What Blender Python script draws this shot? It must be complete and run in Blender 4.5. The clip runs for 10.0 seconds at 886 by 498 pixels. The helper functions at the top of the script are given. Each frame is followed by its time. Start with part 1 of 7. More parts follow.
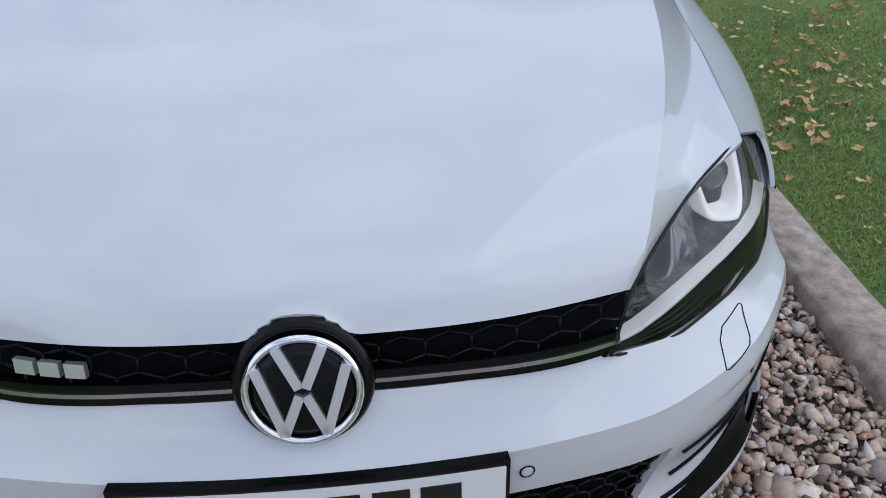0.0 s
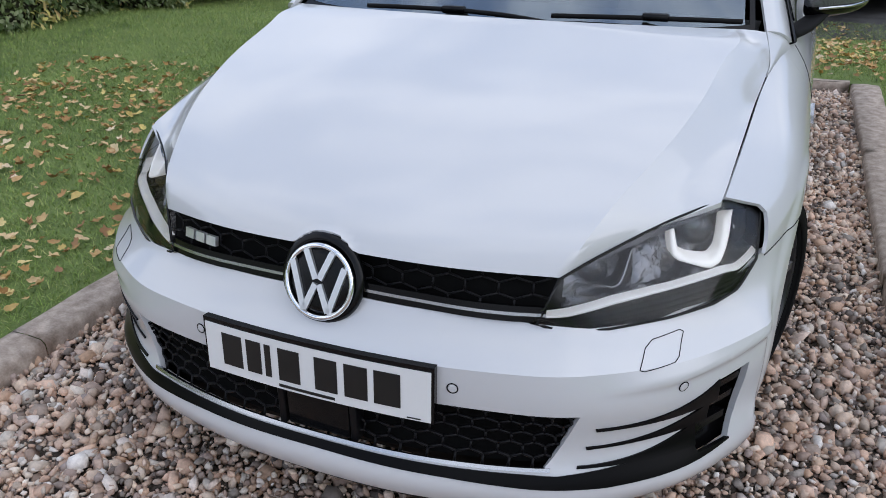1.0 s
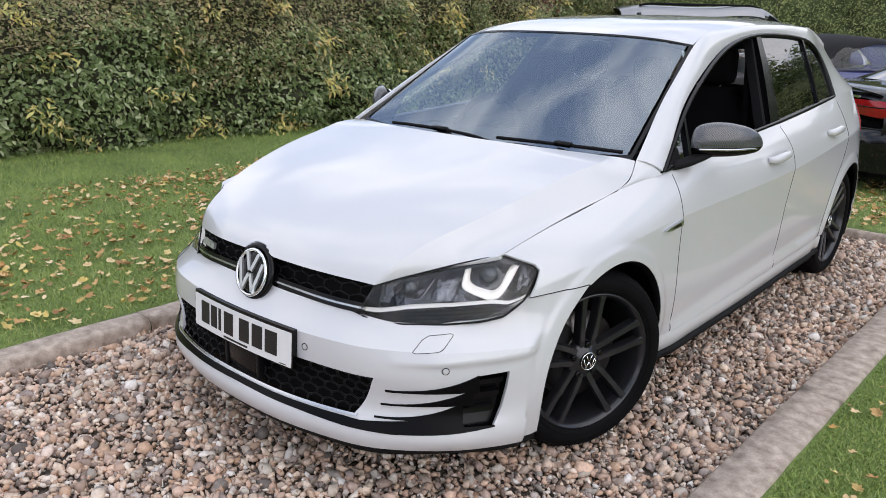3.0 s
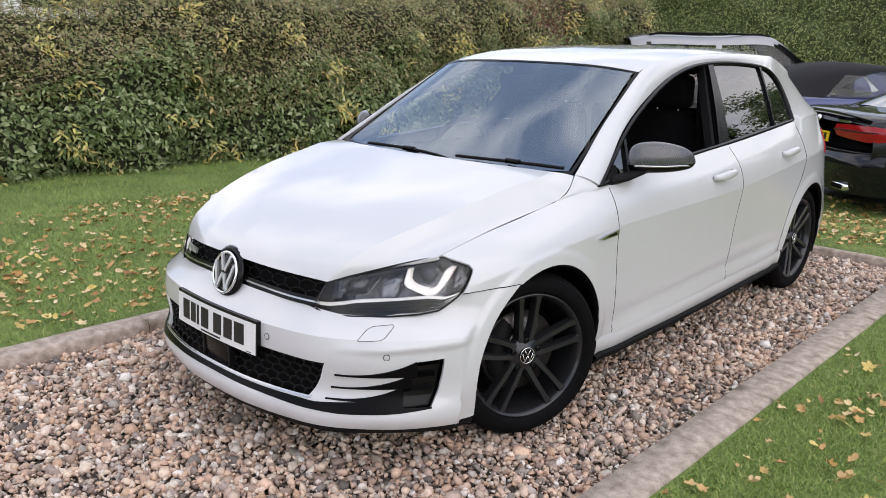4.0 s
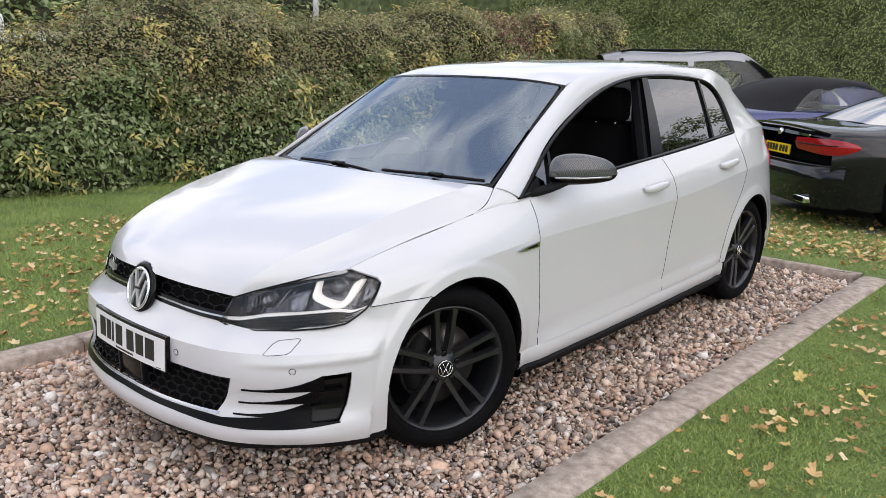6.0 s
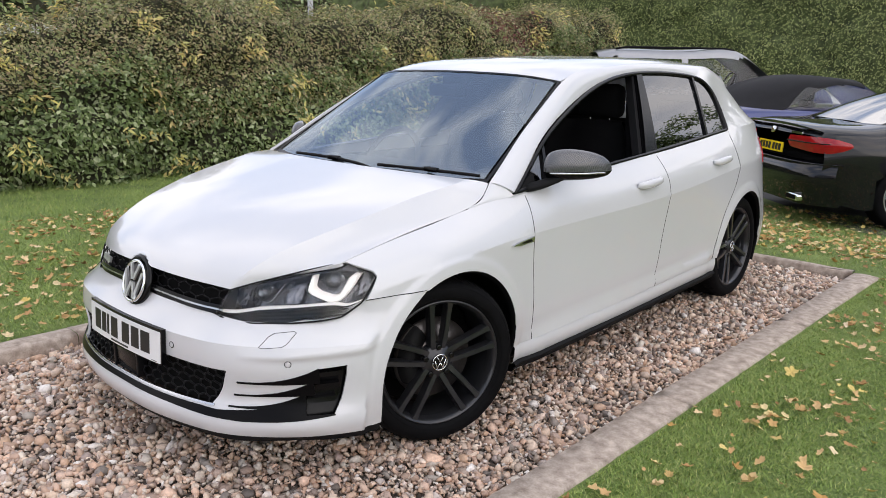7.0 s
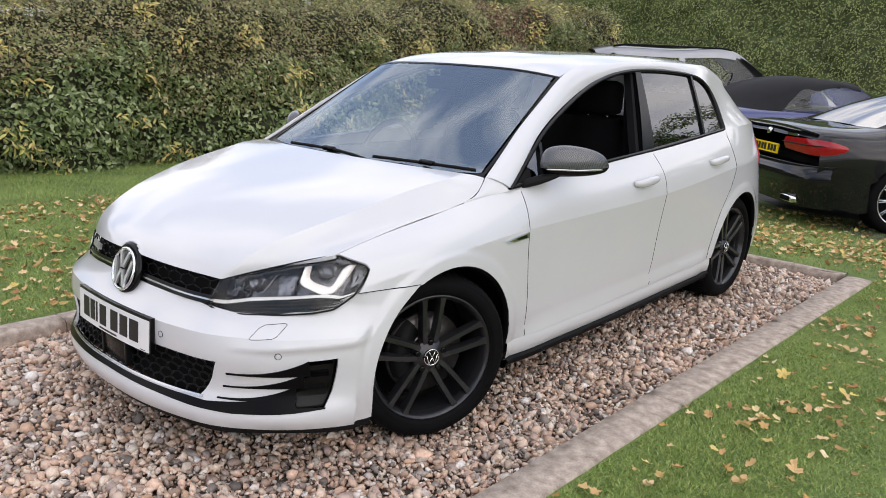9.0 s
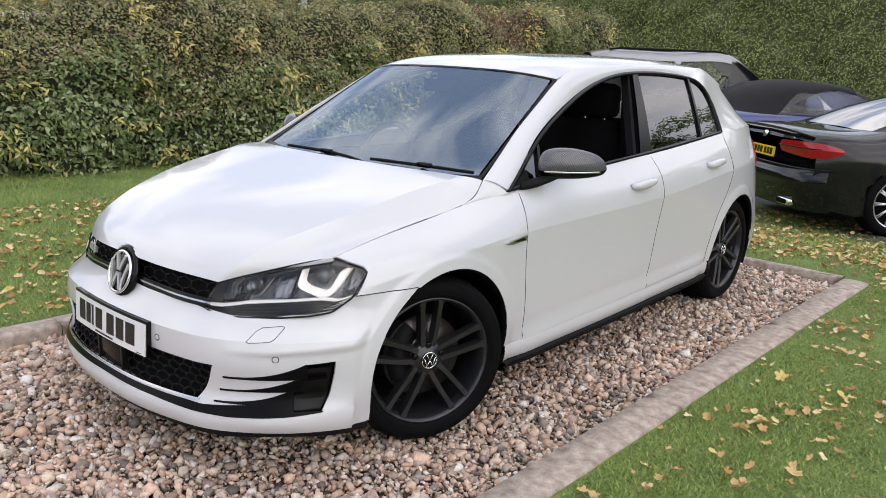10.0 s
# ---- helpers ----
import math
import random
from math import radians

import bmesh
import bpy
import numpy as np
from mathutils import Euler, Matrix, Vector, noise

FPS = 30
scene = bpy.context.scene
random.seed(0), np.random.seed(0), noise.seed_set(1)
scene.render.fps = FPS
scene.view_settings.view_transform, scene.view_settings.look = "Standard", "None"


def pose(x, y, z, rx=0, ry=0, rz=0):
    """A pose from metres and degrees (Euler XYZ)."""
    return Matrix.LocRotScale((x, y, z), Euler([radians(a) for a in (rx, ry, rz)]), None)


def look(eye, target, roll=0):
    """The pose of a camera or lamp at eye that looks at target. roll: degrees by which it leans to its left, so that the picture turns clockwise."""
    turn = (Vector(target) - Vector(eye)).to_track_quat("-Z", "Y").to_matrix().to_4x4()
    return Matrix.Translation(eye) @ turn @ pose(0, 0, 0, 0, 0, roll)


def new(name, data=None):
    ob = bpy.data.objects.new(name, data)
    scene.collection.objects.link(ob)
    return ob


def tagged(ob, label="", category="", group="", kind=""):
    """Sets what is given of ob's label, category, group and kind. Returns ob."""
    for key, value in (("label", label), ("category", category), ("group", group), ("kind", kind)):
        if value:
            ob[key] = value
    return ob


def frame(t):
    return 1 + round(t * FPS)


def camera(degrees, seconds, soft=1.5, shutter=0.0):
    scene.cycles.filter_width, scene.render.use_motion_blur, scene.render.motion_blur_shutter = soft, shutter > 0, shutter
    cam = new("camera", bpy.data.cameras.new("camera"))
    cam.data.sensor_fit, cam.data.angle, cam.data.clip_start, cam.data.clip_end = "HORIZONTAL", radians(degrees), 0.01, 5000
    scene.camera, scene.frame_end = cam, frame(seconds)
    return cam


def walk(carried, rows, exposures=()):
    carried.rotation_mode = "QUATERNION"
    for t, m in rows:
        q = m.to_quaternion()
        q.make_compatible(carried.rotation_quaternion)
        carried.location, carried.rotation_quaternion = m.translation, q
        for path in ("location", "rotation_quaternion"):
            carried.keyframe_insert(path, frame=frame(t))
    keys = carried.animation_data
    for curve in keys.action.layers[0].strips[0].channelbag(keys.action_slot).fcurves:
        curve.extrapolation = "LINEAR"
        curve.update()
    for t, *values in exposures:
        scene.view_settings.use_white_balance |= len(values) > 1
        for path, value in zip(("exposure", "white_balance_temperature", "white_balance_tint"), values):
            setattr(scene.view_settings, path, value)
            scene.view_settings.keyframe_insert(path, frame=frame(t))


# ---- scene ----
cam = camera(58.6, 10.0, soft=0.8)
PATH = [
    (0, (0.116, -1.522, 1.329), (0.26, 0.122, 0.199), -0.7),
    (0.5, (0.433, -1.738, 1.321), (-0.012, -0.066, 0.318), -1.4),
    (1, (0.757, -1.939, 1.354), (0.056, -0.288, 0.469), -0.8),
    (1.5, (1.108, -2.021, 1.412), (0.198, -0.42, 0.631), -0.5),
    (2, (1.435, -2.122, 1.412), (0.377, -0.577, 0.71), 0.3),
    (2.5, (1.729, -2.172, 1.433), (0.548, -0.687, 0.8), 1.0),
    (2.7, (1.853, -2.164, 1.418), (0.634, -0.698, 0.811), 1.2),
    (4, (2.442, -2.222, 1.433), (1.113, -0.817, 0.924), 1.1),
    (4.5, (2.572, -2.122, 1.422), (1.233, -0.718, 0.937), 0.9),
    (5, (2.637, -2.05, 1.414), (1.299, -0.638, 0.947), 0.7),
    (5.5, (2.643, -2.028, 1.417), (1.315, -0.606, 0.957), 0.5),
    (7, (2.65, -2.047, 1.412), (1.341, -0.61, 0.94), 1.0),
    (7.5, (2.645, -2.05, 1.407), (1.337, -0.615, 0.925), 1.4),
    (8, (2.637, -2.044, 1.402), (1.333, -0.607, 0.916), 1.8),
    (8.5, (2.634, -2.034, 1.405), (1.336, -0.593, 0.918), 2.2),
    (9, (2.628, -2.032, 1.408), (1.336, -0.585, 0.921), 2.4),
    (9.5, (2.618, -2.033, 1.405), (1.33, -0.581, 0.922), 2.5),
    (10, (2.619, -2.03, 1.402), (1.332, -0.575, 0.924), 2.4),
]
EXPOSURE = [(0.0, -0.45, 6000, 10), (1.0, -0.27, 6250, 11), (1.5, -0.22, 6300, 11), (2.7, -0.02, 6620, 12), (4.5, 0.1, 6900, 14), (10.0, 0.1, 6950, 14)]
walk(cam, [(t, look(eye, target, roll)) for t, eye, target, roll in PATH], EXPOSURE)

# ---- world and light: broken overcast sky, weak wide sun ----
SUN_ELEV, SUN_AZ = 36.0, 98.0
world = bpy.data.worlds.new("world")
scene.world = world
world.use_nodes = True
wt = world.node_tree
wt.nodes.clear()
w_out = wt.nodes.new("ShaderNodeOutputWorld")
w_bg = wt.nodes.new("ShaderNodeBackground")
w_sky = wt.nodes.new("ShaderNodeTexSky")
w_sky.sky_type, w_sky.sun_disc = "NISHITA", False
w_sky.sun_elevation, w_sky.sun_rotation = radians(SUN_ELEV), radians(SUN_AZ)
w_co = wt.nodes.new("ShaderNodeTexCoord")
w_map = wt.nodes.new("ShaderNodeMapping")
w_map.inputs["Scale"].default_value = (1.0, 1.0, 2.6)
w_no = wt.nodes.new("ShaderNodeTexNoise")
w_no.inputs["Scale"].default_value, w_no.inputs["Detail"].default_value, w_no.inputs["Roughness"].default_value = 2.3, 7.0, 0.55
w_ramp = wt.nodes.new("ShaderNodeValToRGB")
w_ramp.color_ramp.elements[0].position, w_ramp.color_ramp.elements[1].position = 0.42, 0.61
w_ramp.color_ramp.elements[0].color = (0, 0, 0, 1)
w_ramp.color_ramp.elements[1].color = (1, 1, 1, 1)
w_mix = wt.nodes.new("ShaderNodeMix")
w_mix.data_type = "RGBA"
w_mix.inputs["B"].default_value = (10.4, 10.7, 11.4, 1)
w_tint = wt.nodes.new("ShaderNodeMix")
w_tint.data_type = "RGBA"
w_tint.inputs["Factor"].default_value = 0.7
w_tint.inputs["B"].default_value = (4.9, 6.1, 8.6, 1)
wt.links.new(w_co.outputs["Generated"], w_map.inputs["Vector"])
wt.links.new(w_map.outputs["Vector"], w_no.inputs["Vector"])
wt.links.new(w_no.outputs["Fac"], w_ramp.inputs["Fac"])
wt.links.new(w_sky.outputs["Color"], w_tint.inputs["A"])
wt.links.new(w_tint.outputs["Result"], w_mix.inputs["A"])
wt.links.new(w_ramp.outputs["Color"], w_mix.inputs["Factor"])
wt.links.new(w_mix.outputs["Result"], w_bg.inputs["Color"])
w_bg.inputs["Strength"].default_value = 0.14
wt.links.new(w_bg.outputs["Background"], w_out.inputs["Surface"])
sun = new("sun", bpy.data.lights.new("sun", "SUN"))
sun.data.energy, sun.data.angle, sun.data.color = 0.85, radians(70), (1.0, 0.95, 0.88)
_a, _e = radians(SUN_AZ), radians(SUN_ELEV)
sun.matrix_world = look((math.sin(_a) * math.cos(_e) * 30, math.cos(_a) * math.cos(_e) * 30, math.sin(_e) * 30), (0, 0, 0))


# ---- materials ----
def material(name, base, rough=0.5, metal=0.0, coat=0.0, var=0.12, scale=6.0, fine=120.0, bump=0.0, dist=0.002, spread=0.0, second=None, trans=0.0, ior=1.45, emit=0.0, vary=0.0, sheen=0.0):
    """A principled surface: base colour broken up at two scales, bump, and a random shift from piece to piece (vary)."""
    m = bpy.data.materials.new(name)
    m.use_nodes = True
    nt = m.node_tree
    p = nt.nodes["Principled BSDF"]
    p.inputs["Roughness"].default_value, p.inputs["Metallic"].default_value = rough, metal
    p.inputs["Coat Weight"].default_value, p.inputs["Coat Roughness"].default_value = coat, 0.03
    p.inputs["Transmission Weight"].default_value, p.inputs["IOR"].default_value = trans, ior
    p.inputs["Sheen Weight"].default_value = sheen
    co = nt.nodes.new("ShaderNodeTexCoord")
    big = nt.nodes.new("ShaderNodeTexNoise")
    big.inputs["Scale"].default_value, big.inputs["Detail"].default_value = scale, 5.0
    nt.links.new(co.outputs["Object"], big.inputs["Vector"])
    small = nt.nodes.new("ShaderNodeTexNoise")
    small.inputs["Scale"].default_value, small.inputs["Detail"].default_value = fine, 3.0
    nt.links.new(co.outputs["Object"], small.inputs["Vector"])
    mix = nt.nodes.new("ShaderNodeMix")
    mix.data_type = "RGBA"
    lo = [c * (1 - var) for c in base]
    hi = [min(1, c * (1 + var)) for c in (second or base)]
    mix.inputs["A"].default_value, mix.inputs["B"].default_value = (*lo, 1), (*hi, 1)
    ad = nt.nodes.new("ShaderNodeMath")
    ad.operation = "MULTIPLY_ADD"
    nt.links.new(small.outputs["Fac"], ad.inputs[0])
    ad.inputs[1].default_value = 0.35
    nt.links.new(big.outputs["Fac"], ad.inputs[2])
    rg = nt.nodes.new("ShaderNodeMapRange")
    rg.inputs["From Min"].default_value, rg.inputs["From Max"].default_value = 0.45, 0.9
    nt.links.new(ad.outputs["Value"], rg.inputs["Value"])
    nt.links.new(rg.outputs["Result"], mix.inputs["Factor"])
    last = mix.outputs["Result"]
    if vary:
        gi = nt.nodes.new("ShaderNodeNewGeometry")
        oi = nt.nodes.new("ShaderNodeObjectInfo")
        s = nt.nodes.new("ShaderNodeMath")
        s.operation = "ADD"
        nt.links.new(gi.outputs["Random Per Island"], s.inputs[0])
        nt.links.new(oi.outputs["Random"], s.inputs[1])
        fr = nt.nodes.new("ShaderNodeMath")
        fr.operation = "FRACT"
        nt.links.new(s.outputs["Value"], fr.inputs[0])
        mr = nt.nodes.new("ShaderNodeMapRange")
        mr.inputs["To Min"].default_value, mr.inputs["To Max"].default_value = 1 - vary, 1 + vary
        nt.links.new(fr.outputs["Value"], mr.inputs["Value"])
        hs = nt.nodes.new("ShaderNodeHueSaturation")
        nt.links.new(last, hs.inputs["Color"])
        nt.links.new(mr.outputs["Result"], hs.inputs["Value"])
        last = hs.outputs["Color"]
    nt.links.new(last, p.inputs["Base Color"])
    if spread:
        rr = nt.nodes.new("ShaderNodeMapRange")
        rr.inputs["To Min"].default_value, rr.inputs["To Max"].default_value = max(0.02, rough - spread), rough + spread
        nt.links.new(big.outputs["Fac"], rr.inputs["Value"])
        nt.links.new(rr.outputs["Result"], p.inputs["Roughness"])
    if bump:
        b = nt.nodes.new("ShaderNodeBump")
        b.inputs["Strength"].default_value, b.inputs["Distance"].default_value = bump, dist
        nt.links.new(ad.outputs["Value"], b.inputs["Height"])
        nt.links.new(b.outputs["Normal"], p.inputs["Normal"])
    if emit:
        p.inputs["Emission Color"].default_value, p.inputs["Emission Strength"].default_value = (1.0, 0.96, 0.9, 1), emit
    return m


def random_colours(m, colours, value=0.25):
    """Gives each piece or island one of the colours, in soft steps."""
    nt = m.node_tree
    p = nt.nodes["Principled BSDF"]
    gi = nt.nodes.new("ShaderNodeNewGeometry")
    oi = nt.nodes.new("ShaderNodeObjectInfo")
    s = nt.nodes.new("ShaderNodeMath")
    s.operation = "ADD"
    nt.links.new(gi.outputs["Random Per Island"], s.inputs[0])
    nt.links.new(oi.outputs["Random"], s.inputs[1])
    fr = nt.nodes.new("ShaderNodeMath")
    fr.operation = "FRACT"
    nt.links.new(s.outputs["Value"], fr.inputs[0])
    ramp = nt.nodes.new("ShaderNodeValToRGB")
    ramp.color_ramp.interpolation = "LINEAR"
    el = ramp.color_ramp.elements
    while len(el) < len(colours):
        el.new(0.5)
    for k, c in enumerate(colours):
        el[k].position = k / (len(colours) - 1)
        el[k].color = (*c, 1)
    nt.links.new(fr.outputs["Value"], ramp.inputs["Fac"])
    mul = nt.nodes.new("ShaderNodeMix")
    mul.data_type, mul.blend_type = "RGBA", "MULTIPLY"
    mul.inputs["Factor"].default_value = 1.0
    old = p.inputs["Base Color"].links[0].from_socket
    nt.links.new(old, mul.inputs["A"])
    nt.links.new(ramp.outputs["Color"], mul.inputs["B"])
    nt.links.new(mul.outputs["Result"], p.inputs["Base Color"])
    return m


def translucent(m, share=0.35):
    """Lets part of the light through a thin leaf."""
    nt = m.node_tree
    p = nt.nodes["Principled BSDF"]
    tr = nt.nodes.new("ShaderNodeBsdfTranslucent")
    nt.links.new(p.inputs["Base Color"].links[0].from_socket, tr.inputs["Color"])
    mx = nt.nodes.new("ShaderNodeMixShader")
    mx.inputs["Fac"].default_value = share
    nt.links.new(p.outputs["BSDF"], mx.inputs[1])
    nt.links.new(tr.outputs["BSDF"], mx.inputs[2])
    nt.links.new(mx.outputs["Shader"], nt.nodes["Material Output"].inputs["Surface"])
    return m


PAINT = material("white_pearl_paint", (0.605, 0.61, 0.62), rough=0.32, coat=1.0, var=0.015, scale=3, fine=900)
PAINT.node_tree.nodes["Principled BSDF"].inputs["Coat IOR"].default_value = 1.62
BLACK_GLOSS = material("gloss_black_plastic", (0.003, 0.003, 0.0035), rough=0.2, coat=0.0, var=0.1)
BLACK_MATT = material("textured_black_plastic", (0.004, 0.004, 0.0045), rough=0.7, bump=0.15, dist=0.0006, fine=900, var=0.15)
# near-black that paints in the shade of openings, grooves and hollow backs
BLACK_DEEP = material("recess_shade_black", (0.004, 0.004, 0.004), rough=0.8)
MESH_BLACK = material("grille_mesh_black", (0.006, 0.006, 0.007), rough=0.3, var=0.1)
GAP = material("panel_gap_dark", (0.01, 0.01, 0.011), rough=0.7)
CHROME = material("chrome", (0.86, 0.87, 0.88), rough=0.06, metal=1.0, var=0.02)
SATIN = material("satin_silver", (0.55, 0.56, 0.58), rough=0.25, metal=1.0, var=0.05)
RUBBER = material("tyre_rubber", (0.004, 0.004, 0.0045), rough=0.72, bump=0.25, dist=0.001, fine=300, var=0.3, scale=20)
WHEEL_GREY = material("anthracite_wheel_paint", (0.024, 0.025, 0.028), rough=0.3, coat=0.45, metal=0.35, var=0.08)
STEEL = material("brake_disc_steel", (0.16, 0.145, 0.135), rough=0.35, metal=0.9, var=0.25, scale=25)
PLATE_WHITE = material("plate_white", (0.78, 0.78, 0.77), rough=0.25, var=0.02)
PLATE_YELLOW = material("plate_yellow", (0.80, 0.55, 0.02), rough=0.25, var=0.02)
INK = material("plate_black_print", (0.01, 0.01, 0.01), rough=0.4)
CLOTH = material("dark_seat_cloth", (0.010, 0.010, 0.011), rough=0.95, bump=0.4, dist=0.002, fine=500)
INTERIOR = material("dark_cabin_plastic", (0.010, 0.010, 0.011), rough=0.7, bump=0.1, fine=600)
RED_LAMP = material("red_tail_lamp", (0.34, 0.005, 0.010), rough=0.12, coat=0.4, var=0.15, scale=14)
DRL = material("daylight_tube", (0.95, 0.95, 0.93), rough=0.3, emit=0.3, var=0.01)
LIGHT_STRIP = material("white_light_guide", (0.85, 0.86, 0.87), rough=0.2, coat=0.6, var=0.02, emit=0.22)
BADGE_METAL = material("brushed_badge_metal", (0.82, 0.83, 0.84), rough=0.3, metal=0.85, var=0.06)
TRIM_BLACK = material("satin_black_trim", (0.003, 0.003, 0.0035), rough=0.28, var=0.1)
SMOKED_CHROME = material("smoked_chrome", (0.055, 0.056, 0.06), rough=0.12, metal=1.0, var=0.3, scale=30)
FACETS = material("faceted_lamp_chrome", (0.17, 0.173, 0.185), rough=0.14, metal=1.0, var=0.5, scale=24, fine=55, bump=0.8, dist=0.02)
SATIN_DARK = material("dark_satin_chrome", (0.22, 0.225, 0.235), rough=0.22, metal=1.0, var=0.08)
REFLECTOR = material("lamp_reflector", (0.75, 0.76, 0.78), rough=0.12, metal=1.0)


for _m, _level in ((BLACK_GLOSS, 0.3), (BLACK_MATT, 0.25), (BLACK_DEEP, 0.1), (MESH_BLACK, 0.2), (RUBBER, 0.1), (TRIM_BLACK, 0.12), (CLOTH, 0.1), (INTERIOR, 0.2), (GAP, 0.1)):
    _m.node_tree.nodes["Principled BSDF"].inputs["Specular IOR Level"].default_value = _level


def glass(name, tint, rough=0.0, ior=1.5, gloss=(1, 1, 1)):
    m = bpy.data.materials.new(name)
    m.use_nodes = True
    nt = m.node_tree
    nt.nodes.clear()
    out = nt.nodes.new("ShaderNodeOutputMaterial")
    tr = nt.nodes.new("ShaderNodeBsdfTransparent")
    tr.inputs["Color"].default_value = (*tint, 1)
    gl = nt.nodes.new("ShaderNodeBsdfGlossy")
    gl.inputs["Roughness"].default_value, gl.inputs["Color"].default_value = rough, (*gloss, 1)
    fz = nt.nodes.new("ShaderNodeFresnel")
    fz.inputs["IOR"].default_value = ior
    mx = nt.nodes.new("ShaderNodeMixShader")
    nt.links.new(fz.outputs["Fac"], mx.inputs["Fac"])
    nt.links.new(tr.outputs["BSDF"], mx.inputs[1])
    nt.links.new(gl.outputs["BSDF"], mx.inputs[2])
    nt.links.new(mx.outputs["Shader"], out.inputs["Surface"])
    return m


SCREEN_GLASS = glass("tinted_windscreen_glass", (0.74, 0.80, 0.82), ior=3.1, gloss=(0.76, 0.88, 1.0))
SIDE_GLASS = glass("dark_privacy_glass", (0.10, 0.11, 0.12), ior=2.35)
LAMP_GLASS = glass("clear_lamp_cover", (0.95, 0.955, 0.96), ior=1.42)
LENS_GLASS = glass("thick_lens_glass", (0.55, 0.57, 0.60), ior=1.7)
CLEAR_GLASS = glass("clear_car_glass", (0.84, 0.89, 0.88), ior=1.5)
SKY_GLASS = glass("sloping_rear_glass", (0.12, 0.13, 0.14), ior=7.5)


def carbon():
    m = material("carbon_fibre_weave", (0.06, 0.062, 0.068), rough=0.3, coat=1.0, var=0.05)
    nt = m.node_tree
    p = nt.nodes["Principled BSDF"]
    co = nt.nodes.new("ShaderNodeTexCoord")
    mp = nt.nodes.new("ShaderNodeMapping")
    mp.inputs["Rotation"].default_value = (0.3, 0.5, 0.785)
    ck = nt.nodes.new("ShaderNodeTexChecker")
    ck.inputs["Scale"].default_value = 300
    ck.inputs["Color1"].default_value, ck.inputs["Color2"].default_value = (0.11, 0.112, 0.12, 1), (0.025, 0.025, 0.028, 1)
    nt.links.new(co.outputs["Object"], mp.inputs["Vector"])
    nt.links.new(mp.outputs["Vector"], ck.inputs["Vector"])
    nt.links.new(ck.outputs["Color"], p.inputs["Base Color"])
    return m


CARBON = carbon()
GRAVEL = random_colours(material("washed_gravel", (1, 1, 1), rough=0.6, var=0.3, scale=90, fine=500, bump=0.5, dist=0.001),
                        [(0.58, 0.37, 0.24), (0.95, 0.75, 0.58), (0.15, 0.125, 0.11), (0.98, 0.87, 0.74), (0.66, 0.43, 0.29), (0.40, 0.33, 0.30), (0.93, 0.64, 0.47), (0.44, 0.33, 0.28), (0.98, 0.92, 0.85), (0.76, 0.50, 0.36), (0.30, 0.235, 0.20), (0.88, 0.68, 0.53), (0.56, 0.39, 0.29), (0.10, 0.085, 0.078), (0.96, 0.80, 0.65)])
BED = material("gravel_bed_earth", (0.06, 0.05, 0.04), rough=0.95, second=(0.10, 0.08, 0.065), var=0.3, scale=40, fine=200, bump=0.6, dist=0.01)
KERB = material("weathered_concrete", (0.31, 0.245, 0.195), rough=0.9, second=(0.46, 0.385, 0.325), var=0.2, scale=22, fine=140, bump=0.45, dist=0.004)
TURF = material("turf", (0.095, 0.15, 0.037), rough=0.9, second=(0.165, 0.22, 0.06), var=0.18, scale=2.2, fine=70, bump=0.8, dist=0.02)
BLADE = random_colours(material("grass_blade", (1, 1, 1), rough=0.5, var=0.12, scale=1.3, fine=30),
                       [(0.11, 0.19, 0.04), (0.27, 0.40, 0.085), (0.40, 0.50, 0.13), (0.16, 0.28, 0.055), (0.58, 0.60, 0.22), (0.08, 0.14, 0.03), (0.31, 0.44, 0.095)])
ASPHALT = material("asphalt", (0.045, 0.044, 0.044), rough=0.9, second=(0.075, 0.072, 0.07), var=0.25, scale=3, fine=200, bump=0.5, dist=0.004)
# pale so that this added, unseen ground bounces light upwards
BOUNCE_DRIVE = material("unseen_bounce_drive", (0.36, 0.34, 0.31), rough=0.9, second=(0.46, 0.44, 0.40), var=0.15, scale=2, fine=120, bump=0.5, dist=0.004)
DEAD_LEAF = random_colours(material("dry_leaf", (1, 1, 1), rough=0.7, var=0.25, scale=60, fine=300, bump=0.3, dist=0.001),
                           [(0.493, 0.258, 0.101), (0.694, 0.459, 0.202), (0.806, 0.594, 0.336), (0.560, 0.314, 0.090), (0.358, 0.190, 0.090), (0.784, 0.605, 0.190), (0.840, 0.672, 0.470)])
LAUREL = translucent(random_colours(material("laurel_leaf", (1, 1, 1), rough=0.42, var=0.22, scale=3, fine=60),
                     [(0.075, 0.120, 0.036), (0.23, 0.31, 0.105), (0.13, 0.195, 0.062), (0.45, 0.53, 0.235), (0.10, 0.155, 0.052), (0.30, 0.40, 0.145), (0.62, 0.67, 0.40), (0.11, 0.175, 0.056)]))
SHRUB = translucent(random_colours(material("shrub_leaf", (1, 1, 1), rough=0.45, var=0.25, scale=3, fine=60),
                    [(0.16, 0.20, 0.065), (0.53, 0.50, 0.23), (0.40, 0.27, 0.16), (0.27, 0.34, 0.115), (0.68, 0.57, 0.34), (0.28, 0.235, 0.125), (0.45, 0.51, 0.20), (0.09, 0.11, 0.045), (0.34, 0.40, 0.145)]))
GOLD = translucent(random_colours(material("yellowing_leaf", (1, 1, 1), rough=0.45, var=0.2, scale=3, fine=60),
                   [(0.92, 0.80, 0.26), (0.78, 0.74, 0.26), (0.92, 0.66, 0.30), (0.72, 0.72, 0.26)]))
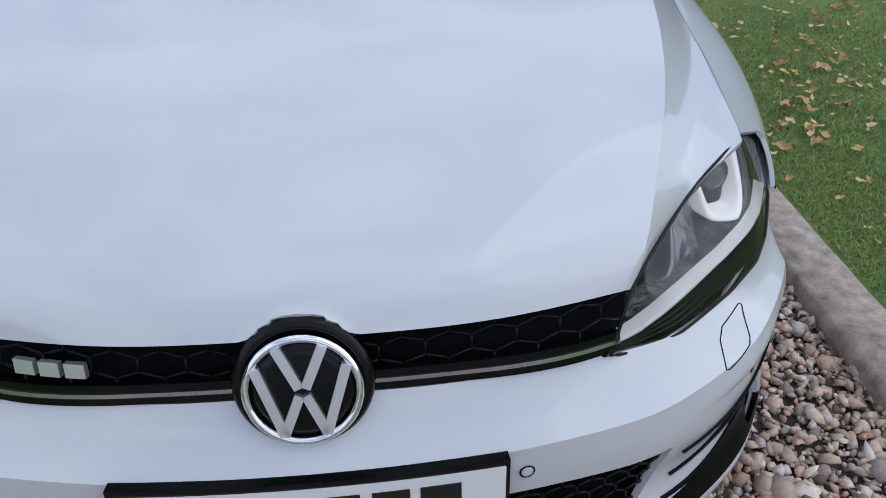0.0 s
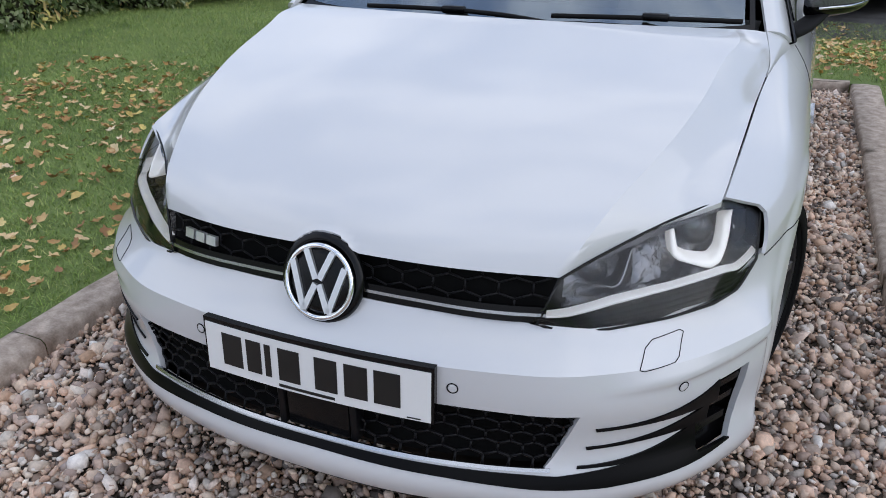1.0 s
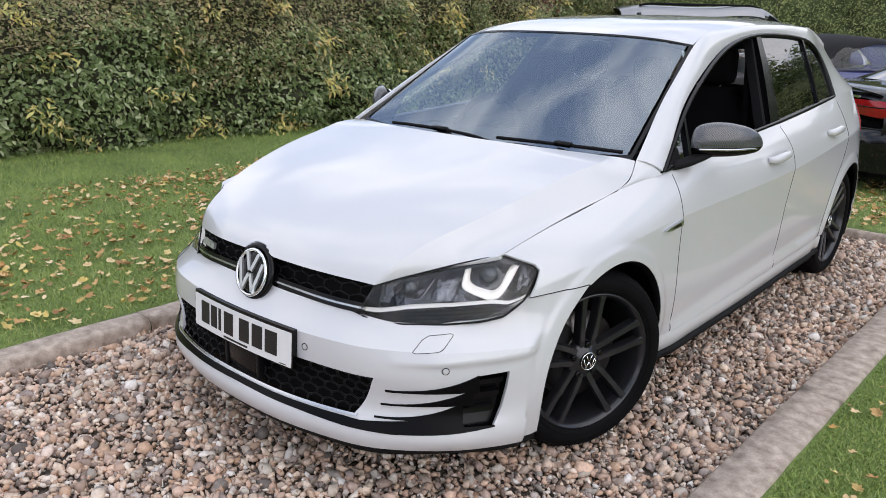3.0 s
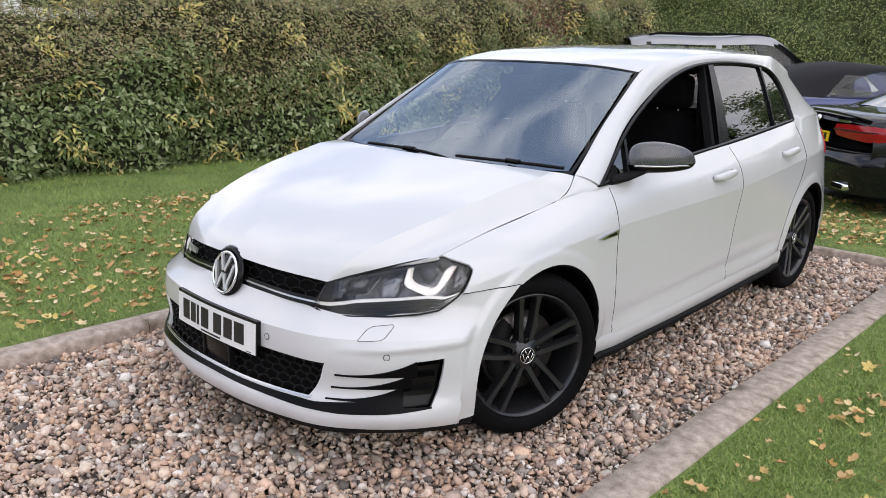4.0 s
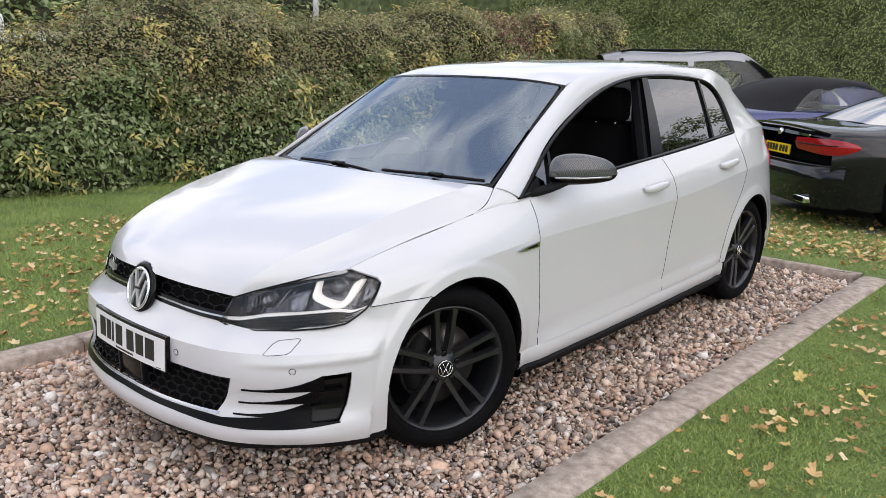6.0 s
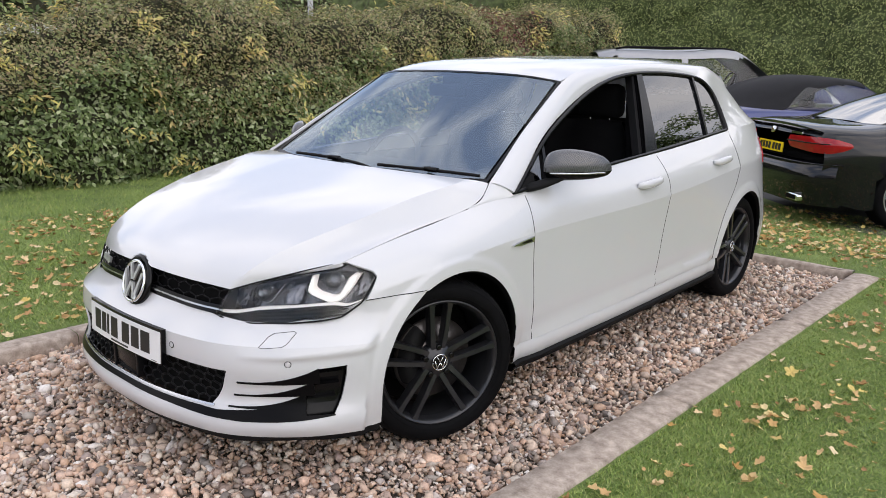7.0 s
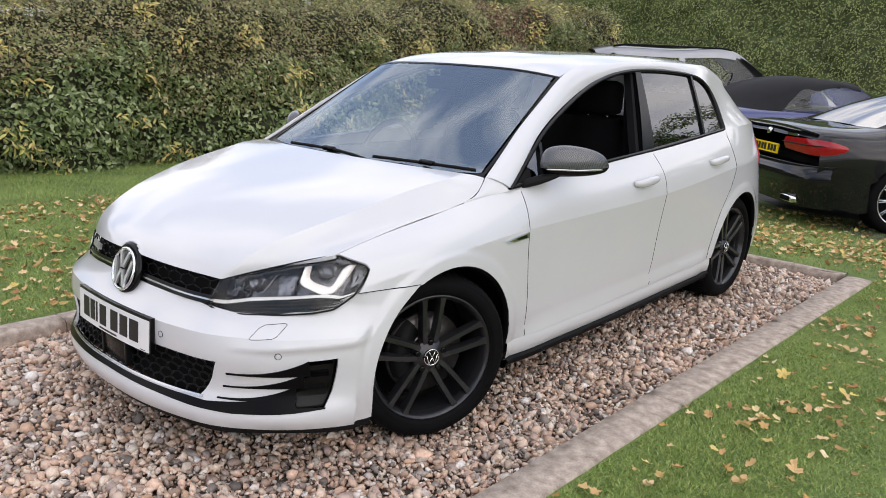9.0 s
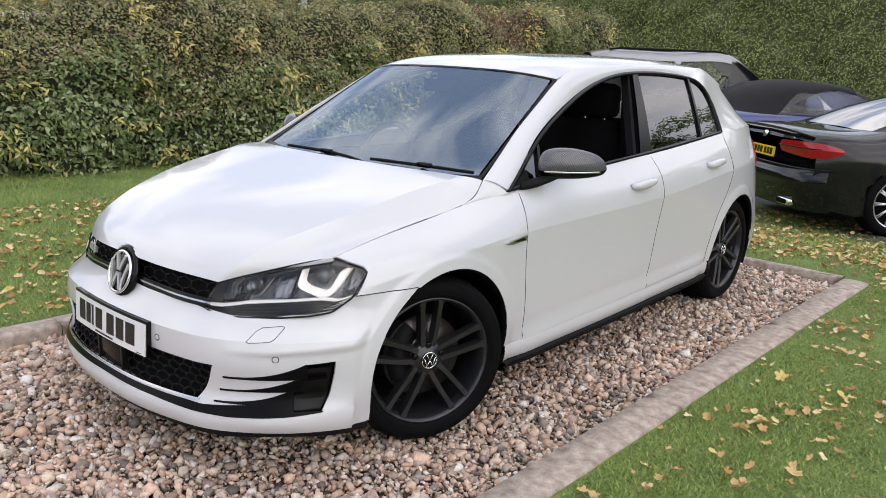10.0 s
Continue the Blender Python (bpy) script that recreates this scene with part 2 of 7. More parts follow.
RUSSET = translucent(random_colours(material("russet_leaf", (1, 1, 1), rough=0.5, var=0.2, scale=3, fine=60),
                     [(0.24, 0.08, 0.075), (0.30, 0.11, 0.085), (0.19, 0.085, 0.085)]))
CONIFER = translucent(random_colours(material("clipped_conifer", (1, 1, 1), rough=0.6, var=0.25, scale=1.2, fine=25),
                      [(0.20, 0.26, 0.09), (0.42, 0.46, 0.17), (0.29, 0.35, 0.125), (0.50, 0.52, 0.22), (0.33, 0.39, 0.14)]), 0.3)
# dark green painted in as the shade behind the clipped sprays
CONIFER_SHADE = material("conifer_inner_shade", (0.055, 0.072, 0.027), rough=0.9, second=(0.10, 0.125, 0.045), var=0.3, scale=5, fine=40, bump=0.6, dist=0.03)
# dark core colour that paints in the shade deep between hedge leaves
TWIG_SHADE = material("hedge_twig_shade", (0.045, 0.045, 0.025), rough=0.9, var=0.4, scale=4, fine=40, bump=0.5, dist=0.02)
BARK = material("bark", (0.10, 0.08, 0.06), rough=0.9, var=0.3, bump=0.7, dist=0.01)
POST = material("grey_post_paint", (0.42, 0.42, 0.42), rough=0.6, var=0.1)
BLACK_PAINT = material("black_car_paint", (0.006, 0.006, 0.008), rough=0.18, coat=1.0, var=0.05)
BLACK_PAINT.node_tree.nodes["Principled BSDF"].inputs["Coat IOR"].default_value = 1.43
BLACK_PAINT.node_tree.nodes["Principled BSDF"].inputs["Specular IOR Level"].default_value = 0.1
BLUE_PAINT = material("dark_blue_car_paint", (0.018, 0.03, 0.14), rough=0.3, coat=1.0, metal=0.3, var=0.05)
SILVER_PAINT = material("grey_silver_car_paint", (0.26, 0.27, 0.29), rough=0.3, coat=1.0, metal=0.5, var=0.05)
SOFT_TOP = material("black_canvas_hood", (0.012, 0.012, 0.014), rough=0.9, bump=0.4, dist=0.001, fine=700)
WHITE_WALL = material("far_white_render", (0.7, 0.7, 0.68), rough=0.8, var=0.06)


# ---- mesh helpers ----
def spl(pts, n):
    """n points on the natural cubic through pts, by chord length."""
    P = np.array(pts, float)
    if len(P) == 2:
        u = np.linspace(0, 1, n)[:, None]
        return P[0] * (1 - u) + P[1] * u
    d = np.maximum(np.linalg.norm(np.diff(P, axis=0), axis=1), 1e-6) ** 0.75
    k = np.r_[0, np.cumsum(d)]
    return nat(k, P, np.linspace(0, k[-1], n))


SOLVED = {}


def nat(k, P, u):
    """The natural cubic through (k, P), at u."""
    k, P, u = np.asarray(k, float), np.asarray(P, float), np.asarray(u, float)
    flat = P.ndim == 1
    if flat:
        P = P[:, None]
    n, h = len(k), np.diff(k)
    key = k.tobytes()
    if key not in SOLVED:
        A, B = np.eye(n), np.zeros((n, n))
        for i in range(1, n - 1):
            A[i, i - 1], A[i, i], A[i, i + 1] = h[i - 1], 2 * (h[i - 1] + h[i]), h[i]
            B[i, i - 1], B[i, i], B[i, i + 1] = 6 / h[i - 1], -6 / h[i] - 6 / h[i - 1], 6 / h[i]
        SOLVED[key] = np.linalg.solve(A, B)
    M = SOLVED[key] @ P
    i = np.clip(np.searchsorted(k, u) - 1, 0, n - 2)
    a, c, hh = (k[i + 1] - u)[:, None], (u - k[i])[:, None], h[i][:, None]
    out = (M[i] * a ** 3 + M[i + 1] * c ** 3) / (6 * hh) + (P[i] / hh - M[i] * hh / 6) * a + (P[i + 1] / hh - M[i + 1] * hh / 6) * c
    return out[:, 0] if flat else out


def loft(rows, nu, nv):
    """A grid (nv, nu, 3): each row splined to nu points, the columns splined to nv."""
    R = np.array([spl(r, nu) for r in rows])
    d = np.array([np.mean(np.linalg.norm(R[i + 1] - R[i], axis=1)) for i in range(len(R) - 1)]) ** 0.75
    k = np.r_[0, np.cumsum(d)]
    if len(R) == 2:
        u = np.linspace(0, 1, nv)[:, None, None]
        return R[0] * (1 - u) + R[1] * u
    return nat(k, R.reshape(len(R), -1), np.linspace(0, k[-1], nv)).reshape(nv, nu, 3)


def mirrored(P):
    return np.asarray(P) * np.array((-1.0, 1, 1))


def grid_bm(P, away=None, rim=0.0):
    """A bmesh from a grid; normals point away from the place given; rim: the depth of a lip along its edge."""
    bm = bmesh.new()
    nv, nu = P.shape[:2]
    V = [[bm.verts.new(P[i, j]) for j in range(nu)] for i in range(nv)]
    for i in range(nv - 1):
        for j in range(nu - 1):
            q = (V[i][j], V[i][j + 1], V[i + 1][j + 1], V[i + 1][j])
            try:
                bm.faces.new(q)
            except ValueError:
                pass
    bmesh.ops.remove_doubles(bm, verts=bm.verts, dist=1e-5)
    settle(bm, away, rim)
    return bm


def settle(bm, away=None, rim=0.0):
    bm.normal_update()
    if away is not None:
        c = Vector(away)
        s = sum((f.calc_center_median() - c).dot(f.normal) * f.calc_area() for f in bm.faces)
        if s < 0:
            bmesh.ops.reverse_faces(bm, faces=bm.faces)
            bm.normal_update()
    if rim:
        bm.normal_update()
        edges = [e for e in bm.edges if len(e.link_faces) == 1]
        nor = {v: v.normal.copy() for e in edges for v in e.verts}
        for e in edges:
            f = e.link_faces[0]
            a, b = e.verts
            lp = [l for l in f.loops if l.edge == e][0]
            a, b = lp.vert, lp.link_loop_next.vert
            v = [bm.verts.new(p) for p in (b.co, a.co, a.co - nor[a] * rim, b.co - nor[b] * rim)]
            bm.faces.new(v)


def part(name, bm, mat, parent=None, label="", smooth=True, m=None):
    """Links a bmesh as one mesh object under a thing or part."""
    me = bpy.data.meshes.new(name)
    bm.to_mesh(me)
    bm.free()
    if smooth:
        me.polygons.foreach_set("use_smooth", [True] * len(me.polygons))
    me.materials.append(mat)
    ob = new(name, me)
    if parent is not None:
        ob.parent = parent
    if m is not None:
        ob.matrix_basis = m
    if label:
        tagged(ob, label)
    return ob


def thing(name, label, category, group="", m=None):
    ob = new(name)
    ob.empty_display_size = 0.2
    if m is not None:
        ob.matrix_basis = m
    return tagged(ob, label, category, group)


def box(bm, lo, hi, bevel=0.0):
    r = bmesh.ops.create_cube(bm, size=1)
    c = [(a + b) / 2 for a, b in zip(lo, hi)]
    s = [b - a for a, b in zip(lo, hi)]
    for v in r["verts"]:
        v.co = Vector((c[0] + v.co.x * s[0], c[1] + v.co.y * s[1], c[2] + v.co.z * s[2]))
    if bevel:
        bmesh.ops.bevel(bm, geom=list({e for v in r["verts"] for e in v.link_edges}), offset=bevel, segments=2, affect="EDGES", profile=0.5)
    return bm


def tube(bm, pts, radius, sides=8, closed=False, flat=1.0):
    """A tube of the given radius (or radii) along pts."""
    P = [Vector(p) for p in pts]
    n = len(P)
    rad = radius if hasattr(radius, "__len__") else [radius] * n
    rings = []
    for i in range(n):
        a, b = P[(i - 1) % n if closed else max(i - 1, 0)], P[(i + 1) % n if closed else min(i + 1, n - 1)]
        t = (b - a).normalized()
        s = t.cross(Vector((0, 0, 1)))
        s = s.normalized() if s.length > 1e-3 else Vector((1, 0, 0))
        w = s.cross(t)
        rings.append([bm.verts.new(P[i] + (s * math.cos(k * 2 * math.pi / sides) + w * flat * math.sin(k * 2 * math.pi / sides)) * rad[i]) for k in range(sides)])
    for i in range(n if closed else n - 1):
        A, B = rings[i], rings[(i + 1) % n]
        for k in range(sides):
            bm.faces.new((A[k], A[(k + 1) % sides], B[(k + 1) % sides], B[k]))
    if not closed:
        bm.faces.new(rings[0][::-1])
        bm.faces.new(rings[-1])
    return bm


def revolve(bm, profile, seg=64):
    """Turns a profile of (radius, x) round the x axis."""
    rings = [[bm.verts.new((x, r * math.cos(a), r * math.sin(a))) for a in (2 * math.pi * k / seg for k in range(seg))] for r, x in profile]
    for A, B in zip(rings, rings[1:]):
        for k in range(seg):
            bm.faces.new((A[k], B[k], B[(k + 1) % seg], A[(k + 1) % seg]))
    return bm


def prism(bm, poly, lift, depth):
    """A slab: poly is a list of 3D points; it is moved out by lift and back by depth along its normal."""
    P = [Vector(p) for p in poly]
    n = Vector((0, 0, 0))
    for a, b in zip(P, P[1:] + P[:1]):
        n += (a - P[0]).cross(b - P[0])
    n.normalize()
    top = [bm.verts.new(p + n * lift) for p in P]
    bot = [bm.verts.new(p - n * depth) for p in P]
    bm.faces.new(top)
    bm.faces.new(bot[::-1])
    for k in range(len(P)):
        j = (k + 1) % len(P)
        bm.faces.new((top[j], top[k], bot[k], bot[j]))
    return bm


def flat_sheet(us, lo, hi, nv):
    """A sheet in the plane of (u, z), between the curves lo(u) and hi(u)."""
    bm = bmesh.new()
    V = [[bm.verts.new((u, lo(u) + (hi(u) - lo(u)) * j / nv, 0)) for j in range(nv + 1)] for u in us]
    for A, B in zip(V, V[1:]):
        for j in range(nv):
            bm.faces.new((A[j], B[j], B[j + 1], A[j + 1]))
    return bm


def inside(p, poly):
    s = [(b[0] - a[0]) * (p[1] - a[1]) - (b[1] - a[1]) * (p[0] - a[0]) for a, b in zip(poly, poly[1:] + poly[:1])]
    return all(x > -1e-7 for x in s) or all(x < 1e-7 for x in s)


def score(bm, poly):
    for a, b in zip(poly, poly[1:] + poly[:1]):
        d = Vector((b[0] - a[0], b[1] - a[1], 0))
        c = Vector(((a[0] + b[0]) / 2, (a[1] + b[1]) / 2, 0))
        near = d.length * 0.5 + 0.35
        geom = [f for f in bm.faces if (f.calc_center_median() - c).length < near]
        geom = geom + list({e for f in geom for e in f.edges}) + list({v for f in geom for v in f.verts})
        bmesh.ops.bisect_plane(bm, geom=geom, plane_co=(a[0], a[1], 0), plane_no=(d.y, -d.x, 0), dist=1e-6)


def cut(bm, poly, keep=False):
    """Cuts a convex polygon out of a flat sheet (keep: leaves only what lies inside it)."""
    score(bm, poly)
    gone = [f for f in bm.faces if inside(f.calc_center_median(), poly) != keep]
    bmesh.ops.delete(bm, geom=gone, context="FACES")
    return bm


def onto(bm, fn, lift=0.0, away=(0, 1.2, 0.6), rim=0.008):
    """Maps a flat sheet by fn(u, z); lift: how far it stands proud."""
    for v in bm.verts:
        v.co = Vector(fn(v.co.x, v.co.y))
    bmesh.ops.remove_doubles(bm, verts=bm.verts, dist=1e-5)
    settle(bm, away)
    if lift:
        for v, n in [(v, v.normal.copy()) for v in bm.verts]:
            v.co += n * lift
    settle(bm, away, rim)
    return bm


def disc(bm, c, n, r, thick, seg=32, dome=0.0):
    n = Vector(n).normalized()
    q = n.to_track_quat("Z", "Y").to_matrix()
    rings = [[bm.verts.new(Vector(c) + q @ Vector((rr * math.cos(a), rr * math.sin(a), h))) for a in (2 * math.pi * k / seg for k in range(seg))]
             for rr, h in ((r, -thick), (r, 0), (r * 0.7, dome * 0.6), (r * 0.35, dome * 0.9))]
    for A, B in zip(rings, rings[1:]):
        for k in range(seg):
            bm.faces.new((A[k], A[(k + 1) % seg], B[(k + 1) % seg], B[k]))
    bm.faces.new(rings[-1])
    return bm


# ---- the white hatchback: x to its left, y to its rear, front axle at y = 0 ----
CAR = thing("hatchback_car", "white five-door hatchback with dark grey alloy wheels parked on gravel", "car")
MID = (0, 1.2, 0.6)
ARCH_F, ARCH_R, ARCH_Z, ARCH_RAD = 0.005, 2.62, 0.31, 0.357

# side sections: six lines along the flank (bottom, lower, middle, crease, shoulder, belt), each as z and x at the stations
ST = [-0.42, -0.2, 0.0, 0.2, 0.45, 1.0, 1.55, 2.2, 2.65, 3.0, 3.2, 3.34]
FLANK_Z = [
    [0.22, 0.22, 0.225, 0.23, 0.236, 0.246, 0.257, 0.27, 0.27, 0.27, 0.28, 0.30],
    [0.34, 0.34, 0.35, 0.35, 0.36, 0.36, 0.37, 0.38, 0.38, 0.39, 0.40, 0.42],
    [0.52, 0.52, 0.55, 0.56, 0.57, 0.58, 0.59, 0.60, 0.60, 0.60, 0.60, 0.60],
    [0.64, 0.685, 0.71, 0.73, 0.742, 0.755, 0.768, 0.812, 0.842, 0.855, 0.86, 0.86],
    [0.695, 0.752, 0.785, 0.81, 0.835, 0.855, 0.872, 0.912, 0.94, 0.95, 0.942, 0.922],
    [0.745, 0.793, 0.825, 0.862, 0.895, 0.936, 0.964, 1.005, 1.035, 1.043, 1.030, 0.995],
]
FLANK_X = [
    [0.815, 0.825, 0.83, 0.832, 0.828, 0.83, 0.83, 0.832, 0.83, 0.79, 0.72, 0.58],
    [0.83, 0.85, 0.855, 0.856, 0.850, 0.853, 0.853, 0.85, 0.845, 0.80, 0.735, 0.60],
    [0.815, 0.855, 0.865, 0.866, 0.860, 0.866, 0.866, 0.862, 0.85, 0.795, 0.708, 0.58],
    [0.785, 0.842, 0.862, 0.866, 0.867, 0.878, 0.878, 0.866, 0.838, 0.764, 0.672, 0.55],
    [0.762, 0.788, 0.806, 0.816, 0.833, 0.846, 0.846, 0.824, 0.790, 0.725, 0.635, 0.52],
    [0.705, 0.718, 0.727, 0.745, 0.788, 0.784, 0.776, 0.758, 0.735, 0.686, 0.612, 0.50],
]


def flank_line(k, y):
    return float(nat(ST, FLANK_Z[k], [y])[0]), float(nat(ST, FLANK_X[k], [y])[0])


SECTION = {}


def flank(y, z):
    """The place on the left flank at y and z."""
    key = round(y, 4)
    if key not in SECTION:
        SECTION[key] = np.array([flank_line(k, y) for k in range(6)])
    s = SECTION[key]
    if z >= s[3, 0]:
        x = float(nat(s[3:, 0], s[3:, 1], [z])[0]) if z <= s[5, 0] else s[5, 1] - (z - s[5, 0]) * 0.6
    else:
        x = float(nat(s[:4, 0], s[:4, 1], [z])[0])
    for yc in (ARCH_F, ARCH_R):
        r = math.hypot(y - yc, z - ARCH_Z)
        t = min(1.0, max(0.0, (ARCH_RAD + 0.060 - r) / 0.026))
        x += 0.006 * t * t * (3 - 2 * t) + 0.003 * math.exp(-((max(r, ARCH_RAD) - ARCH_RAD) / 0.03) ** 2)
    # the doors swell out again above the sill
    t = min(1.0, max(0.0, (0.328 + 0.034 * (y - 0.5) - z) / 0.034))
    ends = min(1.0, max(0.0, (y - 0.42) / 0.12)) * min(1.0, max(0.0, (2.24 - y) / 0.12))
    x += 0.017 * t * t * (3 - 2 * t) * ends
    return Vector((x, y, z))


def arch_z(y, yc, base):
    d = ARCH_RAD ** 2 - (y - yc) ** 2
    return max(ARCH_Z + math.sqrt(d), base) if d > 0 else base


def crease(bm, y0, y1):
    """Scores a flat flank sheet along the crease between two stations and makes the edge sharp."""
    for a, b in zip(np.linspace(y0, y1, 5), np.linspace(y0, y1, 5)[1:]):
        za, zb = flank_line(3, a)[0], flank_line(3, b)[0]
        geom = [f for f in bm.faces if a - 0.03 < f.calc_center_median().x < b + 0.03]
        geom = geom + list({e for f in geom for e in f.edges}) + list({v for f in geom for v in f.verts})
        bmesh.ops.bisect_plane(bm, geom=geom, plane_co=(a, za, 0), plane_no=(za - zb, b - a, 0), dist=1e-6)
    for e in bm.edges:
        if all(y0 - 0.01 < v.co.x < y1 + 0.01 and abs(v.co.y - flank_line(3, v.co.x)[0]) < 0.0025 for v in e.verts) and abs(e.verts[0].co.x - e.verts[1].co.x) > 0.002:
            e.smooth = False
    return bm


def both(name, make, mat, label=""):
    """Builds a part for the left side and its mirror image for the right."""
    a = part(name, make(), mat, CAR, label)
    bm = make()
    for v in bm.verts:
        v.co.x = -v.co.x
    bmesh.ops.reverse_faces(bm, faces=bm.faces)
    b = part(name, bm, mat, CAR, label)
    return a, b


def stations(lo, hi, n, extra=()):
    return sorted(set([round(lo + (hi - lo) * i / n, 5) for i in range(n + 1)] + [e for e in extra if lo < e < hi]))


# bonnet: rows from nose to windscreen, each from the middle to the side gap
BONNET_ROWS = [
    [(0, -0.752, 0.677), (0.24, -0.735, 0.671), (0.452, -0.672, 0.657), (0.58, -0.517, 0.703), (0.703, -0.415, 0.745)],
    [(0, -0.728, 0.715), (0.25, -0.708, 0.709), (0.474, -0.645, 0.695), (0.592, -0.492, 0.726), (0.707, -0.375, 0.755)],
    [(0, -0.62, 0.778), (0.26, -0.60, 0.773), (0.515, -0.548, 0.758), (0.615, -0.42, 0.759), (0.712, -0.29, 0.773)],
    [(0, -0.40, 0.852), (0.28, -0.392, 0.850), (0.578, -0.37, 0.822), (0.655, -0.27, 0.802), (0.720, -0.15, 0.802)],
    [(0, -0.15, 0.908), (0.30, -0.14, 0.906), (0.630, -0.11, 0.888), (0.688, -0.05, 0.850), (0.729, 0.03, 0.830)],
    [(0, 0.06, 0.947), (0.31, 0.08, 0.945), (0.656, 0.11, 0.930), (0.707, 0.15, 0.889), (0.741, 0.18, 0.858)],
    [(0, 0.115, 0.957), (0.31, 0.135, 0.955), (0.668, 0.19, 0.942), (0.716, 0.225, 0.910), (0.7425, 0.255, 0.886)],
    [(0, 0.16, 0.964), (0.30, 0.18, 0.962), (0.645, 0.278, 0.950), (0.692, 0.305, 0.945), (0.722, 0.325, 0.938)],
]


def bonnet_half(nv=60):
    inner, outer = loft([r[:3] for r in BONNET_ROWS], 32, nv), loft([r[2:] for r in BONNET_ROWS], 14, nv)
    return np.concatenate([inner, outer[:, 1:]], axis=1)


def bonnet():
    half = bonnet_half()
    whole = np.concatenate([mirrored(half[:, :0:-1]), half], axis=1)
    bm = grid_bm(whole, (0, 0, 0.3))
    crease = {tuple(round(c, 4) for c in p) for col in (half[4:, 31], mirrored(half[4:, 31])) for p in col}
    for e in bm.edges:
        if all(tuple(round(c, 4) for c in v.co) in crease for v in e.verts):
            e.smooth = False
    # a half-round bite for the badge
    R = 0.088
    rad = lambda p: math.hypot(p.x, p.z - 0.620)
    near = lambda f: f.calc_center_median().y < -0.6
    gone = [f for f in bm.faces if near(f) and all(rad(v.co) < R for v in f.verts)]
    bmesh.ops.delete(bm, geom=gone, context="FACES")
    for v in bm.verts:
        if v.co.y < -0.6 and rad(v.co) < R:
            k = R / rad(v.co)
            v.co.x, v.co.z = v.co.x * k, 0.620 + (v.co.z - 0.620) * k
    settle(bm, None, 0.012)
    return bm


part("bonnet", bonnet(), PAINT, CAR, "white bonnet with sharp creases")


def wing():
    ys = stations(-0.41, 0.458, 60, [ARCH_F + ARCH_RAD - 0.0005, ARCH_F + ARCH_RAD + 0.0005, -0.15])
    lo = lambda y: (arch_z(y, ARCH_F, 0.284) if y > -0.15 else 0.632 + (y + 0.15) * -0.01)
    hi = lambda y: flank_line(5, y)[0] - 0.002
    bm = flat_sheet(ys, lo, hi, 26)
    cut(bm, [(-0.50, 0.60), (-0.408, 0.60), (-0.326, 0.703), (-0.331, 0.718), (-0.50, 0.80)])
    crease(bm, 0.15, 0.46)
    cut(bm, [(0.462, 0.95), (0.446, 0.74), (0.484, 0.275), (0.60, 0.2), (0.60, 0.95)])
    return onto(bm, flank)


both("front_wing", wing, PAINT)


def front_door():
    bm = flat_sheet(stations(0.40, 1.60, 40), lambda y: flank_line(0, y)[0] + 0.050, lambda y: flank_line(5, y)[0], 22)
    cut(bm, [(0.466, 0.95), (0.451, 0.74), (0.489, 0.275), (0.505, 0.2), (0.3, 0.2), (0.3, 0.95)])
    crease(bm, 0.46, 1.56)
    cut(bm, [(1.562, 1.05), (1.568, 0.80), (1.532, 0.55), (1.502, 0.20), (1.9, 0.2), (1.9, 1.05)])
    return onto(bm, flank)


FDOORS = both("front_door", front_door, PAINT)


def rear_door():
    bm = flat_sheet(stations(1.48, 2.52, 46), lambda y: flank_line(0, y)[0] + 0.050, lambda y: flank_line(5, y)[0], 24)
    cut(bm, [(1.567, 1.05), (1.573, 0.80), (1.537, 0.55), (1.507, 0.20), (1.2, 0.2), (1.2, 1.05)])
    crease(bm, 1.56, 2.48)
    rear = [(2.49, 1.06), (2.46, 0.86), (2.40, 0.72), (2.30, 0.60), (2.235, 0.48), (2.205, 0.36), (2.2, 0.2), (2.8, 0.2), (2.8, 1.06)]
    for a, b in zip(rear[:6], rear[1:7]):
        cut(bm, [a, b, (2.8, b[1]), (2.8, a[1])])
    return onto(bm, flank)


RDOORS = both("rear_door", rear_door, PAINT)


def quarter():
    ys = stations(2.19, 3.34, 70, [ARCH_R - ARCH_RAD - 0.0005, ARCH_R - ARCH_RAD + 0.0005, ARCH_R + ARCH_RAD - 0.0005, ARCH_R + ARCH_RAD + 0.0005])
    bm = flat_sheet(ys, lambda y: arch_z(y, ARCH_R, flank_line(0, y)[0] + (0.05 if y < 2.3 else 0.0)), lambda y: flank_line(5, y)[0], 26)
    rear = [(2.495, 1.06), (2.465, 0.86), (2.405, 0.72), (2.305, 0.60), (2.24, 0.48), (2.21, 0.36), (2.205, 0.2)]
    for a, b in zip(rear, rear[1:]):
        cut(bm, [a, b, (1.9, b[1]), (1.9, a[1])])
    return onto(bm, flank)


both("rear_quarter_panel", quarter, PAINT)


def sill():
    """Black side skirt with a lip under the white sill."""
    rows = []
    for y in np.linspace(0.382, 2.250, 40):
        z = flank_line(0, y)[0]
        x = flank(y, z + 0.05).x
        rows.append([(x - 0.018, y, z - 0.026), (x - 0.003, y, z - 0.030), (x + 0.002, y, z - 0.035), (x + 0.000, y, z - 0.042), (x - 0.010, y, z - 0.046), (x - 0.009, y, z - 0.058), (x - 0.022, y, z - 0.069), (x - 0.07, y, z - 0.073)])
    return grid_bm(np.array(rows), MID)


both("side_skirt", sill, BLACK_MATT, "black plastic side skirt")


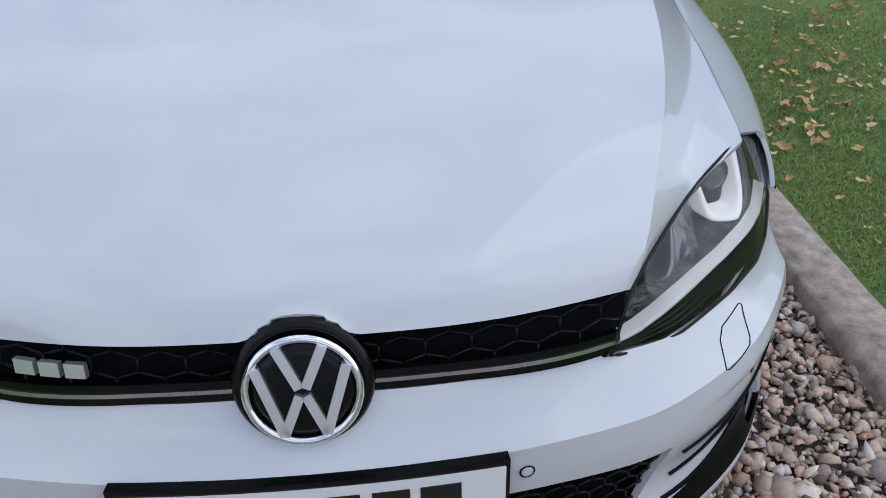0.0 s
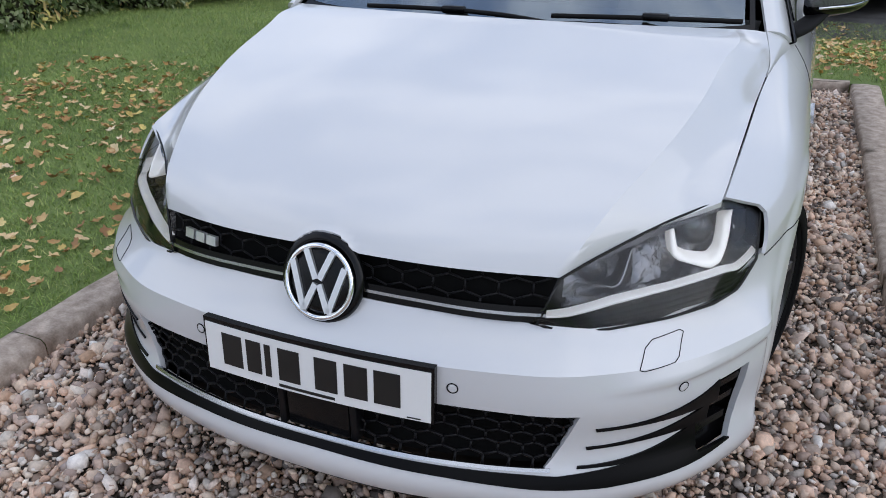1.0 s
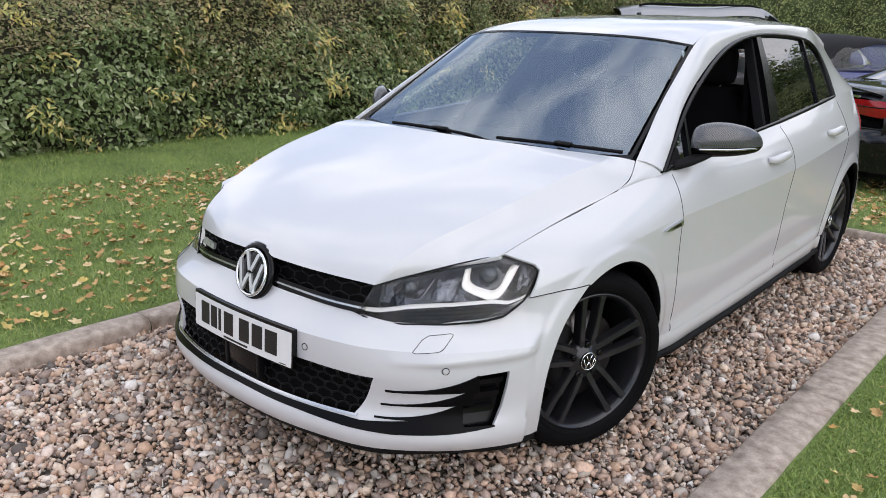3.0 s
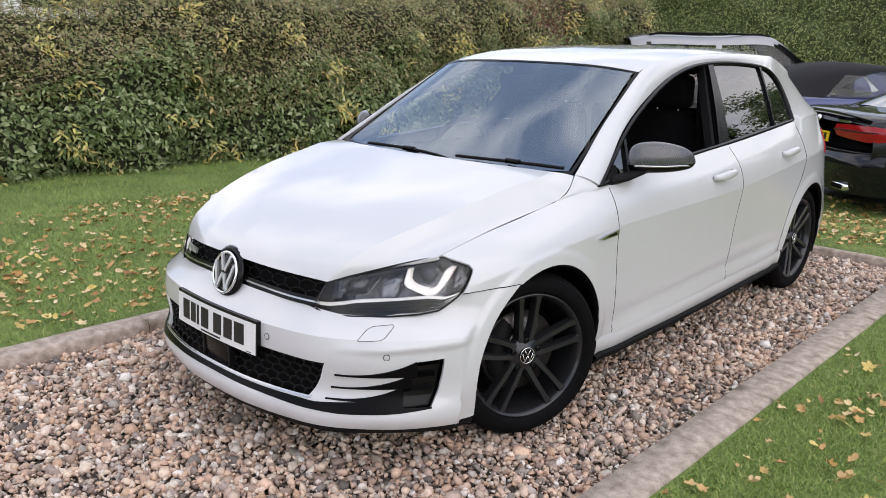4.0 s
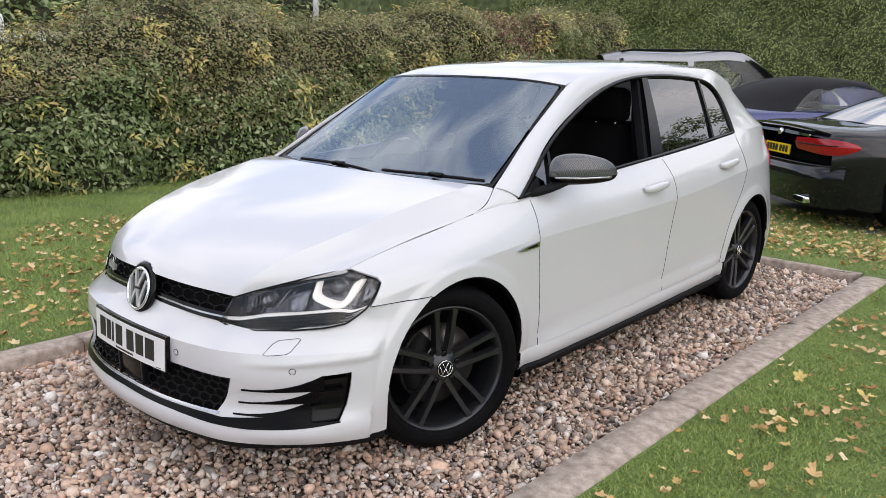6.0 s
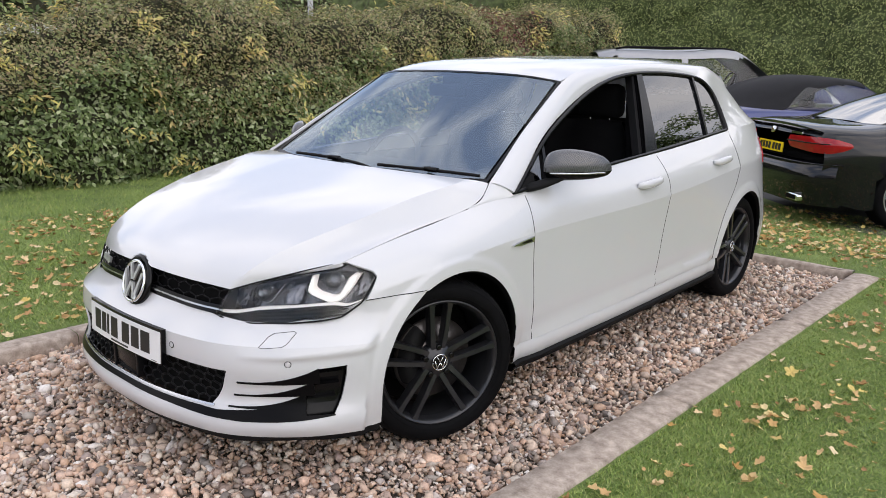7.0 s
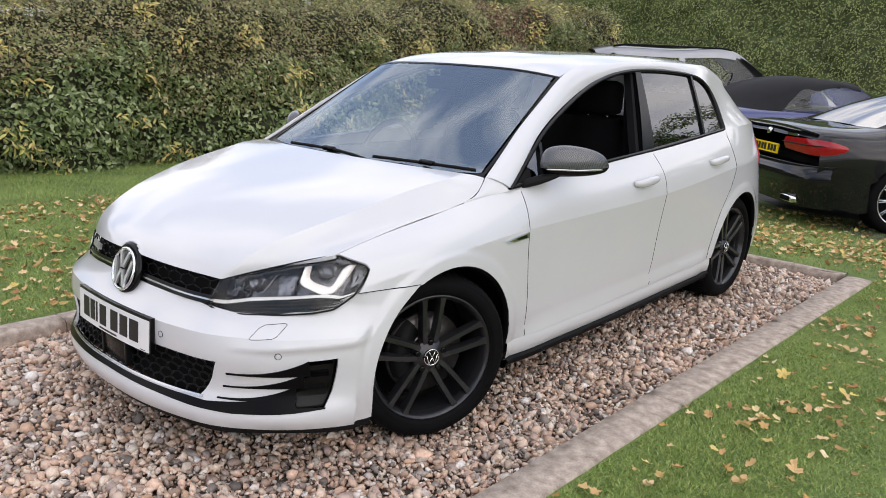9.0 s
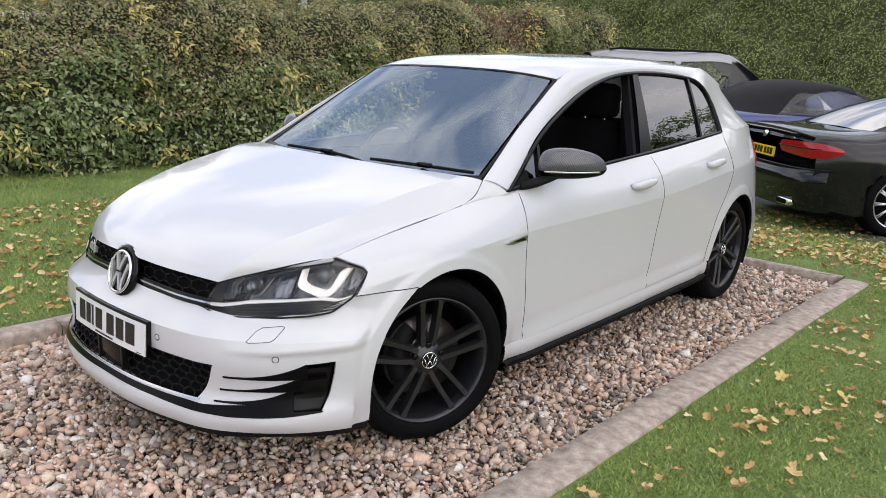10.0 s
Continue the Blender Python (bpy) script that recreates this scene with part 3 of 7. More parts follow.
def white_sill():
    rows = []
    for y in np.linspace(0.376, 2.254, 40):
        z = flank_line(0, y)[0]
        x = flank(y, z + 0.05).x
        rows.append([(x - 0.020, y, z + 0.056), (x - 0.008, y, z + 0.047), (x - 0.003, y, z + 0.040), (x - 0.004, y, z + 0.010), (x - 0.010, y, z - 0.020), (x - 0.020, y, z - 0.034)])
    return grid_bm(np.array(rows), MID)


both("sill", white_sill, PAINT)

# front bumper: plan curves at rising heights
BUMPER_Z = [0.165, 0.235, 0.30, 0.42, 0.500, 0.55, 0.64]
BUMPER_XY = [
    [(0, -0.835), (0.2, -0.825), (0.4, -0.786), (0.55, -0.727), (0.68, -0.605), (0.76, -0.51), (0.81, -0.42), (0.838, -0.338)],
    [(0, -0.864), (0.2, -0.854), (0.4, -0.815), (0.55, -0.755), (0.704, -0.643), (0.790, -0.525), (0.838, -0.432), (0.861, -0.345)],
    [(0, -0.835), (0.2, -0.826), (0.4, -0.788), (0.55, -0.728), (0.69, -0.622), (0.785, -0.505), (0.835, -0.42), (0.862, -0.352)],
    [(0, -0.826), (0.2, -0.817), (0.4, -0.788), (0.53, -0.748), (0.68, -0.645), (0.79, -0.50), (0.838, -0.41), (0.862, -0.335)],
    [(0, -0.827), (0.2, -0.818), (0.4, -0.784), (0.53, -0.738), (0.672, -0.634), (0.777, -0.503), (0.835, -0.396), (0.860, -0.294)],
    [(0, -0.780), (0.2, -0.770), (0.4, -0.728), (0.52, -0.680), (0.64, -0.598), (0.745, -0.482), (0.815, -0.36), (0.858, -0.255)],
    [(0, -0.740), (0.2, -0.732), (0.4, -0.695), (0.5, -0.650), (0.6, -0.575), (0.70, -0.485), (0.785, -0.375), (0.853, -0.150)],
]
_bx = np.array(BUMPER_XY).reshape(len(BUMPER_Z), -1)


def bumper(s, z):
    """The place on the bumper at s (0 the middle, 7 the left wheel arch, negative on the right) and height z."""
    row = (nat(BUMPER_Z[:5], _bx[:5], [z]) if z <= 0.5 else nat(BUMPER_Z[4:], _bx[4:], [z]))[0].reshape(8, 2)
    x, y = nat(range(8), row, [abs(s)])[0]
    w = min(1.0, max(0.0, (abs(s) - 5.7) / 0.7))
    if w > 0 and y > -0.42:
        x += (flank(y, z).x - x) * w * w * (3 - 2 * w)
    # a ridge runs back from the lamp washer to the wheel arch
    a = abs(s)
    r = min(1.0, max(0.0, (a - 3.2) / 0.8)) * min(1.0, max(0.0, (6.6 - a) / 0.9))
    if r > 0 and 0.44 < z < 0.56:
        zr = 0.466 + 0.006 * (a - 3.4)
        h = max(0.0, min((z - zr + 0.016) / 0.016, 1 - (z - zr) / 0.055))
        q = radians(35 + (a - 3.4) * 17)
        x, y = x + 0.011 * r * h * math.sin(q), y - 0.011 * r * h * math.cos(q)
    return Vector((math.copysign(x, s) if s else 0.0, y, z))


def bumper_top(s):
    return float(np.interp(abs(s), range(8), [0.586, 0.581, 0.572, 0.561, 0.564, 0.585, 0.632, 0.632]))


def sheet_s(lo, hi, s0=-7.0, s1=7.0, n=150, nv=30):
    return flat_sheet(list(np.linspace(s0, s1, n + 1)), lo, hi, nv)


LOWER_GRILLE = [(-2.97, 0.413), (-2.42, 0.287), (2.42, 0.287), (2.97, 0.413)]
VENT = [(4.60, 0.428), (4.26, 0.332), (4.02, 0.266), (4.99, 0.268), (5.12, 0.320), (5.24, 0.434)]


def flip_s(poly):
    return [(-a, b) for a, b in poly][::-1]


def front_bumper():
    bm = sheet_s(lambda s: 0.192, bumper_top, nv=46)
    cut(bm, LOWER_GRILLE)
    cut(bm, VENT)
    cut(bm, flip_s(VENT))
    # a sharp ledge all round
    bmesh.ops.bisect_plane(bm, geom=bm.faces[:] + bm.edges[:] + bm.verts[:], plane_co=(0, 0.5, 0), plane_no=(0, 1, 0), dist=1e-6)
    for e in bm.edges:
        if all(abs(v.co.y - 0.5) < 1e-5 for v in e.verts):
            e.smooth = False
    return onto(bm, bumper, rim=0.014)


part("front_bumper", front_bumper(), PAINT, CAR, "white front bumper")


def band(lo, hi, s0, s1, lift, rim=0.01, n=110, nv=4):
    return onto(sheet_s(lo, hi, s0, s1, n, nv), bumper, lift, rim=rim)


low_line = lambda s: float(np.interp(abs(s), (0, 1.4, 2.4, 3.2, 3.8, 4.3, 5.0), (0.262, 0.258, 0.250, 0.247, 0.252, 0.257, 0.266)))
top_line = lambda s: float(np.interp(abs(s), (0, 2.2, 2.6, 3.1, 3.4, 4.3, 4.34, 5.0), (0.279, 0.277, 0.274, 0.281, 0.286, 0.292, 0.272, 0.270)))
part("lower_trim", band(low_line, top_line, -5.02, 5.02, 0.003, n=150), TRIM_BLACK, CAR, "black lower bumper strip")
part("trim_strip", band(lambda s: 0.2825, lambda s: 0.2895, -2.5, 2.5, 0.005), SATIN, CAR, "thin silver trim strip")
part("splitter", band(lambda s: 0.160, lambda s: 0.194, -7, 7, -0.006), BLACK_MATT, CAR, "black plastic lower splitter")


def mesh_cells(fn, u0, u1, z0, z1, du, dz, back, keep, r=0.0022):
    """Honeycomb ridges on a surface, set back."""
    bm = bmesh.new()
    done = set()
    rows = int((z1 - z0) / (dz * 0.75)) + 2
    cols = int((u1 - u0) / du) + 2
    for i in range(-1, rows):
        for j in range(-1, cols):
            cu, cz = u0 + (j + 0.5 * (i % 2)) * du, z0 + i * dz * 0.75
            c = [(cu + du * 0.5 * a, cz + dz * 0.5 * b) for a, b in ((0, 1), (1, 0.5), (1, -0.5), (0, -1))]
            for a, b in zip(c, c[1:]):
                m = ((a[0] + b[0]) / 2, (a[1] + b[1]) / 2)
                k = (round(m[0], 3), round(m[1], 4))
                if k in done or not keep(*m):
                    continue
                done.add(k)
                pa, pb = Vector(fn(*a)), Vector(fn(*b))
                pa.y += back
                pb.y += back
                tube(bm, [pa, pb], r, 6)
    return bm


def in_lower(s, z):
    return inside((s, z), LOWER_GRILLE[::-1]) or inside((s, z), LOWER_GRILLE)


LG = part("lower_grille", mesh_cells(bumper, -3.0, 3.0, 0.292, 0.413, 0.27, 0.034, 0.012, in_lower, 0.0032), MESH_BLACK, CAR, "black honeycomb lower grille")
# near-black sheet behind the mesh, shade put into its colour
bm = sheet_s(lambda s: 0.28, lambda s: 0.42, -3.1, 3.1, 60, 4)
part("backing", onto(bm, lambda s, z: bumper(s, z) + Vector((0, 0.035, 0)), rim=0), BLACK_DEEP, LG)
bm = bmesh.new()
box(bm, (-0.075, -0.832, 0.285), (0.075, -0.80, 0.375), 0.006)
part("radar_cover", bm, BLACK_GLOSS, LG, "flat black sensor cover")
for xx in (-0.085, 0.085):
    part("sensor_frame", box(bmesh.new(), (xx - 0.008, -0.835, 0.285), (xx + 0.008, -0.80, 0.40), 0.003), MESH_BLACK, LG)

for sgn in (1, -1):
    V = VENT if sgn > 0 else flip_s(VENT)
    bm = sheet_s(lambda s: 0.245, lambda s: 0.445, min(3.75 * sgn, 5.6 * sgn), max(3.75 * sgn, 5.6 * sgn), 30, 8)
    vent = part("side_vent", onto(bm, lambda s, z: bumper(s, z) + Vector((-0.022 * sgn, 0.028, 0)), rim=0), BLACK_GLOSS, CAR, "black side air vent")
    for sa, za, sb, zb, zc in ((3.12, 0.3755, 4.62, 0.381, 0.428), (2.94, 0.329, 4.50, 0.338, 0.381), (2.83, 0.2895, 4.32, 0.289, 0.338)):
        us = np.linspace(sa, sb, 30)
        f = lambda s: (abs(s) - sa) / (sb - sa)
        lo = lambda s: za - 0.0028 + (zb - za) * f(s)
        hi = lambda s: za + 0.0028 + (zc - za) * max(0.0, f(s)) ** 2.4
        bm = flat_sheet(list(us * sgn if sgn > 0 else -us[::-1]), lo, hi, 4)
        fin = part("vent_fin", onto(bm, bumper, 0.004, rim=0.014), TRIM_BLACK, vent, "black tapering fin")
        bm = flat_sheet([u * sgn for u in (np.linspace(sb - 0.05, 5.08 - (0.43 - zc) * 1.6, 12) if sgn > 0 else np.linspace(5.08 - (0.43 - zc) * 1.6, sb - 0.05, 12))], lambda s: zb + 0.014 * f(s), lambda s: zb + 0.016 + 0.014 * f(s), 2)
        part("fin_blade", onto(bm, lambda s, z: bumper(s, z) + Vector((-0.006 * sgn, 0.008, 0)), rim=0.02), BLACK_GLOSS, fin)
    # washer cover outline, parking sensors
    bm = bmesh.new()
    w = [(3.65, 0.4970), (3.60, 0.5000), (3.71, 0.526), (3.82, 0.536), (4.21, 0.542), (4.25, 0.538), (4.07, 0.508), (4.00, 0.5025)]
    P = []
    for a, b in zip(w, w[1:] + w[:1]):
        P += [bumper((a[0] + (b[0] - a[0]) * t) * sgn, a[1] + (b[1] - a[1]) * t) for t in (0, 0.25, 0.5, 0.75)]
    tube(bm, [(p[0] + 0.0006 * sgn, p[1] - 0.0006, p[2]) for p in P], 0.0009, 5, True)
    part("washer_cover_gap", bm, GAP, CAR)
    for s, z in ((1.43, 0.456), (4.12, 0.4478)):
        c = bumper(s * sgn, z)
        n = (bumper(s * sgn + 0.05, z) - c).cross(bumper(s * sgn, z + 0.01) - c).normalized()
        n = n if n.y < 0 else -n
        bm = disc(bmesh.new(), c + n * 0.0025, n, 0.0085, 0.006, 24)
        sensor = part("parking_sensor", bm, PAINT, CAR)
        bm = bmesh.new()
        q = n.to_track_quat("Z", "Y").to_matrix()
        tube(bm, [c + n * 0.0012 + q @ Vector((0.0105 * math.cos(a), 0.0105 * math.sin(a), 0)) for a in np.linspace(0, 2 * math.pi, 24, False)], 0.0011, 5, True)
        part("sensor_ring", bm, GAP, sensor)


# upper grille between the lamps
def nose(x, z):
    """The place on the upper grille at x and height z."""
    a, t = abs(x), min(1, max(0, (z - 0.575) / 0.10))
    y = float(nat([0, 0.2, 0.411, 0.47], [-0.764, -0.754, -0.712, -0.685], [a])[0]) * (1 - t) + float(nat([0, 0.2, 0.452, 0.5], [-0.745, -0.733, -0.668, -0.645], [a])[0]) * t
    return Vector((x, y, z))


def grille_lo(x):
    return float(np.interp(abs(x), [0, 0.2, 0.411, 0.46], [0.588, 0.583, 0.574, 0.570]))


def grille_hi(x):
    return float(np.interp(abs(x), [0, 0.24, 0.452, 0.47], [0.674, 0.668, 0.655, 0.655]))


# set-back sheet, coloured near-black for the shade behind the honeycomb
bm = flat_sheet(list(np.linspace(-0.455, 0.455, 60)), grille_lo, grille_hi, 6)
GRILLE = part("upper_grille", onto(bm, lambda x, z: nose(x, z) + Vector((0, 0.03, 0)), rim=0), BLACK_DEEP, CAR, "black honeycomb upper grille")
for sx in (1, -1):
    part("honeycomb", mesh_cells(nose, -0.46, 0.46, 0.603, 0.668, 0.062, 0.040, 0.010, lambda x, z: grille_lo(x) + 0.016 < z < grille_hi(x) and 0.07 < x * sx < 0.437, 0.0022), MESH_BLACK, GRILLE)
for lo, hi, lift, mm, nm in ((0.0, 0.012, 0.0, BLACK_GLOSS, "lower_frame"), (0.0125, 0.0185, 0.004, SATIN, "silver_strip"), (0.0185, 0.030, 0.002, BLACK_GLOSS, "strip_frame")):
    bm = flat_sheet(list(np.linspace(-0.437, 0.437, 60)), lambda x: grille_lo(x) + lo, lambda x: grille_lo(x) + hi, 2)
    part(nm, onto(bm, nose, lift, rim=0.012), mm, GRILLE)
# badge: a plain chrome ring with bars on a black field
BN = Vector((0, -0.96, 0.28)).normalized()
BC = Vector((0, -0.779, 0.614))
bq = BN.to_track_quat("Z", "Y").to_matrix()
badge = part("badge", disc(bmesh.new(), BC, BN, 0.072, 0.03, 48, 0.004), BLACK_GLOSS, CAR, "round chrome and black badge")
bm = bmesh.new()
tube(bm, [BC + bq @ Vector((0.0725 * math.cos(a), 0.0725 * math.sin(a), 0.002)) for a in np.linspace(0, 2 * math.pi, 48, False)], 0.0058, 8, True)
part("badge_ring", bm, CHROME, badge)
bm = bmesh.new()
up = bq.inverted() @ (Vector((0, 0, 1)) - BN * BN.z).normalized()
ux = bq.inverted() @ Vector((1, 0, 0))
flat2 = lambda a, b, h=0.006: BC + bq @ (ux * a + up * b) + BN * h


def bar(bm, a, b, w, h=0.006):
    a, b = Vector(a), Vector(b)
    d = (b - a).normalized()
    s = Vector((-d.y, d.x)) * w / 2
    return prism(bm, [flat2(*(p), h) for p in (a - s, b - s, b + s, a + s)], 0.004, 0.004)


for sx in (1, -1):
    for a, b in (((0.029, 0.062), (0.004, 0.006)), ((0.058, 0.036), (0.027, -0.060)), ((0.027, -0.058), (0.004, -0.004))):
        part("badge_bar", bar(bmesh.new(), (sx * a[0], a[1]), (sx * b[0], b[1]), 0.013), BADGE_METAL, badge, smooth=False)
bm.free()
bm = bmesh.new()
tube(bm, [BC + Vector((0, 0.012, 0.002)) + bq @ Vector((0.081 * math.cos(a), 0.081 * math.sin(a), -0.004)) for a in np.linspace(0, 2 * math.pi, 48, False)], 0.0115, 10, True)
part("badge_surround", bm, BLACK_GLOSS, badge)
# model badge as plain chrome bars on the right of the grille
bm = bmesh.new()
for k in range(3):
    x0 = -0.372 + k * 0.034
    c = [nose(x0, 0.622), nose(x0 + 0.027, 0.622), nose(x0 + 0.027, 0.642), nose(x0, 0.642)]
    prism(bm, [p + Vector((0, -0.002, 0)) for p in c], 0.003, 0.006)
part("model_badge", bm, BADGE_METAL, GRILLE, "small chrome badge bars", smooth=False)

# number plate in a dark frame; the registration as plain bars
pl = lambda x, z: Vector((x, -0.842 + 0.18 * abs(x) ** 2 + (z - 0.44) * 0.06, z))


def slab_x(x0, x1, z0, z1, dy0, dy1, bev=0.0):
    b = bmesh.new()
    n = max(2, int((x1 - x0) / 0.03))
    xs = np.linspace(x0, x1, n + 1)
    P = np.array([[pl(x, z) + Vector((0, dy0, 0)) for x in xs] for z in np.linspace(z0, z1, 3)])
    return grid_bm(P, (0, 0.5, 0.44), dy1)


plate = part("number_plate", slab_x(-0.264, 0.264, 0.380, 0.505, 0.0, 0.016), BLACK_GLOSS, CAR, "white number plate in dark frame")
part("plate_face", slab_x(-0.258, 0.258, 0.384, 0.495, -0.003, 0.003), PLATE_WHITE, plate)
xs = [-0.214, -0.152, -0.106, -0.073, 0.012, 0.078, 0.142]
for x, w in zip(xs, (0.05, 0.036, 0.014, 0.05, 0.05, 0.05, 0.055)):
    part("character_bar", slab_x(x, x + w, 0.406, 0.480, -0.0045, 0.0015), INK, plate)
part("small_print_bar", slab_x(-0.075, 0.055, 0.390, 0.396, -0.0045, 0.0015), INK, plate)
part("small_print_bar", slab_x(0.21, 0.238, 0.388, 0.390, -0.0045, 0.0015), INK, plate)

# headlamps: a clear cover over a dark bowl with a bright line, a light bracket and lenses
LAMP_TOP = [(0.452, -0.674, 0.654), (0.50, -0.612, 0.675), (0.60, -0.494, 0.712), (0.70, -0.405, 0.743), (0.748, -0.338, 0.722), (0.779, -0.311, 0.704)]
LAMP_BOT = [(0.412, -0.716, 0.573), (0.47, -0.690, 0.558), (0.55, -0.655, 0.558), (0.65, -0.580, 0.564), (0.72, -0.515, 0.573), (0.760, -0.455, 0.584), (0.789, -0.380, 0.632)]


def edge_line(pts, n):
    """n even points on a line with its corners a little eased."""
    P = np.array(pts, float)
    d = np.r_[0, np.cumsum(np.linalg.norm(np.diff(P, axis=0), axis=1))]
    u = np.linspace(0, d[-1], n)
    a = np.stack([np.interp(u, d, P[:, k]) for k in range(3)], 1)
    return a * 0.75 + spl(pts, n) * 0.25


def lamp_grid(nu=40, nv=16, deep=0.0):
    A, B = edge_line(LAMP_TOP, nu), edge_line(LAMP_BOT, nu)
    P = np.zeros((nv, nu, 3))
    for i in range(nv):
        t = i / (nv - 1)
        P[i] = B * (1 - t) + A * t
        bulge = math.sin(t * math.pi)
        env = np.sin((0.08 + 0.92 * np.linspace(0, 1, nu)) * math.pi) ** 0.5
        P[i, :, 0] += 0.009 * bulge * env
        P[i, :, 1] -= 0.011 * bulge * env
    if deep:
        c = np.array((0.55, -0.35, 0.63))
        P = P + (c - P) * deep
    return P


EDGE_TOP, EDGE_BOT = edge_line(LAMP_TOP, 101), edge_line(LAMP_BOT, 101)


def lamp_at(u, v, deep=0.0):
    """A place in the lamp: u along it (0 inner), v up it, deep inwards in metres."""
    k = min(99, int(u * 100))
    A, B = [E[k] + (E[k + 1] - E[k]) * (u * 100 - k) for E in (EDGE_TOP, EDGE_BOT)]
    p = Vector(B * (1 - v) + A * v)
    e = math.sin(v * math.pi) * max(0.0, math.sin((0.08 + 0.92 * u) * math.pi)) ** 0.5
    return p + Vector((0.009 * e, -0.011 * e, 0)) + Vector((-0.45, 0.89, 0.0)) * deep


def lamp(sgn):
    def side(bm):
        if sgn < 0:
            for v in bm.verts:
                v.co.x = -v.co.x
            bmesh.ops.reverse_faces(bm, faces=bm.faces)
        return bm
    body = part("headlamp", side(grid_bm(np.concatenate([lamp_grid()[:1], lamp_grid() + np.array((-0.055, 0.095, 0.0)), lamp_grid()[-1:]]), (0.5, -0.2, 0.63))), FACETS, CAR, "clear headlamp with bright light bracket")
    edge = bmesh.new()
    loop = list(edge_line(LAMP_TOP, 40)) + list(edge_line(LAMP_BOT, 40))[::-1][1:-1]
    tube(edge, loop, 0.0030, 6, True)
    part("lamp_seal", side(edge), BLACK_GLOSS, body)
    cover = part("lamp_cover", side(grid_bm(lamp_grid(), (0.4, 0.2, 0.6))), LAMP_GLASS, body, "clear plastic lamp cover")
    cover.visible_shadow = False
    b = bmesh.new()
    us = np.linspace(0.03, 0.985, 40)
    mid = lambda u: float(np.interp(u, (0, 0.04, 0.15, 0.28, 0.42, 0.70, 0.78, 0.94, 1), (0.12, 0.15, 0.24, 0.325, 0.315, 0.285, 0.25, 0.115, 0.08)))
    half_w = lambda u: float(np.interp(u, (0, 0.12, 0.3, 0.5, 1), (0.012, 0.030, 0.024, 0.013, 0.010)))
    P = np.array([[lamp_at(u, mid(u) + k * half_w(u), d) for u in us] for k, d in ((-1.2, 0.02), (-1, 0.008), (0.8, 0.010), (1, 0.03))])
    part("lower_light_strip", side(grid_bm(P, (0.4, 0.2, 0.6))), LIGHT_STRIP, body, "bright strip along the lamp")
    for k in range(4):
        P = np.array([[lamp_at(u, (v + 0.25 * k) * (mid(u) - half_w(u) - 0.01) + 0.01, d) for u in us] for v, d in ((0.0, 0.016), (0.06, 0.008), (0.19, 0.012), (0.25, 0.020))])
        part("lower_trim", side(grid_bm(P, (0.4, 0.2, 0.6))), BLACK_GLOSS, body)
    # the light bracket: open square rings round the lenses, broader on the outer arm
    for outer, inner, mm, nm in (([(0.530, 0.86), (0.532, 0.56), (0.560, 0.475), (0.715, 0.255), (0.765, 0.275), (0.822, 0.56), (0.858, 0.82)], [(0.562, 0.86), (0.572, 0.605), (0.606, 0.505), (0.708, 0.405), (0.742, 0.470), (0.768, 0.735), (0.822, 0.835)], DRL, "light_bracket"),
                                 ([(0.262, 0.44), (0.300, 0.395), (0.325, 0.42), (0.350, 0.60), (0.372, 0.78)], [(0.270, 0.475), (0.292, 0.455), (0.303, 0.48), (0.322, 0.63), (0.340, 0.77)], SATIN_DARK, "inner_bracket")):
        O, I = [edge_line([(u, v, 0) for u, v in q], 40) for q in (outer, inner)]
        I = I * 0.72 + O * 0.28
        P = np.array([[lamp_at(*(o * (1 - k) + i * k)[:2], d) for o, i in zip(O, I)] for k, d in ((0, 0.07), (0, 0.042), (0.25, 0.036), (0.75, 0.037), (1, 0.044), (1, 0.075))])
        part(nm, side(grid_bm(P, (0.4, 0.2, 0.6))), mm, body, "white light bracket" if mm is DRL else "")
    for u, v, r in ((0.665, 0.66, 0.026), (0.215, 0.62, 0.024)):
        c = lamp_at(u, v, 0.062)
        b = disc(bmesh.new(), c, (0.35, -0.93, 0.05), r, 0.03, 28, 0.014)
        lens = part("projector_lens", side(b), LENS_GLASS, body, "round projector lens")
        b = bmesh.new()
        n = Vector((0.35, -0.93, 0.05)).normalized()
        q = n.to_track_quat("Z", "Y").to_matrix()
        tube(b, [c + q @ Vector((r * 1.12 * math.cos(a), r * 1.12 * math.sin(a), 0)) for a in np.linspace(0, 2 * math.pi, 28, False)], 0.003, 8, True)
        part("lens_ring", side(b), SMOKED_CHROME, lens)
        part("lens_back", side(disc(bmesh.new(), c + Vector((-0.01, 0.025, 0)), n, r * 1.0, 0.01, 24)), REFLECTOR, lens)
    for u0, u1 in ((0.38, 0.50), (0.06, 0.14), (0.87, 0.97)):
        P = np.array([[lamp_at(u, v, 0.058) for u in np.linspace(u0, u1, 10)] for v in (0.30, 0.5, 0.80)])
        part("lamp_baffle", side(grid_bm(P, (0.4, 0.2, 0.6))), FACETS, body)
    P = np.array([[lamp_at(u, v, 0.02 + 0.03 * (0.97 - v)) for u in np.linspace(0.12, 0.93, 30)] for v in (0.86, 0.92, 0.965)])
    part("upper_trim", side(grid_bm(P, (0.4, 0.2, 0.6))), SMOKED_CHROME, body)
    return body


lamp(1)
lamp(-1)

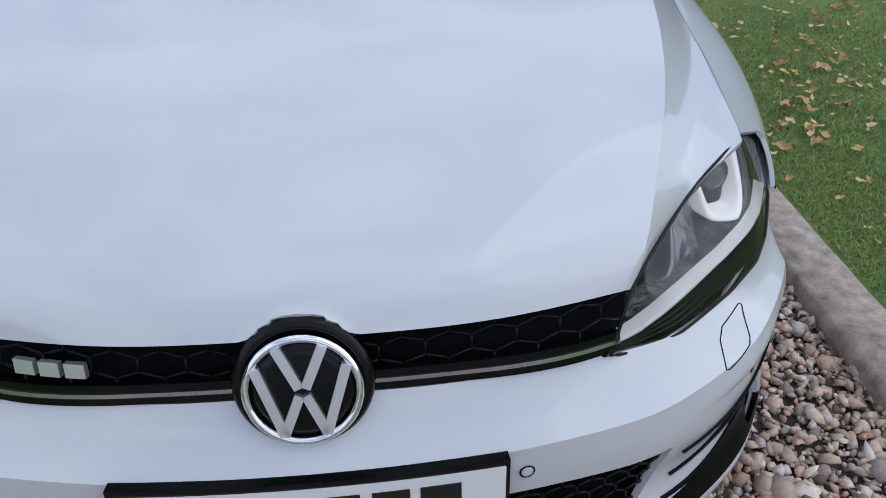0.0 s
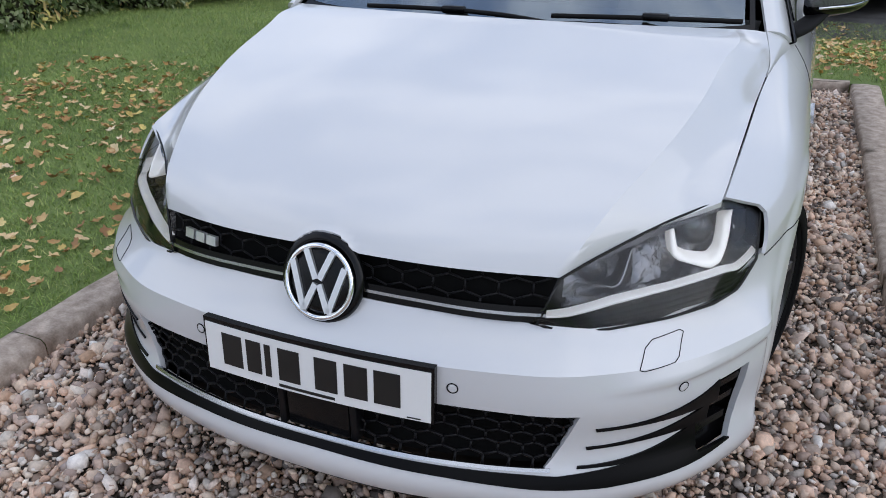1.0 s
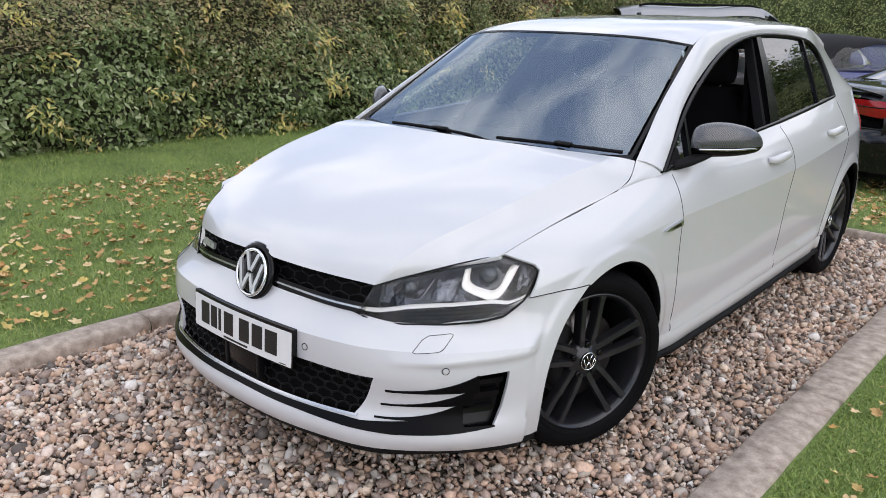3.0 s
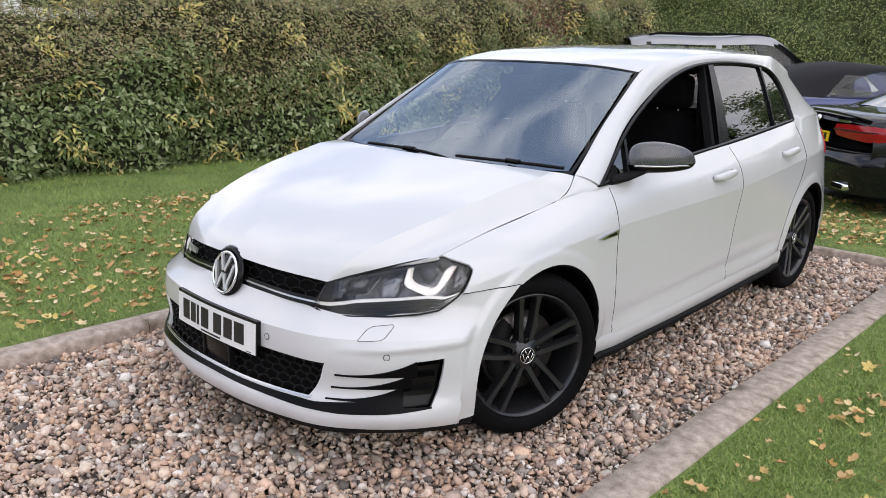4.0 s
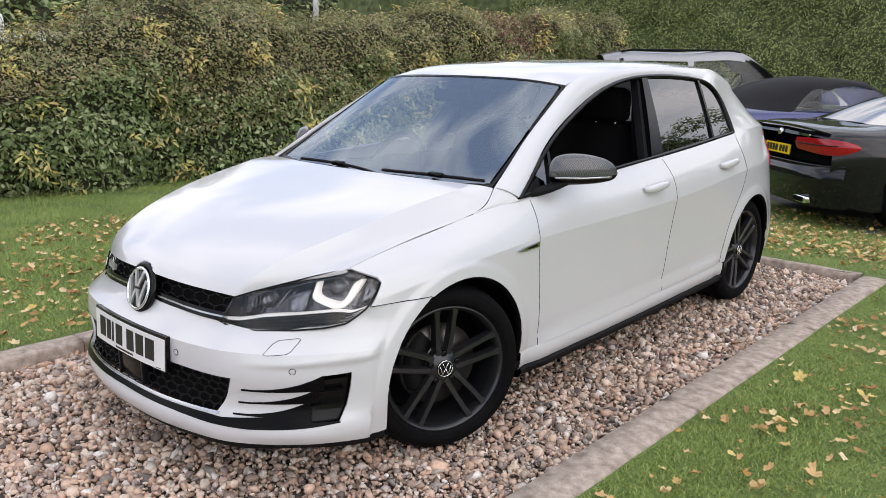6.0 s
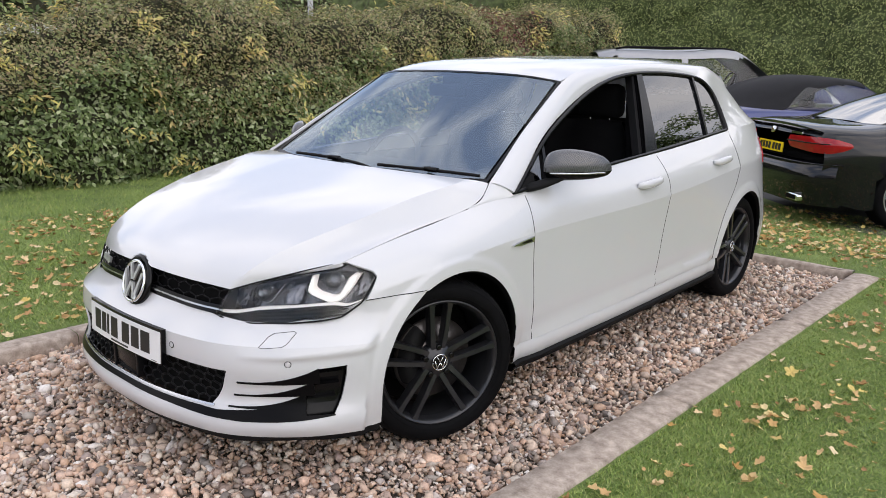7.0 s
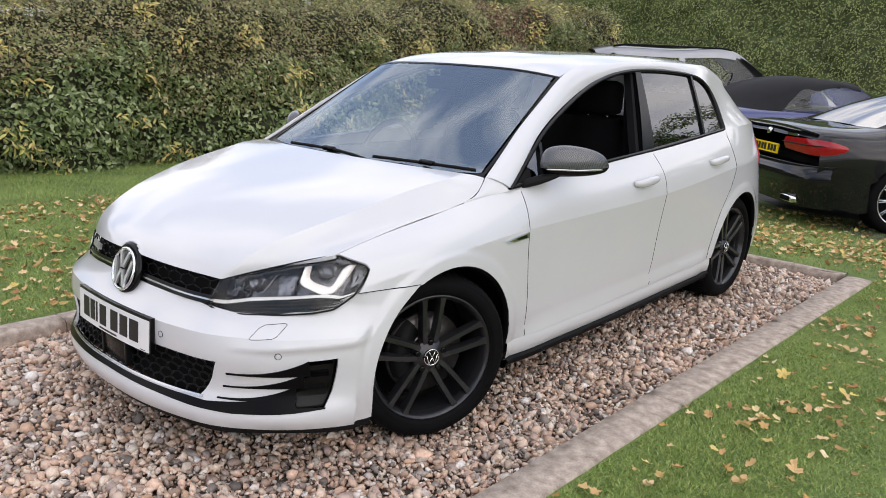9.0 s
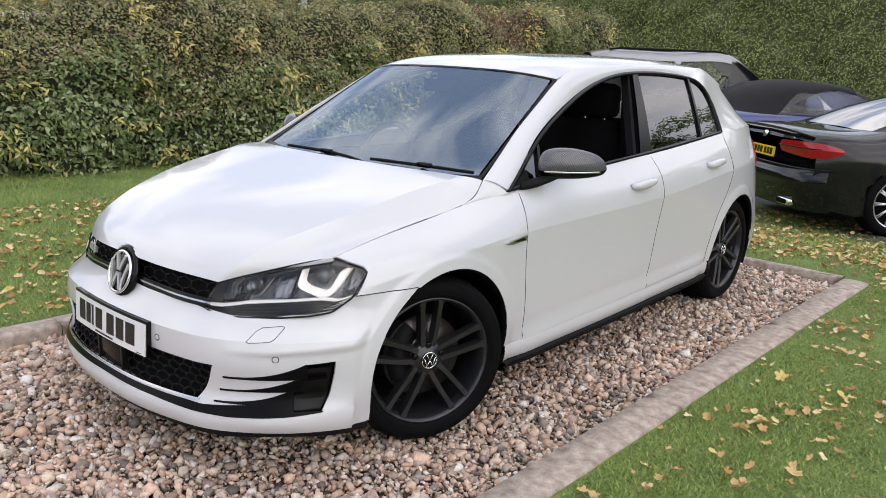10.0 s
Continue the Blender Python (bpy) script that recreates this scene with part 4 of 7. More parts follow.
# glasshouse
SCREEN_LOW = [(0, 0.235, 0.925), (0.30, 0.255, 0.924), (0.55, 0.305, 0.922), (0.695, 0.352, 0.932)]
SCREEN_HIGH = [(0, 0.872, 1.348), (0.25, 0.888, 1.345), (0.46, 0.93, 1.333), (0.588, 0.985, 1.313)]
SCREEN_MID = [(0, 0.545, 1.150), (0.28, 0.562, 1.148), (0.51, 0.612, 1.136), (0.646, 0.665, 1.122)]


def screen():
    half = loft([SCREEN_LOW, SCREEN_MID, SCREEN_HIGH], 24, 30)
    whole = np.concatenate([mirrored(half[:, :0:-1]), half], axis=1)
    return whole


WS = screen()
glass_in = part("windscreen", grid_bm(WS[:, 1:-1], (0, 1.5, 0.6)), SCREEN_GLASS, CAR, "tinted windscreen reflecting the sky")
glass_in.visible_shadow = False
for a, c in ((0, 1), (-1, -2)):
    rim = np.stack([WS[:, a], WS[:, a] * 0.45 + WS[:, c] * 0.55], 1)
    part("screen_edge", grid_bm(rim + np.array((0, 0, 0.003)), (0, 1.5, 0.6), 0.006), BLACK_GLOSS, CAR)
part("screen_edge", grid_bm(np.stack([WS[-1] * 0.65 + WS[-2] * 0.35, WS[-1]]) + np.array((0, -0.001, 0.003)), (0, 1.5, 0.6)), BLACK_GLOSS, CAR)
part("screen_edge", grid_bm(WS[:2, :] + np.array((0, -0.001, 0.003)), (0, 1.5, 0.6)), BLACK_GLOSS, CAR)
# cowl below the screen
low = spl(SCREEN_LOW, 24)
rear = spl(BONNET_ROWS[-1], 24)
cowl = loft([rear + np.array((0, -0.01, -0.03)), (rear + low) / 2 + np.array((0, 0.0, -0.035)), low], 24, 6)
part("cowl", grid_bm(np.concatenate([mirrored(cowl[:, :0:-1]), cowl], axis=1), (0, 0.2, 0)), BLACK_MATT, CAR, "black plastic cowl")
# mirror base box and sensor behind the top of the screen
bm = bmesh.new()
box(bm, (-0.05, 0.885, 1.27), (0.05, 0.96, 1.325), 0.012)
part("sensor_housing", bm, BLACK_MATT, CAR)
bm = bmesh.new()
box(bm, (-0.115, 0.86, 1.225), (0.115, 0.89, 1.285), 0.012)
part("rear_view_mirror", bm, BLACK_MATT, CAR)

ROOF_ROWS = [
    [(0, 0.872, 1.352), (0.25, 0.888, 1.349), (0.46, 0.93, 1.337), (0.585, 0.985, 1.317)],
    [(0, 1.02, 1.385), (0.25, 1.03, 1.381), (0.45, 1.06, 1.369), (0.566, 1.12, 1.345)],
    [(0, 1.35, 1.418), (0.25, 1.36, 1.413), (0.43, 1.37, 1.402), (0.545, 1.40, 1.380)],
    [(0, 1.85, 1.433), (0.25, 1.85, 1.428), (0.43, 1.85, 1.416), (0.535, 1.85, 1.398)],
    [(0, 2.35, 1.428), (0.25, 2.35, 1.423), (0.43, 2.35, 1.411), (0.533, 2.35, 1.392)],
    [(0, 2.85, 1.396), (0.25, 2.84, 1.390), (0.43, 2.79, 1.370), (0.535, 2.72, 1.342)],
    [(0, 3.02, 1.366), (0.25, 3.0, 1.358), (0.42, 2.95, 1.330), (0.53, 2.87, 1.286)],
]
half = loft(ROOF_ROWS, 24, 50)
part("roof", grid_bm(np.concatenate([mirrored(half[:, :0:-1]), half], axis=1), MID, 0.01), PAINT, CAR, "white roof")
# side frame: from the pillar foot over the windows to the rear pillar
FRAME_OUT = [(0.790, 0.405, 0.902), (0.756, 0.53, 0.985), (0.709, 0.68, 1.080), (0.651, 0.955, 1.203), (0.607, 1.234, 1.294), (0.585, 1.469, 1.340), (0.576, 1.75, 1.360), (0.578, 2.08, 1.355), (0.59, 2.33, 1.332)]
FRAME_IN = [(0.724, 0.330, 0.940), (0.690, 0.47, 1.022), (0.656, 0.615, 1.110), (0.616, 0.84, 1.235), (0.578, 1.06, 1.338), (0.549, 1.38, 1.380), (0.536, 1.75, 1.397), (0.534, 2.20, 1.396), (0.534, 2.50, 1.386)]


def side_frame():
    a, b = spl(FRAME_OUT, 60), spl(FRAME_IN, 60)
    m1 = a * 0.62 + b * 0.38 + np.array((0.010, -0.004, 0.006))
    m2 = a * 0.25 + b * 0.75 + np.array((0.008, -0.004, 0.007))
    return grid_bm(loft([a, m1, m2, b], 60, 9), (0, 1.2, 0.9), 0.012)


both("side_frame", side_frame, PAINT, "white screen pillar and roof rail")


def rear_pillar():
    front = [(0.59, 2.33, 1.332), (0.604, 2.43, 1.30), (0.625, 2.478, 1.255), (0.68, 2.492, 1.14), (0.742, 2.49, 1.020)]
    top = [(0.534, 2.50, 1.386), (0.545, 2.60, 1.352), (0.58, 2.65, 1.27), (0.652, 2.70, 1.14), (0.728, 2.72, 1.034)]
    mid = [(0.535, 2.72, 1.342), (0.540, 2.77, 1.305), (0.570, 2.84, 1.23), (0.635, 2.92, 1.12), (0.695, 2.98, 1.043)]
    back = [(0.53, 2.87, 1.286), (0.527, 2.91, 1.255), (0.552, 2.98, 1.19), (0.582, 3.08, 1.105), (0.624, 3.18, 1.032)]
    last = [(0.42, 2.95, 1.330), (0.43, 3.0, 1.27), (0.45, 3.10, 1.19), (0.475, 3.22, 1.085), (0.505, 3.31, 1.0)]
    return grid_bm(loft([front, top, mid, back, last], 24, 24), MID)


both("rear_pillar", rear_pillar, PAINT, "white rear pillar")
# hatch: closes the tail
tail = lambda prof: [[(x * k, y + 0.02 * (1 - abs(k)), z) for k in (-1, -0.6, 0, 0.6, 1)] for x, y, z in prof]
part("tailgate", grid_bm(loft(tail(((0.52, 3.34, 1.03), (0.56, 3.37, 0.9), (0.60, 3.38, 0.75), (0.60, 3.38, 0.55), (0.58, 3.36, 0.3))), 14, 10), MID), PAINT, CAR, "white tailgate")
part("rear_window", grid_bm(loft(tail(((0.44, 2.97, 1.335), (0.46, 3.13, 1.19), (0.52, 3.34, 1.03))), 14, 8), MID), SCREEN_GLASS, CAR, "rear window").visible_shadow = False


def tail_lamp():
    bm = flat_sheet(list(np.linspace(3.03, 3.3, 12)), lambda y: 0.80, lambda y: 0.95, 6)
    return onto(bm, flank, 0.006, rim=0.012)


both("tail_lamp", tail_lamp, RED_LAMP, "red tail lamp")


def pillar_foot():
    low = spl([(0.744, 0.185, 0.8605), (0.757, 0.27, 0.873), (0.774, 0.345, 0.884), (0.790, 0.405, 0.893)], 16)
    high = spl([(0.7435, 0.186, 0.8615), (0.7455, 0.225, 0.871), (0.7445, 0.256, 0.883), (0.736, 0.292, 0.908), (0.7245, 0.330, 0.940)], 16)
    mid = (low + high) / 2 + np.array((0.006, 0, 0.006)) * np.linspace(0, 1, 16)[:, None]
    low = low + np.array((0.0006, 0, -0.0045))
    return grid_bm(loft([low, mid, high], 16, 8), (0.4, 0.5, 0.6), 0.01)


both("pillar_foot", pillar_foot, PAINT)


def gap_line(pts, r=0.0014, lift=0.0):
    bm = bmesh.new()
    P = [flank(y, z) for y, z in spl([(y, z, 0) for y, z in pts], 40)[:, :2]]
    tube(bm, [p + Vector((lift, 0, 0)) for p in P], r, 5)
    return bm


for pts in ([(0.463, 0.885), (0.4485, 0.74), (0.470, 0.50), (0.4855, 0.286)], [(1.5645, 0.955), (1.5705, 0.80), (1.5345, 0.55), (1.5085, 0.308)],
            [(2.475, 1.0), (2.462, 0.86), (2.40, 0.72), (2.30, 0.60), (2.2375, 0.48), (2.2075, 0.36), (2.205, 0.322)], [(-0.385, 0.633), (-0.30, 0.634), (-0.16, 0.634)]):
    both("panel_gap", lambda: gap_line(pts), GAP)


# side windows lie on a leaning sheet
def pane(y, z):
    return Vector((0.80 - 0.48 * (z - 0.89) + 0.010 * math.sin(max(0, min(1, (z - 0.89) / 0.47)) * math.pi), y, z))


WIN_TOP = [(0.400, 0.901), (0.53, 0.985), (0.68, 1.080), (0.955, 1.201), (1.234, 1.292), (1.469, 1.338), (1.70, 1.357), (2.03, 1.355), (2.28, 1.338), (2.40, 1.312), (2.462, 1.262), (2.495, 1.030)]
WIN_BOT = [(0.400, 0.897), (0.53, 0.903), (1.156, 0.942), (1.61, 0.966), (2.10, 0.998), (2.495, 1.026)]


def outline(off):
    """The closed outline of the side windows, moved in by off."""
    top = spl([(*p, 0) for p in WIN_TOP], 70)[:, :2]
    bot = spl([(*p, 0) for p in WIN_BOT], 50)[::-1, :2]
    P = np.concatenate([top, bot[1:-1]])
    T = np.roll(P, -1, 0) - np.roll(P, 1, 0)
    T /= np.linalg.norm(T, axis=1)[:, None]
    N = np.stack([T[:, 1], -T[:, 0]], 1)
    return P + N * off


def window_trim():
    a, b = outline(-0.002), outline(0.016)
    rows = []
    for P, l in ((a, 0.001), (a * 0.8 + b * 0.2, 0.006), (a * 0.3 + b * 0.7, 0.006), (b, 0.0), (b, -0.02)):
        rows.append([pane(*p) + Vector((l, 0, l * 0.3)) for p in np.concatenate([P, P[:1]])])
    return grid_bm(np.array(rows), (0.3, 1.4, 1.1))


TRIMS = both("window_trim", window_trim, BLACK_GLOSS, "gloss black window trim")


def win_piece(poly, lift=0.0, rim=0.004, n=16):
    ys, zs = [p[0] for p in poly], [p[1] for p in poly]
    bm = flat_sheet(list(np.linspace(min(ys) - 0.01, max(ys) + 0.01, n + 1)), lambda y: min(zs) - 0.01, lambda y: max(zs) + 0.01, n)
    cut(bm, poly, True)
    return onto(bm, pane, lift, (0, 1.4, 0.9), rim)


# centre post, divider bars, quarter lights and rear door glass
both("centre_post", lambda: win_piece([(1.475, 0.950), (1.600, 0.958), (1.722, 1.350), (1.668, 1.350)], 0.002, 0.03), BLACK_GLOSS, "gloss black centre post")
both("window_divider", lambda: win_piece([(2.19, 0.992), (2.212, 0.994), (2.296, 1.336), (2.276, 1.338)], 0.003, 0.012), BLACK_GLOSS)
both("window_divider", lambda: win_piece([(0.612, 0.905), (0.634, 0.906), (0.676, 1.06), (0.655, 1.05)], 0.003, 0.014), BLACK_GLOSS)
both("corner_cover", lambda: win_piece([(0.41, 0.898), (0.545, 0.904), (0.545, 0.965), (0.47, 0.935)], 0.002, 0.02), BLACK_MATT)
for nm, poly in (("rear_door_glass", [(1.585, 0.958), (2.20, 0.995), (2.285, 1.335), (2.03, 1.352), (1.705, 1.353)]),
                 ("rear_quarter_light", [(2.205, 0.995), (2.49, 1.022), (2.455, 1.268), (2.39, 1.312), (2.285, 1.335)]),
                 ("front_quarter_light", [(0.43, 0.900), (0.615, 0.906), (0.66, 1.055), (0.55, 0.992)])):
    for g in both(nm, lambda: win_piece(poly, -0.008, 0.003), SIDE_GLASS, "dark privacy glass"):
        g.visible_shadow = False

# door mirrors with carbon-look caps
def mirror_shell(a0, a1, grow=0.0):
    rows = []
    for x, y, z, ry, rz in ((0.806, 0.615, 0.985, 0.018, 0.030), (0.812, 0.612, 0.986, 0.048, 0.056), (0.84, 0.625, 0.989, 0.066, 0.068), (0.885, 0.66, 0.992, 0.070, 0.069), (0.93, 0.705, 0.990, 0.062, 0.062), (0.965, 0.755, 0.985, 0.043, 0.047), (0.982, 0.785, 0.979, 0.021, 0.026), (0.987, 0.797, 0.976, 0.004, 0.006)):
        pts = []
        for k in range(25):
            a = radians(a0 + (a1 - a0) * k / 24)
            c, s = math.cos(a), math.sin(a)
            yy = (abs(c) ** 0.85) * math.copysign(1, c) * (ry + grow)
            pts.append((x, y - (yy if c > 0 else yy * 0.45), z + s * (rz + grow) * (1.0 if s > 0 else 0.85)))
        rows.append(pts)
    return grid_bm(loft(rows, 40, 30), (0.88, 0.68, 0.985))


caps = both("door_mirror", lambda: mirror_shell(-18, 168), CARBON, "door mirror with carbon-fibre cap")
for cap, sg in zip(caps, (1, -1)):
    def flip(bm):
        if sg < 0:
            for v in bm.verts:
                v.co.x = -v.co.x
            bmesh.ops.reverse_faces(bm, faces=bm.faces)
        return bm
    part("mirror_base", flip(mirror_shell(-192, -16, -0.002)), BLACK_GLOSS, cap, "gloss black lower half")
    bm = bmesh.new()
    tube(bm, spl([(0.845, 0.563, 0.967), (0.885, 0.594, 0.968), (0.93, 0.646, 0.967), (0.962, 0.712, 0.967), (0.979, 0.762, 0.966)], 24), 0.0045, 6)
    part("mirror_indicator", flip(bm), SATIN, cap, "thin silver indicator strip")
    bm = bmesh.new()
    tube(bm, spl([(0.775, 0.490, 0.905), (0.81, 0.535, 0.918), (0.842, 0.60, 0.938), (0.86, 0.640, 0.955)], 12), [0.030] * 6 + [0.028] * 6, 10, flat=0.6)
    part("mirror_arm", flip(bm), BLACK_MATT, cap)
    bm = disc(bmesh.new(), (0.885, 0.702, 0.988), (-0.2, 1, 0), 0.055, 0.01, 24)
    part("mirror_glass", flip(bm), CHROME, cap)

# door handles, wing badges
for doors, y0, y1, z0 in ((FDOORS, 1.265, 1.465, 0.845), (RDOORS, 2.11, 2.31, 0.882)):
    for door, sg in zip(doors, (1, -1)):
        pts = [flank(y0 + (y1 - y0) * t, z0 + 0.012 * t) + Vector((h, 0, 0)) for t, h in ((0, 0.002), (0.06, 0.018), (0.3, 0.030), (0.6, 0.032), (0.9, 0.030), (0.97, 0.020), (1, 0.006))]
        bm = bmesh.new()
        tube(bm, spl([tuple(p) for p in pts], 26), [0.010 + 0.007 * math.sin(math.pi * min(1, k / 25 * 1.15)) for k in range(26)], 10, flat=1.25)
        if sg < 0:
            for v in bm.verts:
                v.co.x = -v.co.x
            bmesh.ops.reverse_faces(bm, faces=bm.faces)
        part("door_handle", bm, PAINT, door, "body-coloured bar handle")
bm = bmesh.new()
prism(bm, [flank(y, z) + Vector((0.004, 0, 0)) for y, z in ((0.300, 0.715), (0.345, 0.724), (0.437, 0.734), (0.437, 0.713), (0.345, 0.709))], 0.003, 0.006)
part("wing_badge", bm, SATIN, CAR, "slim silver wing badge", smooth=False)
bm = bmesh.new()
prism(bm, [flank(y, z) + Vector((0.006, 0, 0)) for y, z in ((0.318, 0.7155), (0.350, 0.7205), (0.434, 0.7295), (0.434, 0.7165), (0.350, 0.7125))], 0.003, 0.004)
part("wing_badge_inlay", bm, BLACK_GLOSS, CAR, smooth=False)


# wipers
def wiper(pts, clip):
    bm = bmesh.new()
    tube(bm, spl(pts, 20), 0.007, 6)
    w = part("wiper", bm, BLACK_MATT, CAR, "black wiper blade")
    b2 = bmesh.new()
    box(b2, [c - d for c, d in zip(clip, (0.035, 0.012, 0.010))], [c + d for c, d in zip(clip, (0.035, 0.012, 0.010))], 0.004)
    part("wiper_clip", b2, BLACK_GLOSS, w)


wiper([(-0.42, 0.272, 0.957), (-0.133, 0.262, 0.960), (0.10, 0.235, 0.952), (0.22, 0.20, 0.942)], (-0.133, 0.262, 0.962))
wiper([(0.16, 0.262, 0.960), (0.45, 0.300, 0.962), (0.66, 0.345, 0.958)], (0.44, 0.298, 0.965))


# wheels
def make_wheel(name, m, sgn):
    """An alloy wheel with five twin spokes; its axle along local x, the outer face towards +x."""
    bm = bmesh.new()
    revolve(bm, [(0.236, 0.012), (0.240, 0.012), (0.243, 0.004), (0.241, -0.008), (0.228, -0.016), (0.222, -0.05), (0.216, -0.10), (0.225, -0.18), (0.238, -0.205)], 72)
    revolve(bm, [(0.236, 0.012), (0.229, 0.006), (0.222, -0.012), (0.220, -0.03)], 72)
    bmesh.ops.recalc_face_normals(bm, faces=bm.faces)
    w = part(name, bm, WHEEL_GREY, CAR, "dark grey twin-spoke alloy wheel", m=m)
    bm = bmesh.new()
    revolve(bm, [(0.238, 0.004), (0.246, 0.014), (0.262, 0.022), (0.284, 0.021), (0.300, 0.012), (0.3105, -0.006), (0.3145, -0.022), (0.316, -0.06), (0.3165, -0.10), (0.316, -0.15), (0.3145, -0.186), (0.309, -0.205), (0.284, -0.226), (0.25, -0.222), (0.236, -0.205)], 96)
    tyre = part("tyre", bm, RUBBER, w, "black low-profile road tyre")
    # proud near-black rings and bars paint in the shade of the tread
    bm = bmesh.new()
    for x0 in (-0.062, -0.105, -0.148):
        revolve(bm, [(0.3165, x0 - 0.004), (0.3172, x0 - 0.003), (0.3172, x0 + 0.003), (0.3165, x0 + 0.004)], 72)
    part("tread_groove", bm, BLACK_DEEP, tyre)
    for x0, x1, da in ((-0.004, -0.055, 0.035), (-0.155, -0.204, -0.035)):
        bm = bmesh.new()
        r0, r1 = (0.3105, 0.3168) if x0 > -0.1 else (0.316, 0.3105)
        for k in range(70):
            a = 2 * math.pi * k / 70
            tube(bm, [(x0, r0 * math.cos(a), r0 * math.sin(a)), ((x0 + x1) / 2, 0.316 * math.cos(a + da / 2), 0.316 * math.sin(a + da / 2)), (x1, r1 * math.cos(a + da), r1 * math.sin(a + da))], 0.0030, 4)
        part("tread_sipe", bm, BLACK_DEEP, tyre)
    bm = bmesh.new()
    for r in (0.256, 0.292):
        revolve(bm, [(r - 0.0015, 0.0185 if r < 0.27 else 0.0165), (r, 0.022 if r < 0.27 else 0.0185), (r + 0.0015, 0.0185 if r < 0.27 else 0.0150)], 72)
    part("sidewall_ridge", bm, RUBBER, tyre)
    for k in range(5):
        a0 = math.pi / 2 + k * 2 * math.pi / 5
        for s in (1, -1):
            e = Vector((0, math.cos(a0), math.sin(a0)))
            t = Vector((0, -math.sin(a0), math.cos(a0)))
            P = []
            for r, off, wd, x in ((0.040, 0.018, 0.013, -0.014), (0.075, 0.024, 0.0125, -0.008), (0.13, 0.030, 0.0115, -0.002), (0.19, 0.0345, 0.0115, 0.003), (0.215, 0.0365, 0.013, 0.006), (0.231, 0.038, 0.018, 0.008)):
                c = e * r + t * off * s
                row = [c + t * wd + Vector((x - 0.036, 0, 0)), c + t * wd * 0.95 + Vector((x - 0.006, 0, 0)), c + t * wd * 0.72 + Vector((x, 0, 0)), c - t * wd * 0.72 + Vector((x, 0, 0)), c - t * wd * 0.95 + Vector((x - 0.006, 0, 0)), c - t * wd + Vector((x - 0.036, 0, 0))]
                P.append(row)
            part("spoke", grid_bm(np.array(P), tuple(e * 0.13 + Vector((-0.2, 0, 0)))), WHEEL_GREY, w, smooth=False)
    bm = bmesh.new()
    revolve(bm, [(0.068, -0.05), (0.068, -0.022), (0.060, -0.013), (0.040, -0.012), (0.036, -0.006), (0.0, -0.006)], 40)
    part("hub", bm, WHEEL_GREY, w)
    cap = part("hub_cap", disc(bmesh.new(), (0.0, 0, 0), (1, 0, 0), 0.031, 0.012, 32, 0.002), BLACK_GLOSS, w, "round black hub cap with chrome ring")
    bm = bmesh.new()
    tube(bm, [(0.001, 0.030 * math.cos(a), 0.030 * math.sin(a)) for a in np.linspace(0, 2 * math.pi, 32, False)], 0.0022, 6, True)
    for s in (1, -1):
        for a, b in (((0.012, 0.022), (0.001, 0.002)), ((0.022, 0.010), (0.011, -0.022)), ((0.011, -0.021), (0.001, -0.001))):
            tube(bm, [(0.0035, a[0] * s, a[1]), (0.0035, b[0] * s, b[1])], 0.0024, 4)
    part("hub_cap_ring", bm, CHROME, cap)
    for k in range(5):
        a = math.pi / 2 + k * 2 * math.pi / 5
        bm = disc(bmesh.new(), (-0.006, 0.056 * math.cos(a), 0.056 * math.sin(a)), (1, 0, 0), 0.0115, 0.02, 6, 0.002)
        part("wheel_bolt", bm, BLACK_GLOSS, w)
    bm = bmesh.new()
    revolve(bm, [(0.155, -0.075), (0.155, -0.062), (0.085, -0.062), (0.07, -0.05), (0.0, -0.05)], 48)
    part("brake_disc", bm, STEEL, w, "worn steel brake disc")
    # near-black disc stands in for the shade behind the spokes
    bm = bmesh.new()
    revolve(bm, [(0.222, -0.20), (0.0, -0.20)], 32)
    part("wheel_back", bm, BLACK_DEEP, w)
    return w


def caliper(x, y, z, sg):
    rows = []
    for a in np.linspace(radians(-28), radians(52), 10):
        c, s = math.cos(a), math.sin(a)
        rows.append([(x + dx * sg, y - r * c, z + r * s) for r, dx in ((0.095, 0.03), (0.10, 0.052), (0.145, 0.055), (0.172, 0.04), (0.172, -0.04))])
    return grid_bm(np.array(rows), (x - 0.2 * sg, y, z))


STEER = -20
make_wheel("front_wheel", pose(0.803, -0.026, 0.316, 0, 0, STEER), 1)
make_wheel("front_wheel", pose(-0.803, 0.022, 0.316, 0, 0, 180 + STEER), -1)
make_wheel("rear_wheel", pose(0.782, 2.635, 0.316, 22, 0, 0), 1)
make_wheel("rear_wheel", pose(-0.782, 2.635, 0.316, 10, 0, 180), -1)
